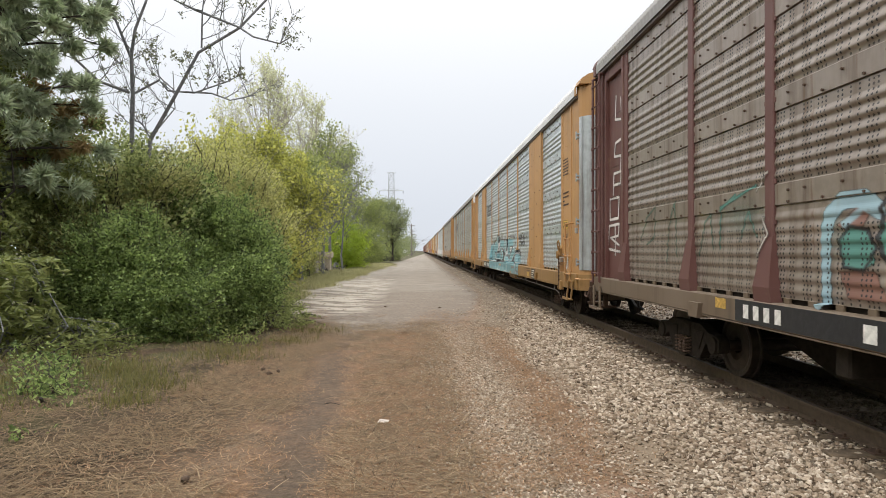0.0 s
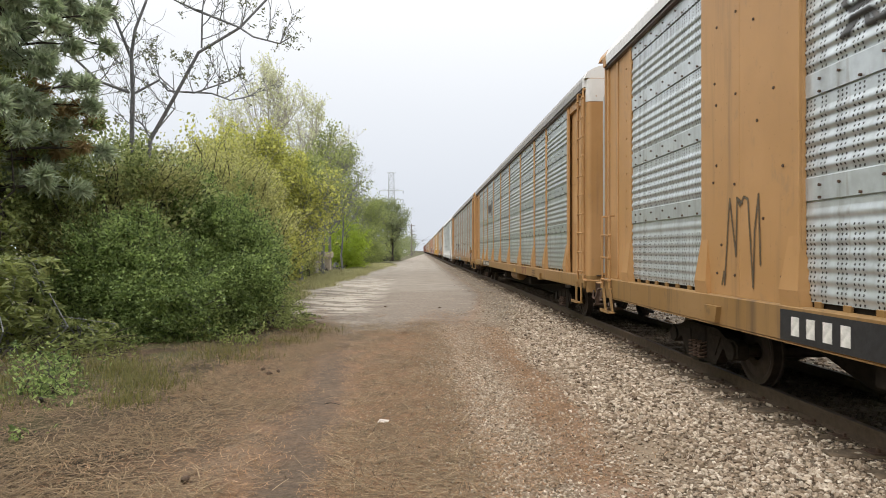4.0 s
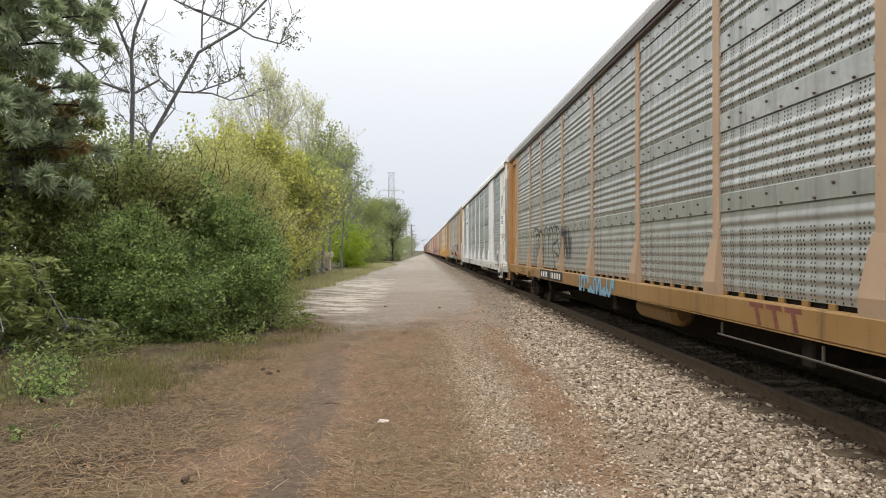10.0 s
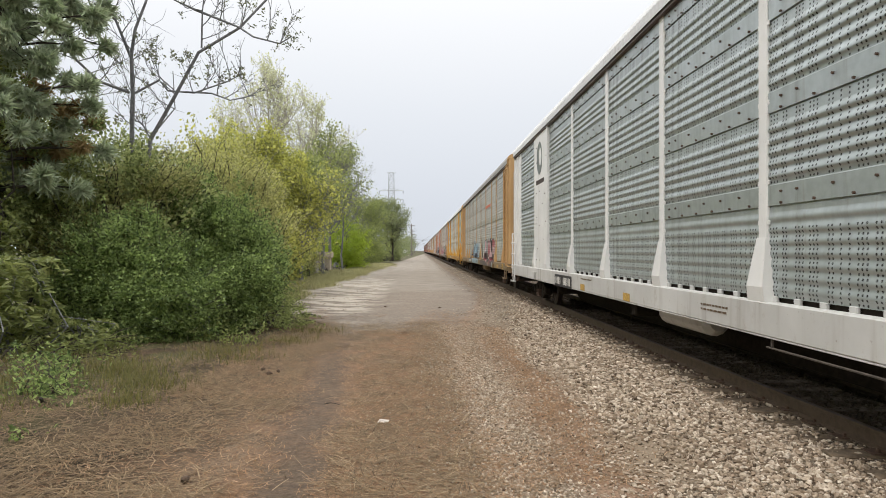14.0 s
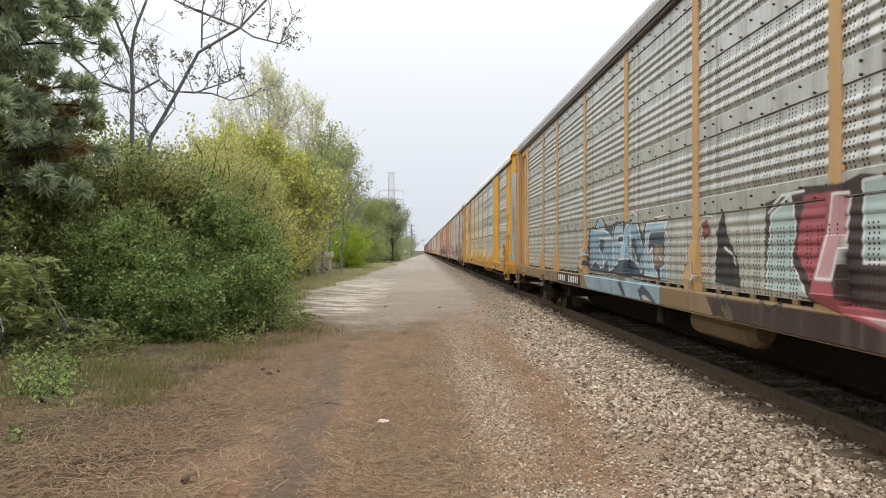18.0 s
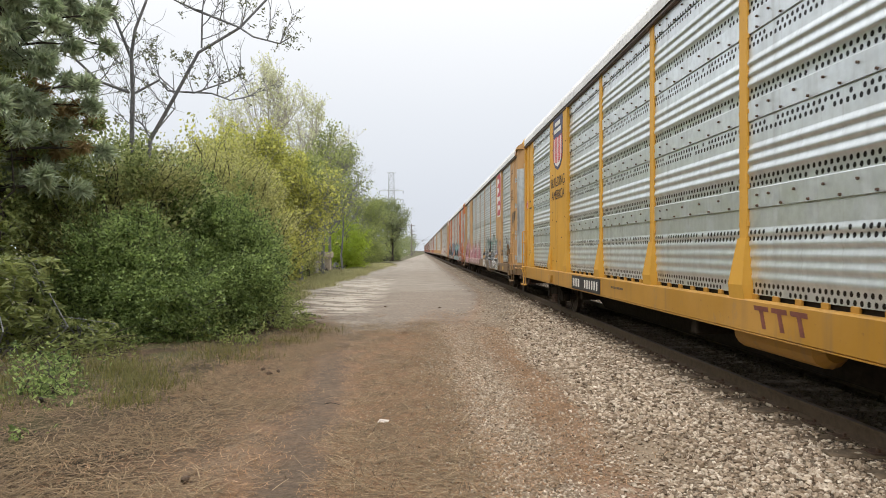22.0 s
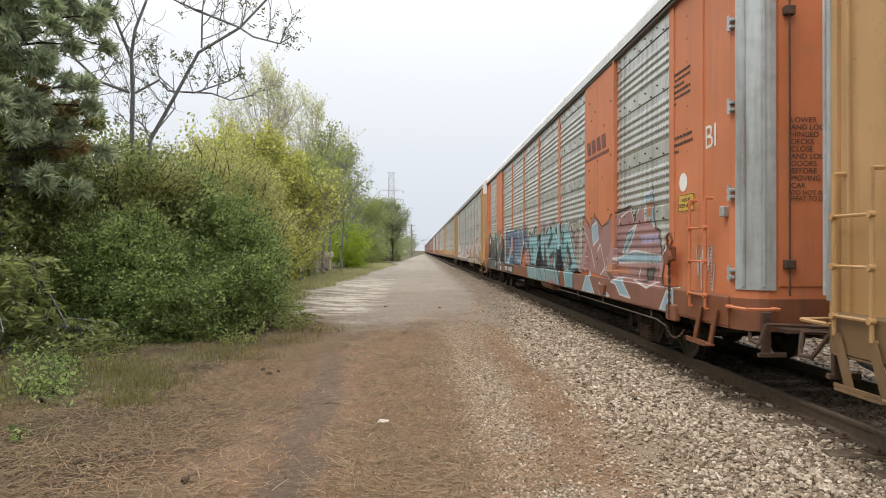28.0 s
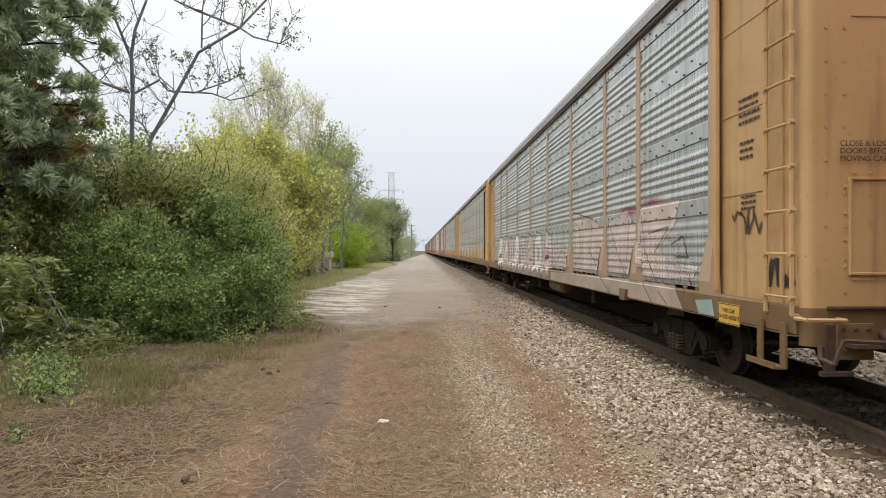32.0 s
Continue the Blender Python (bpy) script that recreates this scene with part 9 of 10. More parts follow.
def build_cover():
    rng = np.random.default_rng(21)
    straw = scattered("dry_straw", [(0.045, 0.030, 0.017), (0.32, 0.22, 0.12), (0.085, 0.056, 0.03), (0.52, 0.385, 0.235), (0.13, 0.086, 0.046)], 0.7)
    n = 118000
    xy = np.stack([rng.uniform(-6.8, 0.5, n), 3.6 + 13.0 * rng.random(n) ** 1.5], axis=1)
    patch = np.array([noise.noise((x * 0.8, y * 0.8, 9.0)) for x, y in xy])
    rut = np.exp(-((xy[:, 0] + 0.68 + 0.07 * xy[:, 1] + 0.06 * np.sin(xy[:, 1] * 1.3) + 0.05 * np.sin(xy[:, 1] * 4.1)) / 0.32) ** 2) * (1 - np.clip((xy[:, 1] - 9.5) / 5, 0, 0.75))
    weedy = np.clip((-3.0 - xy[:, 0]) / 1.5, 0, 1) * np.clip((xy[:, 1] - 6.6) / 2.0, 0, 1)
    xy = xy[rng.random(n) < np.clip(0.68 + 1.0 * patch - 1.9 * rut, 0.01, 1) * (1 - 0.7 * weedy)]
    m = len(xy)
    tagged(blades(rng, xy, 0.06 + 0.28 * rng.random(m) ** 1.5, rng.uniform(0.004, 0.009, m), 0.10, straw, "dry_straw", 0.25), "dry straw and dead grass strewn over the dirt", "straw", kind="stuff")
    needle = scattered("fallen_needles", [(0.10, 0.050, 0.024), (0.50, 0.29, 0.152), (0.18, 0.092, 0.046), (0.66, 0.44, 0.27)], 0.8)
    n = 135000
    xy = np.stack([rng.uniform(-3.2, 1.6, n), 3.6 + 27.0 * rng.random(n) ** 2.0], axis=1)
    rut = np.exp(-((xy[:, 0] + 0.68 + 0.07 * xy[:, 1] + 0.06 * np.sin(xy[:, 1] * 1.3) + 0.05 * np.sin(xy[:, 1] * 4.1)) / 0.32) ** 2) * (1 - np.clip((xy[:, 1] - 9.5) / 5, 0, 0.75))
    near = xy[:, 0] - gravel_edge(xy[:, 1])
    xy = xy[rng.random(n) < np.clip(1.0 - 1.0 * rut - np.clip(near, 0, 1) * 1.3 - 0.65 * ((xy[:, 0] < -1.55) & (xy[:, 1] < 8.0)), 0, 1) * np.clip((17.5 + 3.0 * np.sin(xy[:, 0] * 1.7 + 0.6) - xy[:, 1]) / 3.0, 0.02, 1)]
    for px, py, pr, pn in ((1.4, 7.4, 0.45, 1500), (0.95, 11.2, 0.6, 1300), (1.5, 9.3, 0.35, 700), (0.8, 5.4, 0.35, 900), (2.0, 12.8, 0.4, 500)):
        xy = np.concatenate([xy, np.stack([px + rng.normal(size=pn) * pr * 0.7, py + rng.normal(size=pn) * pr], axis=1)])
    lane = np.stack([1.6 + rng.normal(size=9000) * 0.2, rng.uniform(5.0, 15.5, 9000)], axis=1)
    lane[:, 0] += 0.35 * np.array([noise.noise((float(x) * 0.9, float(y) * 0.6, 4.4)) for x, y in lane])
    xy = np.concatenate([xy, lane])
    m = len(xy)
    tagged(blades(rng, xy, rng.uniform(0.04, 0.13, m), rng.uniform(0.003, 0.006, m), 0.10, needle, "pine_needles", 0.25), "reddish fallen pine needles on the path", "needles", kind="stuff")
    grass = leafy("grass_blades", (0.11, 0.11, 0.03), (0.28, 0.26, 0.085))
    spots = []
    for gx, gy, gr, gn in ((-3.7, 8.6, 0.3, 1300), (-4.5, 9.7, 0.4, 700), (-3.3, 10.8, 0.4, 600), (-5.9, 8.6, 0.35, 200), (-4.9, 7.2, 0.3, 400), (-2.7, 13.0, 0.3, 500), (-5.4, 10.3, 0.45, 600), (-6.6, 9.6, 0.4, 700), (-2.4, 14.6, 0.3, 500), (-5.2, 6.0, 0.35, 500), (-4.3, 9.3, 0.35, 1100), (-5.3, 8.2, 0.3, 700), (-3.5, 7.7, 0.2, 600), (-6.1, 7.4, 0.3, 500), (-3.4, 11.6, 0.4, 700)):
        gn = int(gn * 0.6)
        spots.append(np.stack([gx + rng.normal(size=gn) * gr, gy + rng.normal(size=gn) * gr], axis=1))
    xy = np.concatenate(spots)
    m = len(xy)
    tagged(blades(rng, xy, rng.uniform(0.06, 0.24, m), rng.uniform(0.004, 0.008, m), 0.75, grass, "grass"), "patchy yellow-green grass at the foot of the bushes", "grass", kind="stuff")
    n = 34000
    y = 19 + 66 * rng.random(n) ** 1.3
    xy = np.stack([-5.4 + 0.022 * y - np.abs(rng.normal(size=n)) * 1.3 + np.array([0.8 * noise.noise((float(q) * 0.27, 1.0, 2.0)) + 0.5 * noise.noise((float(q) * 1.1, 5.0, 2.0)) for q in y]) + 0.25 * rng.normal(size=n), y], axis=1)
    m = len(xy)
    verge = leafy("verge_blades", (0.24, 0.24, 0.10), (0.52, 0.48, 0.24))
    tagged(blades(rng, xy, rng.uniform(0.08, 0.34, m), rng.uniform(0.012, 0.026, m), 0.6, verge, "verge_grass"), "rough pale green grass verge along the road", "grass", kind="stuff")


build_stones()
build_cover()
PAPER = plain("dirty_paper", (0.68, 0.60, 0.53), 0.8, 0, 0.1)
tagged(new("paper_scrap", Shape().add([(-0.06, -0.03, 0.012), (0.05, -0.035, 0.016), (0.07, 0.03, 0.02), (-0.04, 0.035, 0.03), (0.0, 0.0, 0.035), (-0.06, -0.03, 0.008), (0.05, -0.035, 0.01), (0.07, 0.03, 0.014), (-0.04, 0.035, 0.02)], [(0, 1, 4), (1, 2, 4), (2, 3, 4), (3, 0, 4), (5, 8, 7, 6), (0, 5, 6, 1), (1, 6, 7, 2), (2, 7, 8, 3), (3, 8, 5, 0)]).mesh("paper_scrap", PAPER)), "crumpled white paper scrap on the path", "litter").location = (-0.4, 6.92, 0.0)
tagged(new("dry_stick", Shape().taper([(0, 0, 0.02), (0.07, 0.02, 0.03), (0.13, 0.0, 0.025), (0.19, -0.05, 0.02)], [0.007, 0.006, 0.005, 0.003], 6).mesh("dry_stick", BARK_DARK)), "thin dark dry stick on the path", "stick").location = (-1.15, 7.7, 0.0)
CONE_BROWN = plain("brown_cone_scales", (0.12, 0.08, 0.055), 0.9)
for sx, sy, sr in ((-2.3, 9.6, 0.4), (-2.15, 9.75, 2.0), (-2.45, 9.9, 1.1), (-3.35, 8.0, 0.3), (-1.9, 5.15, 1.3), (0.6, 20.5, 0.1), (-1.1, 20.9, 2.6)):
    cone = Shape().taper([(0, 0, 0.03), (0.02, 0, 0.033), (0.05, 0, 0.035), (0.09, 0, 0.03)], [0.012, 0.03, 0.026, 0.008], 8)
    ob = tagged(new("pine_cone", cone.mesh("pine_cone", CONE_BROWN)), "small dark pine cone lying on straw", "pine cone", "cones on the path")
    ob.location, ob.rotation_euler = (sx, sy, -0.005), (0, 0, sr)


# ---- plants ----
LEAF = {
    "dark": leafy("dark_green_leaves", (0.07, 0.112, 0.036), (0.49, 0.62, 0.21), 0.6),
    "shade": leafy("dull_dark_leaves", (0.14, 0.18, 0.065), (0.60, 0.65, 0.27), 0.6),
    "olive": leafy("olive_leaves", (0.23, 0.24, 0.085), (0.72, 0.70, 0.30)),
    "yellow": leafy("yellow_green_leaves", (0.23, 0.25, 0.055), (0.74, 0.73, 0.20)),
    "green": leafy("fresh_green_leaves", (0.15, 0.19, 0.055), (0.50, 0.55, 0.20)),
    "frond": leafy("sumac_leaflets", (0.17, 0.205, 0.06), (0.42, 0.45, 0.17)),
    "lime": leafy("lime_green_leaves", (0.27, 0.38, 0.035), (0.64, 0.74, 0.12)),
    "pale": leafy("pale_spring_leaves", (0.53, 0.55, 0.31), (0.81, 0.82, 0.58)),
    "pine": leafy("pine_needle_tufts", (0.40, 0.47, 0.31), (0.78, 0.83, 0.64), 0.6),
    "rusty": leafy("rusty_dead_needles", (0.27, 0.19, 0.085), (0.48, 0.36, 0.17), 0.7),
    "bud": leafy("dark_bud_leaves", (0.10, 0.11, 0.055), (0.25, 0.26, 0.14)),
    "hazy": leafy("hazy_far_leaves", (0.14, 0.175, 0.075), (0.38, 0.42, 0.20)),
}


def leaf_points(rng, blobs, n, lumps, spread, shell):
    """Points for leaves in clumps, near the skin of a few ellipsoids."""
    blobs = np.array(blobs, float)
    vol = blobs[:, 3] * blobs[:, 4] * blobs[:, 5]
    pick = rng.choice(len(blobs), lumps, p=vol / vol.sum())
    d = rng.normal(size=(lumps, 3))
    d /= np.linalg.norm(d, axis=1)[:, None]
    bump = np.array([noise.noise(Vector(q * 2.2 + blobs[p, :3])) for q, p in zip(d, pick)])
    r = (shell + (1 - shell) * rng.random(lumps) ** 0.6) * (1 + 0.6 * bump)
    centre = blobs[pick, :3] + d * blobs[pick, 3:6] * r[:, None]
    idx = rng.integers(0, lumps, n)
    pts = centre[idx] + rng.normal(size=(n, 3)) * spread
    pts[:, 2] = np.maximum(pts[:, 2], 0.03 + 0.1 * rng.random(n))
    return pts, centre


def leaf_mesh(name, rng, pts, size, material, up=0.6, narrow=0.5, along=None):
    """Folded leaves with four corners at the given points."""
    n = len(pts)
    nor = rng.normal(size=(n, 3)) + np.array([0, 0, up])
    nor /= np.linalg.norm(nor, axis=1)[:, None]
    a = np.cross(nor, rng.normal(size=(n, 3))) if along is None else along - nor * (along * nor).sum(1)[:, None]
    a /= np.linalg.norm(a, axis=1)[:, None]
    b = np.cross(nor, a)
    s = (size * (0.6 + 0.8 * rng.random(n)))[:, None]
    v = np.empty((n, 4, 3))
    v[:, 0] = pts - a * s * 0.5
    v[:, 1] = pts + b * s * narrow * 0.5 + nor * s * 0.12
    v[:, 2] = pts + a * s * 0.5
    v[:, 3] = pts - b * s * narrow * 0.5 + nor * s * 0.12
    k = np.arange(n)[:, None] * 4
    f = np.concatenate([k + np.array([[0, 1, 2]]), k + np.array([[0, 2, 3]])], axis=1).reshape(-1, 3)
    return quick_mesh(name, v.reshape(-1, 3), f, material)


def limbs(rng, base, tips, r0, crook=0.25, n=6):
    """Crooked limbs from the base to every tip."""
    s = Shape()
    for tip in tips:
        p, q = Vector(base), Vector(tip)
        pts, m = [], 5
        for i in range(m + 1):
            t = i / m
            w = p.lerp(q, t) + Vector(rng.normal(size=3)) * crook * math.sin(math.pi * t) * (q - p).length * 0.2
            pts.append(w)
        r = r0 * (0.6 + 0.4 * rng.random())
        s.taper(pts, [r * (1 - 0.8 * i / m) + 0.004 for i in range(m + 1)], n)
    return s


def shrub(name, seed, blobs, n, size, leaf, label, bark=BARK_DARK, stems=9, spread=0.13, shell=0.5, lumps=0, up=0.6, narrow=0.5, category="shrub", shoots=140):
    rng = np.random.default_rng(seed)
    pts, centre = leaf_points(rng, blobs, n, lumps or n // 28, spread, shell)
    bx = sum(b[0] for b in blobs) / len(blobs)
    by = sum(b[1] for b in blobs) / len(blobs)
    thing = tagged(empty(name, (bx, by, 0)), label, category)
    off = np.array([bx, by, 0.0])
    tips = centre[rng.integers(0, len(centre), stems)] - off
    wood = limbs(rng, (0, 0, -0.05), [tuple(t) for t in tips], 0.035)
    rim = []
    for c in centre[rng.integers(0, len(centre), shoots)]:
        p = Vector(c) - Vector(off)
        d = (Vector((p.x, p.y, (p.z - 0.8) * 0.8)).normalized() + Vector(rng.normal(size=3)) * 0.35 + Vector((0, 0, 0.35))).normalized()
        ln = spread * rng.uniform(2.5, 6.0)
        q = p + d * ln + Vector((0, 0, -0.12 * ln))
        wood.taper([p, p + d * ln * 0.5, q], [0.008, 0.006, 0.003], 4)
        rim += [tuple(p.lerp(q, t) + Vector(rng.normal(size=3)) * spread * 0.22) for t in rng.random(16)]
    if rim:
        pts = np.concatenate([pts, np.array(rim) + off])
    tagged(part("branchwork", wood, bark, thing), kind="stuff")
    part("foliage", leaf_mesh("foliage", rng, pts - off, size, LEAF[leaf], up, narrow), None, thing)
    return thing


shrub("leafy_bush", 1, [(-4.2, 14.3, 0.9, 0.95, 0.9, 1.0), (-4.8, 14.9, 2.2, 1.0, 0.9, 0.95), (-5.4, 15.3, 2.9, 0.9, 0.9, 0.85), (-3.95, 15.3, 1.6, 0.75, 0.9, 1.0), (-5.2, 14.2, 1.2, 0.8, 0.7, 1.1)], 64000, 0.066, "dark", "dense dark green privet bush beside the path", shell=0.55, lumps=1100, spread=0.10, narrow=0.6, shoots=300)
shrub("leafy_bush", 2, [(-4.9, 12.9, 0.75, 0.95, 0.9, 0.95), (-5.9, 13.0, 1.7, 1.05, 0.9, 1.05), (-6.5, 13.4, 0.9, 1.0, 0.9, 1.1), (-5.3, 12.4, 0.9, 0.7, 0.6, 0.9)], 47000, 0.064, "dark", "low dense dark green bush over dry grass", shell=0.55, lumps=820, spread=0.10, narrow=0.6, shoots=260)
shrub("leafy_bush", 4, [(-7.4, 14.4, 2.8, 2.5, 1.5, 1.6), (-8.6, 13.5, 1.6, 2.2, 1.5, 1.8), (-9.0, 13.4, 3.4, 1.7, 1.0, 2.0)], 36000, 0.092, "shade", "tall dark evergreen thicket under a pine", shell=0.6, lumps=700, narrow=0.65)
shrub("leafy_bush", 72, [(-6.5, 14.2, 2.6, 1.0, 0.7, 0.9), (-5.7, 14.6, 3.2, 0.9, 0.7, 0.6), (-7.4, 13.6, 2.0, 0.8, 0.6, 0.9)], 15000, 0.07, "olive", "brownish tangled shrub with bare arching twigs", stems=90, shell=0.35, spread=0.13, shoots=320)
shrub("leafy_bush", 5, [(-5.7, 17.4, 3.0, 1.7, 1.5, 1.9), (-6.0, 17.4, 1.2, 1.7, 1.4, 1.4)], 22000, 0.08, "olive", "olive brown thicket with thin twigs", stems=60, shell=0.6)
shrub("leafy_bush", 6, [(-6.5, 22.4, 2.6, 2.1, 1.6, 2.2)], 10500, 0.125, "yellow", "yellow-green leafing shrub in a hedgerow", spread=0.2, stems=40, shell=0.6)
shrub("leafy_bush", 61, [(-6.0, 26.3, 1.9, 1.0, 1.3, 1.9)], 6500, 0.13, "yellow", "slender yellow-green shrub at the road's edge", spread=0.2, stems=30, shell=0.6)
shrub("leafy_bush", 67, [(-7.6, 16.0, 3.3, 1.9, 1.2, 1.5), (-9.6, 15.4, 3.6, 1.8, 1.1, 1.8)], 22000, 0.09, "shade", "dark leafy thicket between a pine and bare trees", shell=0.55, narrow=0.6, stems=40)
shrub("leafy_bush", 68, [(-4.9, 17.6, 2.8, 1.3, 1.0, 1.2)], 9500, 0.08, "olive", "olive shrub rising behind a dark bush", shell=0.5, stems=50)
# Out of view: added to keep low sky light off the cars' sides.
shrub("hedgerow", 69, [(-6.6, -7.5, 4.6, 2.2, 12.0, 5.4), (-7.0, -31.0, 5.0, 2.4, 15.0, 5.8), (-8.0, -66.0, 5.2, 2.8, 24.0, 6.0), (-12.8, 5.0, 5.2, 2.5, 7.0, 5.8)], 24000, 0.5, "dark", "unseen thicket added beside and behind the camera to dim low sky light", spread=0.5, shell=0.6, stems=20, category="hedgerow", shoots=0)
shrub("leafy_bush", 62, [(-5.8, 20.0, 2.3, 1.4, 1.2, 2.1)], 9000, 0.085, "olive", "open olive-green shrub with many bare twigs", spread=0.18, stems=70, shell=0.5)
shrub("leafy_bush", 63, [(-8.6, 40.0, 3.2, 1.7, 2.2, 3.0), (-9.6, 53.0, 3.6, 1.7, 2.5, 3.4)], 7000, 0.17, "green", "airy green shrubs behind the verge", spread=0.3, stems=50, shell=0.5)
shrub("low_weeds", 64, [(-3.3, 15.2, 0.25, 0.7, 1.6, 0.4), (-3.9, 12.7, 0.2, 1.1, 0.5, 0.35), (-4.2, 18.5, 0.3, 0.6, 2.2, 0.5)], 5200, 0.07, "green", "low green weeds at the foot of a bush", spread=0.1, stems=30, shell=0.2, category="weeds")
shrub("low_weeds", 65, [(-6.3, 10.6, 0.2, 1.5, 0.7, 0.4), (-7.3, 9.3, 0.2, 0.8, 0.8, 0.4)], 1100, 0.07, "frond", "patch of low broad-leaved weeds in straw", spread=0.12, stems=30, shell=0.2, category="weeds")
shrub("low_weeds", 70, [(-4.7, 8.0, 0.1, 0.6, 0.8, 0.3), (-4.0, 6.5, 0.05, 0.35, 0.4, 0.15), (-5.2, 9.2, 0.15, 0.7, 0.6, 0.35)], 1700, 0.065, "dark", "low dark green weeds growing through straw", spread=0.1, stems=24, shell=0.2, category="weeds", shoots=40)
shrub("leafy_bush", 71, [(-6.5, 95.0, 1.7, 1.5, 9.0, 2.2), (-5.3, 126.0, 1.9, 1.4, 11.0, 2.4)], 6500, 0.26, "green", "low hedge below trees along the road", spread=0.35, stems=20, shell=0.5, shoots=60)
shrub("climbing_vine", 66, [(-8.3, 11.7, 3.9, 0.9, 0.5, 1.3), (-8.0, 12.2, 5.1, 0.6, 0.4, 0.7), (-8.6, 11.6, 5.9, 0.6, 0.4, 0.6)], 9000, 0.085, "green", "green leafy vine climbing into a pine", spread=0.14, stems=40, shell=0.3, category="vine")
shrub("leafy_bush", 73, [(-8.1, 43.0, 1.5, 0.9, 2.0, 1.7), (-7.4, 36.0, 1.6, 0.9, 1.6, 1.8)], 5200, 0.15, "green", "loose green shrubs at the verge", spread=0.22, stems=30, shell=0.5)
shrub("leafy_bush", 74, [(-8.9, 50.0, 0.7, 0.8, 2.5, 0.8), (-6.5, 63.0, 0.4, 0.6, 2.0, 0.5)], 3600, 0.15, "yellow", "low yellow-green growth along the verge", spread=0.2, stems=20, shell=0.3, shoots=60)
shrub("leafy_bush", 8, [(-7.6, 60.0, 2.6, 2.2, 1.8, 2.0), (-6.6, 60.5, 1.6, 1.4, 1.4, 1.4)], 7500, 0.2, "lime", "bright lime green round bush", spread=0.25, shell=0.7)
shrub("leafy_bush", 9, [(-7.4, 84.0, 2.6, 2.3, 2.4, 2.8), (-9.8, 82.0, 3.0, 2.6, 2.4, 3.2)], 8000, 0.26, "green", "green hedgerow shrubs beside the road", spread=0.35, shell=0.6)
shrub("leafy_bush", 11, [(-10.2, 21.0, 2.3, 2.6, 2.4, 2.6), (-9.8, 32.0, 2.6, 2.6, 4.0, 2.8), (-12.0, 46.0, 3.0, 4.0, 6.0, 3.2)], 18000, 0.22, "olive", "tangled thicket behind the hedgerow", spread=0.4, stems=20)
shrub("leafy_bush", 13, [(-8.4, 41.0, 1.6, 1.5, 3.0, 1.9)], 5000, 0.17, "olive", "low scrub along the grass verge", spread=0.3, shell=0.6)
shrub("leafy_bush", 14, [(-11.5, 70.0, 3.2, 2.6, 4.0, 3.4), (-5.6, 122.0, 2.6, 2.2, 6.0, 2.6)], 6500, 0.26, "hazy", "leafy undergrowth below hedgerow trees", spread=0.4, shell=0.6)
shrub("far_hedgerow", 12, [(-4.6, 165.0, 2.6, 2.2, 14.0, 3.2), (-5.5, 230.0, 4.0, 3.6, 40.0, 4.6), (-9.0, 420.0, 5.0, 6.0, 90.0, 6.0)], 9000, 0.42, "hazy", "far hedgerow along the road", spread=0.8, stems=20, category="hedgerow")


def fronds(name, seed, base, count, reach, size, leaf, label, top=1.5):
    """Arching shoots with paired leaflets."""
    rng = np.random.default_rng(seed)
    thing = tagged(empty(name, base), label, "shrub")
    s, pts, along = Shape(), [], []
    for i in range(count):
        a = rng.random() * 6.283
        root = Vector((rng.normal() * reach * 0.35, rng.normal() * reach * 0.25, 0.15 + rng.random() * top))
        d = Vector((math.cos(a), math.sin(a), 0.55))
        curve = [root + d * (reach * 0.5 * t) + Vector((0, 0, -0.55 * reach * t * t)) for t in (0, 0.25, 0.5, 0.75, 1.0)]
        s.taper(curve, [0.006, 0.005, 0.004, 0.003, 0.002], 4)
        side = Vector((-d.y, d.x, 0)).normalized()
        for j in range(9):
            t = 0.15 + j / 10
            p = root + d * (reach * 0.5 * t) + Vector((0, 0, -0.55 * reach * t * t))
            for e in (-1, 1):
                w = (side * e + d * 0.4 + Vector((0, 0, -0.25))).normalized()
                pts.append(tuple(p + w * size * 0.55))
                along.append(tuple(w))
    for i in range(7):
        s.taper([(rng.normal() * 0.25, rng.normal() * 0.2, -0.05), (rng.normal() * 0.3, rng.normal() * 0.2, 0.6), (rng.normal() * 0.35, rng.normal() * 0.2, 0.4 + top * rng.random())], [0.016, 0.012, 0.006], 6)
    part("shoot", s, BARK, thing)
    part("foliage", leaf_mesh("foliage", rng, np.array(pts), size, LEAF[leaf], 1.2, 0.36, np.array(along)), None, thing)
    return thing


fronds("sumac_shoot", 31, (-6.9, 10.7, 0), 85, 0.95, 0.18, "frond", "young sumac shoots with paired green leaflets", 1.6)
fronds("sumac_shoot", 32, (-5.9, 11.2, 0), 50, 0.7, 0.14, "frond", "small sumac shoots at the thicket's edge", 0.5)
fronds("sumac_shoot", 33, (-7.9, 11.5, 0.6), 80, 0.95, 0.17, "frond", "tall sumac shoots under a pine", 1.9)
fronds("sumac_shoot", 34, (-4.5, 13.2, 0), 16, 0.5, 0.11, "dark", "small leafy shoots before a dark bush", 0.5)


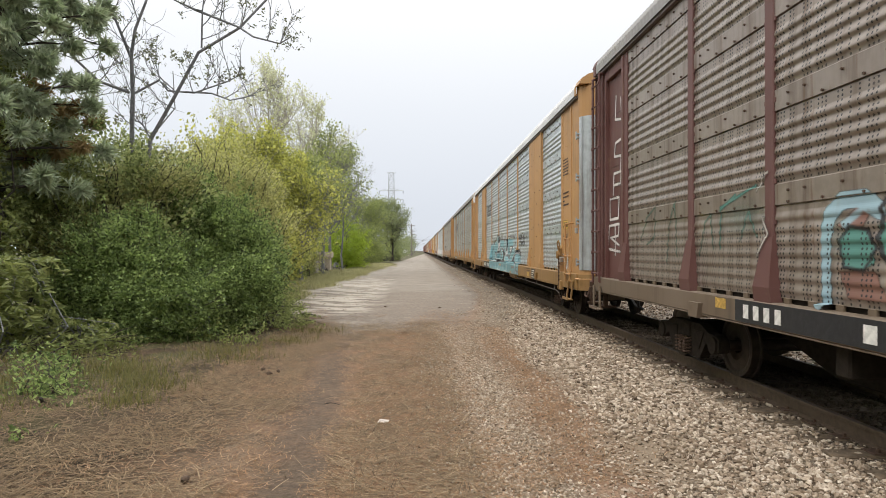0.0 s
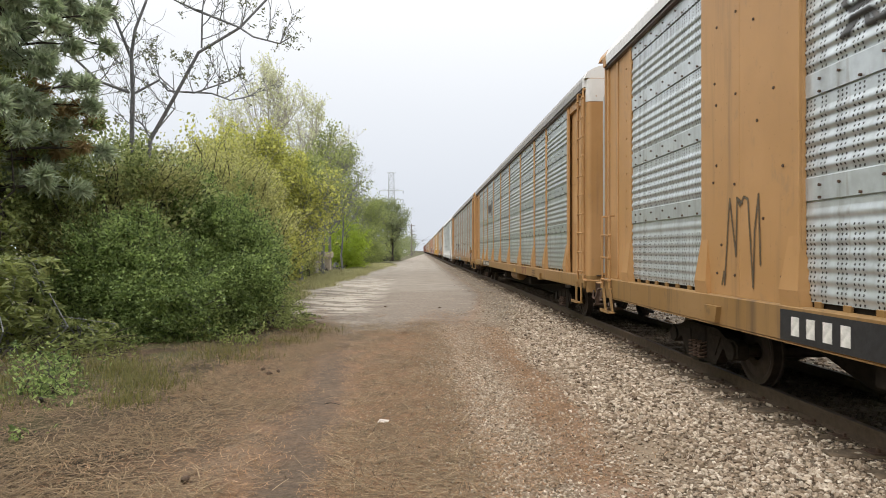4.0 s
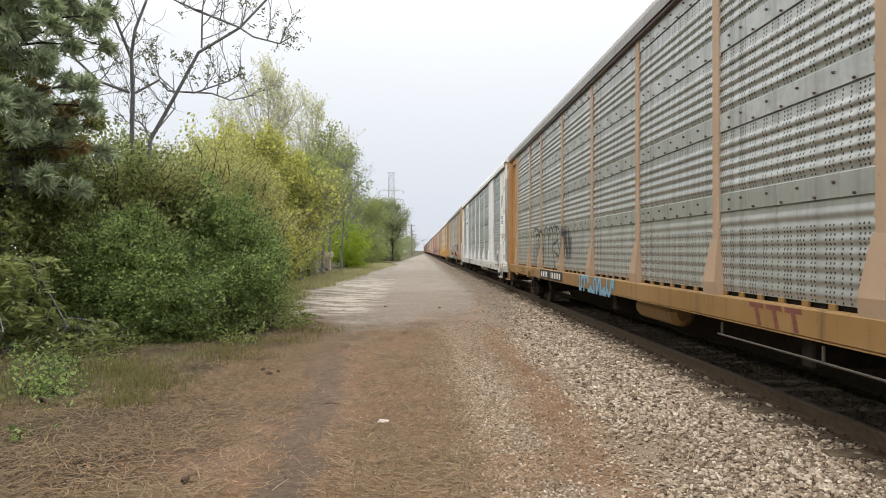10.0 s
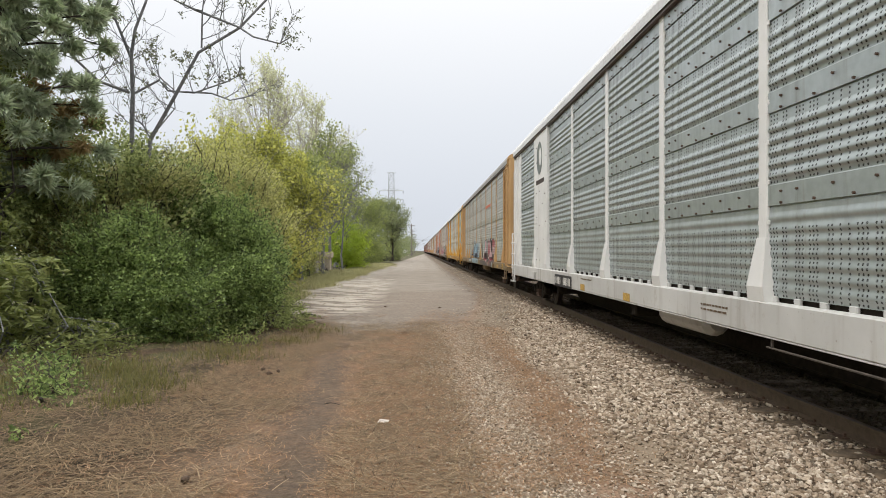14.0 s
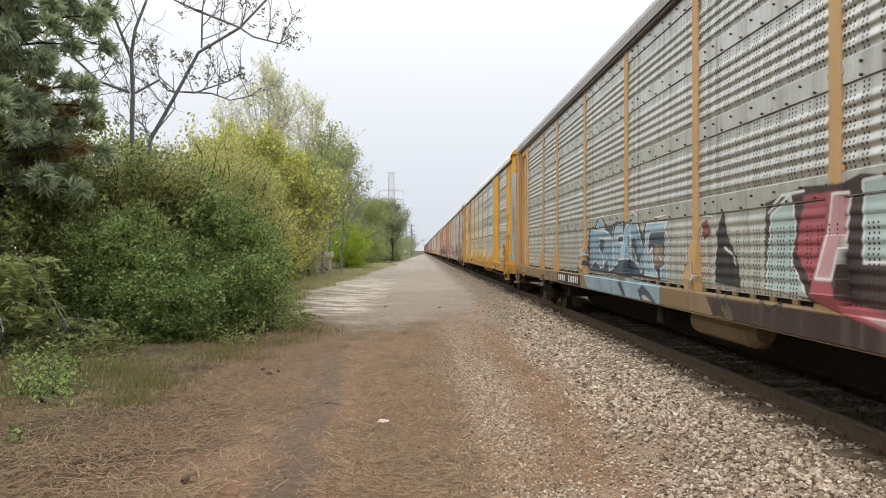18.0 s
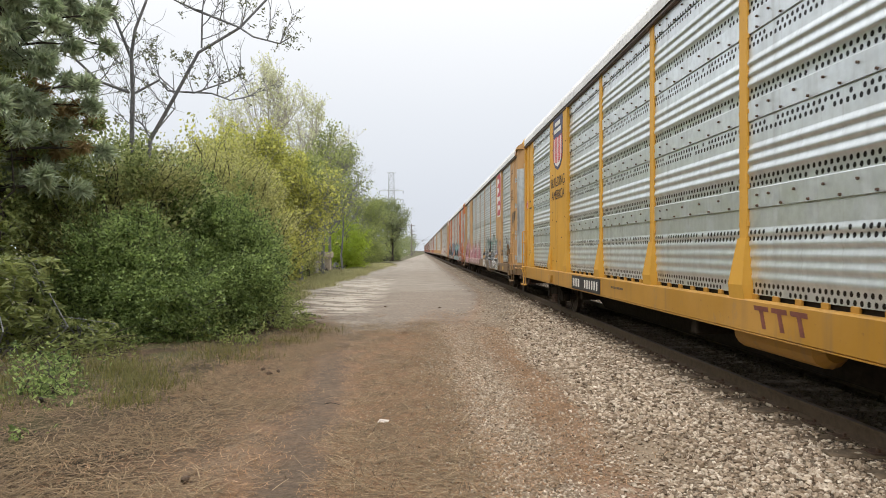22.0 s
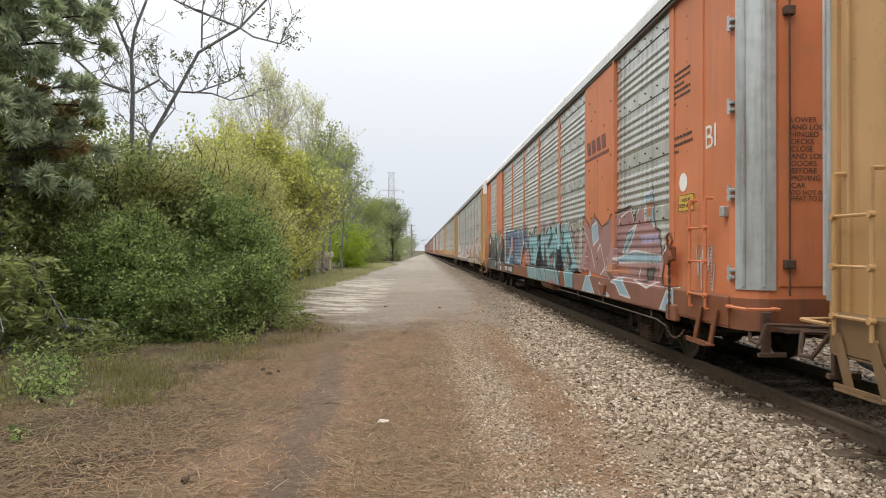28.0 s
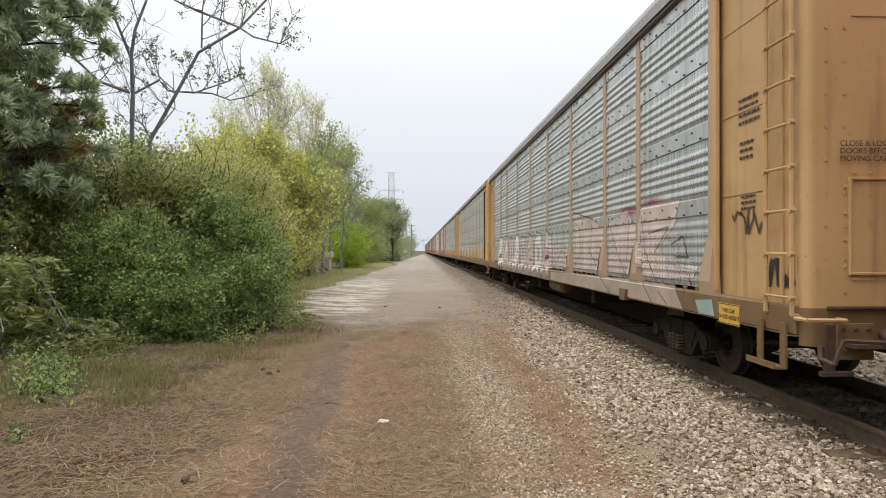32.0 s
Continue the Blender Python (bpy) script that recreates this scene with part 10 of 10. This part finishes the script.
def twiggy(rng, s, tips, start, way, length, radius, depth, lift, fan):
    """Grows one branch and its side twigs; collects where leaves go."""
    p, pts, rr, d = Vector(start), [Vector(start)], [radius], Vector(way).normalized()
    m = 4
    for i in range(m):
        d = (d + Vector(rng.normal(size=3)) * 0.16 + Vector((0, 0, lift))).normalized()
        p = p + d * length / m
        pts.append(p.copy())
        rr.append(max(0.003, radius * (1 - 0.75 * (i + 1) / m)))
        if depth > 0:
            for _ in range(2 if i < m - 1 else 3):
                w = (d + Vector(rng.normal(size=3)) * fan).normalized()
                twiggy(rng, s, tips, p, w, length * (0.42 + 0.2 * rng.random()), max(0.003, radius * 0.45), depth - 1, lift, fan)
    s.taper(pts, rr, 5 if radius < 0.03 else 8)
    if depth == 0:
        tips.extend([tuple(q) for q in pts[2:]])


def tree(name, seed, at, height, stem, limbs_n, reach, leaf, per_tip, size, spread, label, bark=BARK, start=0.3, lift=0.12, fan=0.5, depth=1, lean=(0, 0), keep=1.0):
    rng = np.random.default_rng(seed)
    thing = tagged(empty(name, at), label, "tree")
    s, tips = Shape(), []
    trunk = [Vector((lean[0] * t + 0.05 * height * 0.1 * rng.normal() * (t > 0), lean[1] * t, height * t - 0.05)) for t in (0, 0.15, 0.3, 0.45, 0.6, 0.75, 0.9, 1.0)]
    s.taper(trunk, [stem * (1 - 0.9 * i / 7) + 0.005 for i in range(8)], 9)
    for i in range(limbs_n):
        t = start + (0.97 - start) * (i + 0.5) / limbs_n
        k = min(6, int(t * 7))
        p = trunk[k].lerp(trunk[k + 1], t * 7 - k) if k < 7 else trunk[7]
        a = rng.random() * 6.283
        up = 0.35 + lift * 4
        twiggy(rng, s, tips, p, (math.cos(a), math.sin(a), up), reach * (1.15 - 0.75 * t) * (0.7 + 0.5 * rng.random()), stem * 0.4 * (1.1 - t) + 0.008, depth, lift, fan)
    part("trunk", s, bark, thing)
    tips = np.array(tips)[rng.random(len(tips)) < keep]
    pts = np.repeat(tips, per_tip, axis=0)
    pts = pts + rng.normal(size=pts.shape) * spread
    part("crown", leaf_mesh("crown", rng, pts, size, LEAF[leaf], 0.3, 0.55), None, thing)
    return thing


tree("cottonwood_tree", 41, (-9.0, 38.0, 0), 11.5, 0.17, 22, 3.6, "pale", 2, 0.17, 0.11, "tall slender tree with pale new spring leaves", start=0.35, lift=0.24, fan=0.38, depth=2, bark=BARK_PALE, keep=0.24)
tree("cottonwood_tree", 42, (-7.8, 48.0, 0), 12.2, 0.2, 15, 3.6, "pale", 2, 0.2, 0.13, "tall tree with sparse pale spring leaves", start=0.4, lift=0.2, fan=0.42, depth=2, bark=BARK_PALE, keep=0.24)
tree("cottonwood_tree", 43, (-12.6, 42.0, 0), 10.0, 0.16, 15, 3.4, "pale", 2, 0.18, 0.11, "slender tree with pale new spring leaves", start=0.35, lift=0.22, fan=0.4, depth=2, bark=BARK_PALE, keep=0.22)
tree("hedgerow_tree", 44, (-8.4, 64.0, 0), 10.5, 0.2, 20, 5.0, "green", 3, 0.26, 0.22, "airy hedgerow tree with fresh green leaves", start=0.2, lift=0.12, depth=2, keep=0.45)
tree("hedgerow_tree", 52, (-7.9, 56.0, 0), 8.6, 0.17, 16, 4.2, "bud", 1, 0.13, 0.16, "half bare tree with dark opening buds", start=0.3, lift=0.14, fan=0.5, depth=2)
tree("hedgerow_tree", 45, (-4.8, 112.0, 0), 8.0, 0.2, 18, 4.4, "hazy", 3, 0.22, 0.3, "pale green tree far along the road", start=0.12, lift=0.14, depth=2, bark=BARK_DARK)
tree("hedgerow_tree", 46, (-8.4, 104.0, 0), 8.2, 0.2, 18, 4.4, "hazy", 3, 0.22, 0.3, "pale green hedgerow tree beside others", start=0.12, lift=0.14, depth=2, bark=BARK_DARK)
tree("hedgerow_tree", 47, (-7.6, 88.0, 0), 7.4, 0.17, 16, 4.0, "green", 3, 0.2, 0.25, "green hedgerow tree behind the verge", start=0.12, lift=0.12, depth=2)
tree("hedgerow_tree", 48, (-7.2, 25.5, 0), 4.9, 0.11, 22, 3.0, "yellow", 5, 0.14, 0.15, "yellow-green leafing tree in the hedgerow", start=0.15, lift=0.12, depth=2, keep=0.5)
tree("hedgerow_tree", 49, (-5.7, 27.0, 0), 5.2, 0.09, 20, 2.6, "yellow", 5, 0.14, 0.15, "young yellow-green tree in the hedgerow", start=0.12, lift=0.14, depth=2, keep=0.5)
tree("hedgerow_tree", 50, (-8.6, 31.0, 0), 5.8, 0.12, 20, 3.2, "yellow", 5, 0.15, 0.16, "open yellow-green tree behind shrubs", start=0.15, lift=0.12, depth=2, keep=0.5)
tree("hedgerow_tree", 51, (-6.5, 35.0, 0), 6.0, 0.12, 18, 3.0, "green", 3, 0.17, 0.16, "fresh green tree at the hedgerow's end", start=0.25, lift=0.12, depth=2, keep=0.4)
tree("hedgerow_tree", 54, (-7.0, 46.0, 0), 9.2, 0.14, 16, 3.4, "green", 2, 0.2, 0.18, "tall airy tree with sparse green leaves", start=0.25, lift=0.16, depth=2, keep=0.3)
tree("hedgerow_tree", 55, (-6.9, 57.0, 0), 9.4, 0.09, 14, 3.8, "green", 2, 0.22, 0.2, "leaning airy tree with sparse leaves over the verge", start=0.3, lift=0.14, depth=2, keep=0.25)
tree("hedgerow_tree", 53, (-7.3, 42.0, 0), 6.6, 0.1, 16, 3.0, "green", 3, 0.22, 0.17, "airy young tree with green leaves and dark limbs", start=0.4, lift=0.12, depth=2, bark=BARK_DARK, keep=0.4)


def budding_tree():
    """Two grey trunks with open crooked limbs and bunches of opening leaves."""
    rng = np.random.default_rng(51)
    thing = tagged(empty("budding_tree", (-6.7, 15.0, 0)), "bare grey tree with small bunches of opening leaves", "tree")
    s, tips = Shape(), []
    runs = [
        ([(0.02, 0.0, -0.05), (-0.02, 0.1, 2.0), (-0.02, 0.05, 4.6), (0.02, 0.0, 5.5), (0.03, -0.1, 6.4), (0.12, -0.1, 7.0), (0.35, -0.1, 7.6), (0.6, 0, 8.6)], 0.10),
        ([(0.02, -0.1, 6.35), (-0.18, -0.3, 7.0), (-0.4, -0.4, 7.6), (-0.6, -0.5, 8.4)], 0.05),
        ([(0.2, 0.2, -0.05), (0.25, 0.2, 3.6), (0.35, 0.2, 4.5), (0.95, 0.1, 5.5), (1.53, 0.0, 6.5), (2.5, -0.1, 7.05), (3.2, -0.1, 7.8), (3.7, -0.1, 8.8)], 0.085),
        ([(3.3, 0.6, 8.9), (1.6, 0.3, 8.5), (0.85, 0.1, 7.8), (1.45, 0.0, 7.5), (2.1, -0.2, 7.2), (2.55, -0.3, 7.0), (2.9, -0.4, 6.75), (3.5, -0.4, 6.6), (3.78, -0.4, 6.78)], 0.05),
        ([(-0.05, 0.0, 5.55), (-0.65, -0.2, 5.75), (-1.1, -0.3, 6.2), (-1.45, -0.4, 6.8), (-1.7, -0.5, 7.6)], 0.05),
        ([(-0.65, -0.2, 5.75), (-1.0, 0.0, 5.15), (-1.2, 0.1, 4.6)], 0.03),
        ([(0.0, 0.0, 5.5), (0.55, 0.2, 5.9), (0.75, 0.2, 5.65), (1.4, 0.1, 5.58), (2.2, 0.0, 5.83), (2.55, 0.0, 6.02)], 0.038),
        ([(1.2, 0.1, 5.6), (1.9, -0.2, 5.5), (2.35, -0.3, 5.32), (2.95, -0.3, 5.45)], 0.026),
        ([(1.6, 0.0, 6.6), (1.65, -0.1, 7.4), (1.75, -0.2, 8.0)], 0.028),
        ([(0.35, 0.2, 4.5), (0.1, 0.3, 4.9), (-0.2, 0.3, 5.0)], 0.02), ([(0.4, 0.2, 4.6), (0.8, 0.5, 5.3), (0.75, 0.5, 6.2)], 0.02),
    ]
    for pts, r in runs:
        m = len(pts)
        s.taper(pts, [0.62 * r * (1 - 0.75 * i / (m - 1)) + 0.006 for i in range(m)], 8)
        for i in range(1, m):
            for _ in range(2):
                if pts[i][2] < 4.6 or rng.random() < 0.2:
                    continue
                p = Vector(pts[i - 1]).lerp(Vector(pts[i]), rng.random())
                twiggy(rng, s, tips, p, (rng.normal(), rng.normal() * 0.6, 0.5 + rng.random()), 0.55 + 0.5 * rng.random(), 0.014, 1, 0.12, 0.5)
    part("trunk", s, BARK, thing)
    ends = [t for t in tips if rng.random() < 0.05]
    ends += [(3.75 + rng.normal() * 0.18, -0.4, 6.75 + rng.normal() * 0.14) for _ in range(26)] + [(2.2 + rng.normal() * 0.2, 0, 5.95 + rng.normal() * 0.1) for _ in range(14)]
    ends += [(3.2 + rng.normal() * 0.2, -0.3, 7.1 + rng.normal() * 0.15) for _ in range(14)] + [(1.7 + rng.normal() * 0.12, 0.0, 6.05 + rng.normal() * 0.12) for _ in range(10)]
    for cx, cz, cn in ((-0.35, 7.3, 10), (0.3, 6.45, 12), (-1.0, 6.9, 12), (-1.5, 7.4, 14), (0.6, 6.3, 8), (2.55, 6.0, 16), (2.7, 7.6, 12), (1.3, 5.9, 8), (0.9, 6.5, 8), (-1.2, 5.3, 8)):
        ends += [(cx + rng.normal() * 0.11, rng.normal() * 0.1, cz + rng.normal() * 0.07) for _ in range(cn)]
    for c in [t for t in tips if rng.random() < 0.035]:
        ends += [tuple(Vector(c) + Vector(rng.normal(size=3)) * 0.05) for _ in range(3)]
    pts = np.repeat(np.array(ends), 6, axis=0)
    pts = pts + rng.normal(size=pts.shape) * 0.032
    part("crown", leaf_mesh("crown", rng, pts, 0.065, LEAF["bud"], 0.2, 0.5), None, thing)


budding_tree()


def pine():
    """A pine with long needles in open round tufts at the ends of its boughs."""
    rng = np.random.default_rng(61)
    thing = tagged(empty("pine_tree", (-8.35, 12.4, 0)), "grey-green pine with long needles and some dead boughs", "tree")
    s = Shape().taper([(0, 0, -0.05), (0.1, 0, 2.5), (0.2, 0, 4.5), (0.3, 0, 6.5), (0.45, 0, 10.6)], [0.17, 0.15, 0.13, 0.1, 0.04], 10)
    tufts, dead = [], []
    for i in range(88):
        z = 2.9 + 7.4 * i / 88
        a = rng.random() * 6.283
        ln = (2.35 - 0.06 * (z - 3)) * (0.7 + 0.4 * rng.random())
        d = Vector((math.cos(a), math.sin(a) * 0.8, 0.1))
        p0 = Vector((0.045 * z, 0, z))
        bough = lambda t: p0 + d * (ln * t) + Vector((0, 0, 0.35 * t - 0.45 * t * t))
        s.taper([bough(t) for t in (0, 0.3, 0.6, 0.85, 1.0)], [0.035, 0.027, 0.02, 0.012, 0.006], 6)
        for j in range(4):
            t = 0.4 + 0.6 * j / 3
            q = bough(t) + Vector(rng.normal(size=3)) * (0.32 if j < 3 else 0.02)
            way = (q - bough(t - 0.2)).normalized()
            s.taper([bough(t - 0.2), bough(t - 0.1).lerp(q, 0.4), q], [0.01, 0.008, 0.005], 4)
            (dead if (z < 5.6 and rng.random() < 0.3) else tufts).append((q, way))
    part("trunk", s, BARK_DARK, thing)
    for name, group, leaf in (("needle_crown", tufts, "pine"), ("dead_needles", dead, "rusty")):
        n = 230 if leaf == "pine" else 150
        c = np.repeat(np.array([tuple(q) for q, _ in group]), n, axis=0)
        o = np.repeat(np.array([tuple(d) for _, d in group]), n, axis=0)
        c = c - o * (rng.random(len(c)) * 0.22)[:, None]
        w = rng.normal(size=c.shape) * 0.62 + o * 0.75 + np.array([0, 0, 0.1 if leaf == "pine" else -1.1])
        w /= np.linalg.norm(w, axis=1)[:, None]
        part(name, leaf_mesh(name, rng, c + w * 0.14, 0.30, LEAF[leaf], 0.3, 0.012 if leaf == "pine" else 0.018, w), None, thing)


pine()


# ---- far things ----
def pylon(at, h):
    thing = tagged(empty("transmission_tower", at), "grey steel lattice power tower beyond the trees", "power tower")
    legs = Shape()
    for x in (-1, 1):
        for y in (-1, 1):
            legs.rod((x * 1.7, y * 1.7, -0.1), (x * 0.95, y * 0.95, h), 0.11, n=5)
    part("legs", legs, ZINC, thing)
    web, n = Shape(), 12
    for i in range(n):
        z0, z1 = h * i / n, h * (i + 1) / n
        w0, w1 = 1.7 - 0.75 * i / n, 1.7 - 0.75 * (i + 1) / n
        for sx, sy, tx, ty in ((-1, -1, 1, -1), (-1, 1, 1, 1), (-1, -1, -1, 1), (1, -1, 1, 1)):
            web.rod((sx * w0, sy * w0, z0), (tx * w1, ty * w1, z1), 0.06, n=4).rod((tx * w0, ty * w0, z0), (sx * w1, sy * w1, z1), 0.06, n=4).rod((sx * w1, sy * w1, z1), (tx * w1, ty * w1, z1), 0.06, n=4)
    part("lattice", web, ZINC, thing)
    for z, half in ((h, 1.6), (h - 7.0, 4.6), (h - 10.5, 4.6)):
        arm = Shape().rod((-half, 0, z), (half, 0, z), 0.14, n=5)
        arm.rod((-half, 0, z), (0, 0, z + 1.0), 0.07, n=4).rod((half, 0, z), (0, 0, z + 1.0), 0.07, n=4) if z < h else arm
        a = part("crossarm", arm, ZINC, thing)
        if z < h:
            for x in (-half, half):
                part("insulator", Shape().rod((x, 0, z), (x, 0, z - 1.2), 0.12, n=6), STEEL_DARK, a)


pylon((-11.2, 250.0, 0), 32.5)
POLE = plain("grey_pole_wood", (0.2, 0.18, 0.16), 0.9)
for i, (px, py, ph) in enumerate(((-2.9, 215.0, 11.0), (-3.2, 290.0, 11.5), (-3.4, 370.0, 12.0), (-3.6, 460.0, 12.0))):
    pole = tagged(empty("utility_pole", (px, py, 0)), "tall grey wooden utility pole with crossarm", "utility pole", "poles along the road")
    part("post", Shape().rod((0, 0, -0.1), (0, 0, ph), 0.22, 0.15, 8), POLE, pole)
    part("crossarm", Shape().box(-1.3, 1.3, -0.08, 0.08, ph - 0.8, ph - 0.6, 0.01), POLE, pole)
box = tagged(empty("utility_cabinet", (-8.23, 55.0, 0)), "weathered concrete utility box in the grass", "utility box")
part("base", Shape().box(-0.55, 0.55, -0.45, 0.45, -0.1, 1.25, 0.03), CONCRETE, box)
part("cap", Shape().box(-0.7, 0.7, -0.6, 0.6, 1.25, 1.75, 0.04), CONCRETE, box)
tagged(new("plastic_litter", Shape().box(-0.14, 0.14, -0.1, 0.1, 0.0, 0.12, 0.03).mesh("plastic_litter", WHITE)), "small white piece of litter in the grass", "litter").location = (-6.0, 38.0, 0.06)
far_car = tagged(empty("parked_van", (-6.8, 300.0, 0)), "small white van far along the road", "van")
part("body", Shape().prism([(-2.4, 0.4), (2.4, 0.4), (2.4, 1.2), (1.5, 1.35), (1.0, 2.1), (-2.4, 2.1)], 0, -0.95, 0.95), WHITE, far_car)
for wx in (-0.85, 0.85):
    for wy in (-1.5, 1.5):
        part("wheel", Shape().rod((wx - 0.1, wy, 0.35), (wx + 0.1, wy, 0.35), 0.35, n=12), BLACK, far_car)


# ---- motion ----
def run(t):
    """Metres that the train has gone after t seconds; it gathers a little speed."""
    return 7.2 * t + 0.006 * t * t if t <= 24 else 176.256 + 7.488 * (t - 24)


def motions():
    for car, y0 in CARS:
        walk(car, [(t, pose(TRACK_X, y0 - run(t), RAIL_TOP)) for t in range(0, 33)])
    steps = [2 * i / FPS for i in range(int(32 * FPS / 2) + 1)]
    for w, d in WHEELS:
        walk(w, [(t, pose(0, d, 0.42, math.degrees(run(t) / 0.42))) for t in steps])


motions()
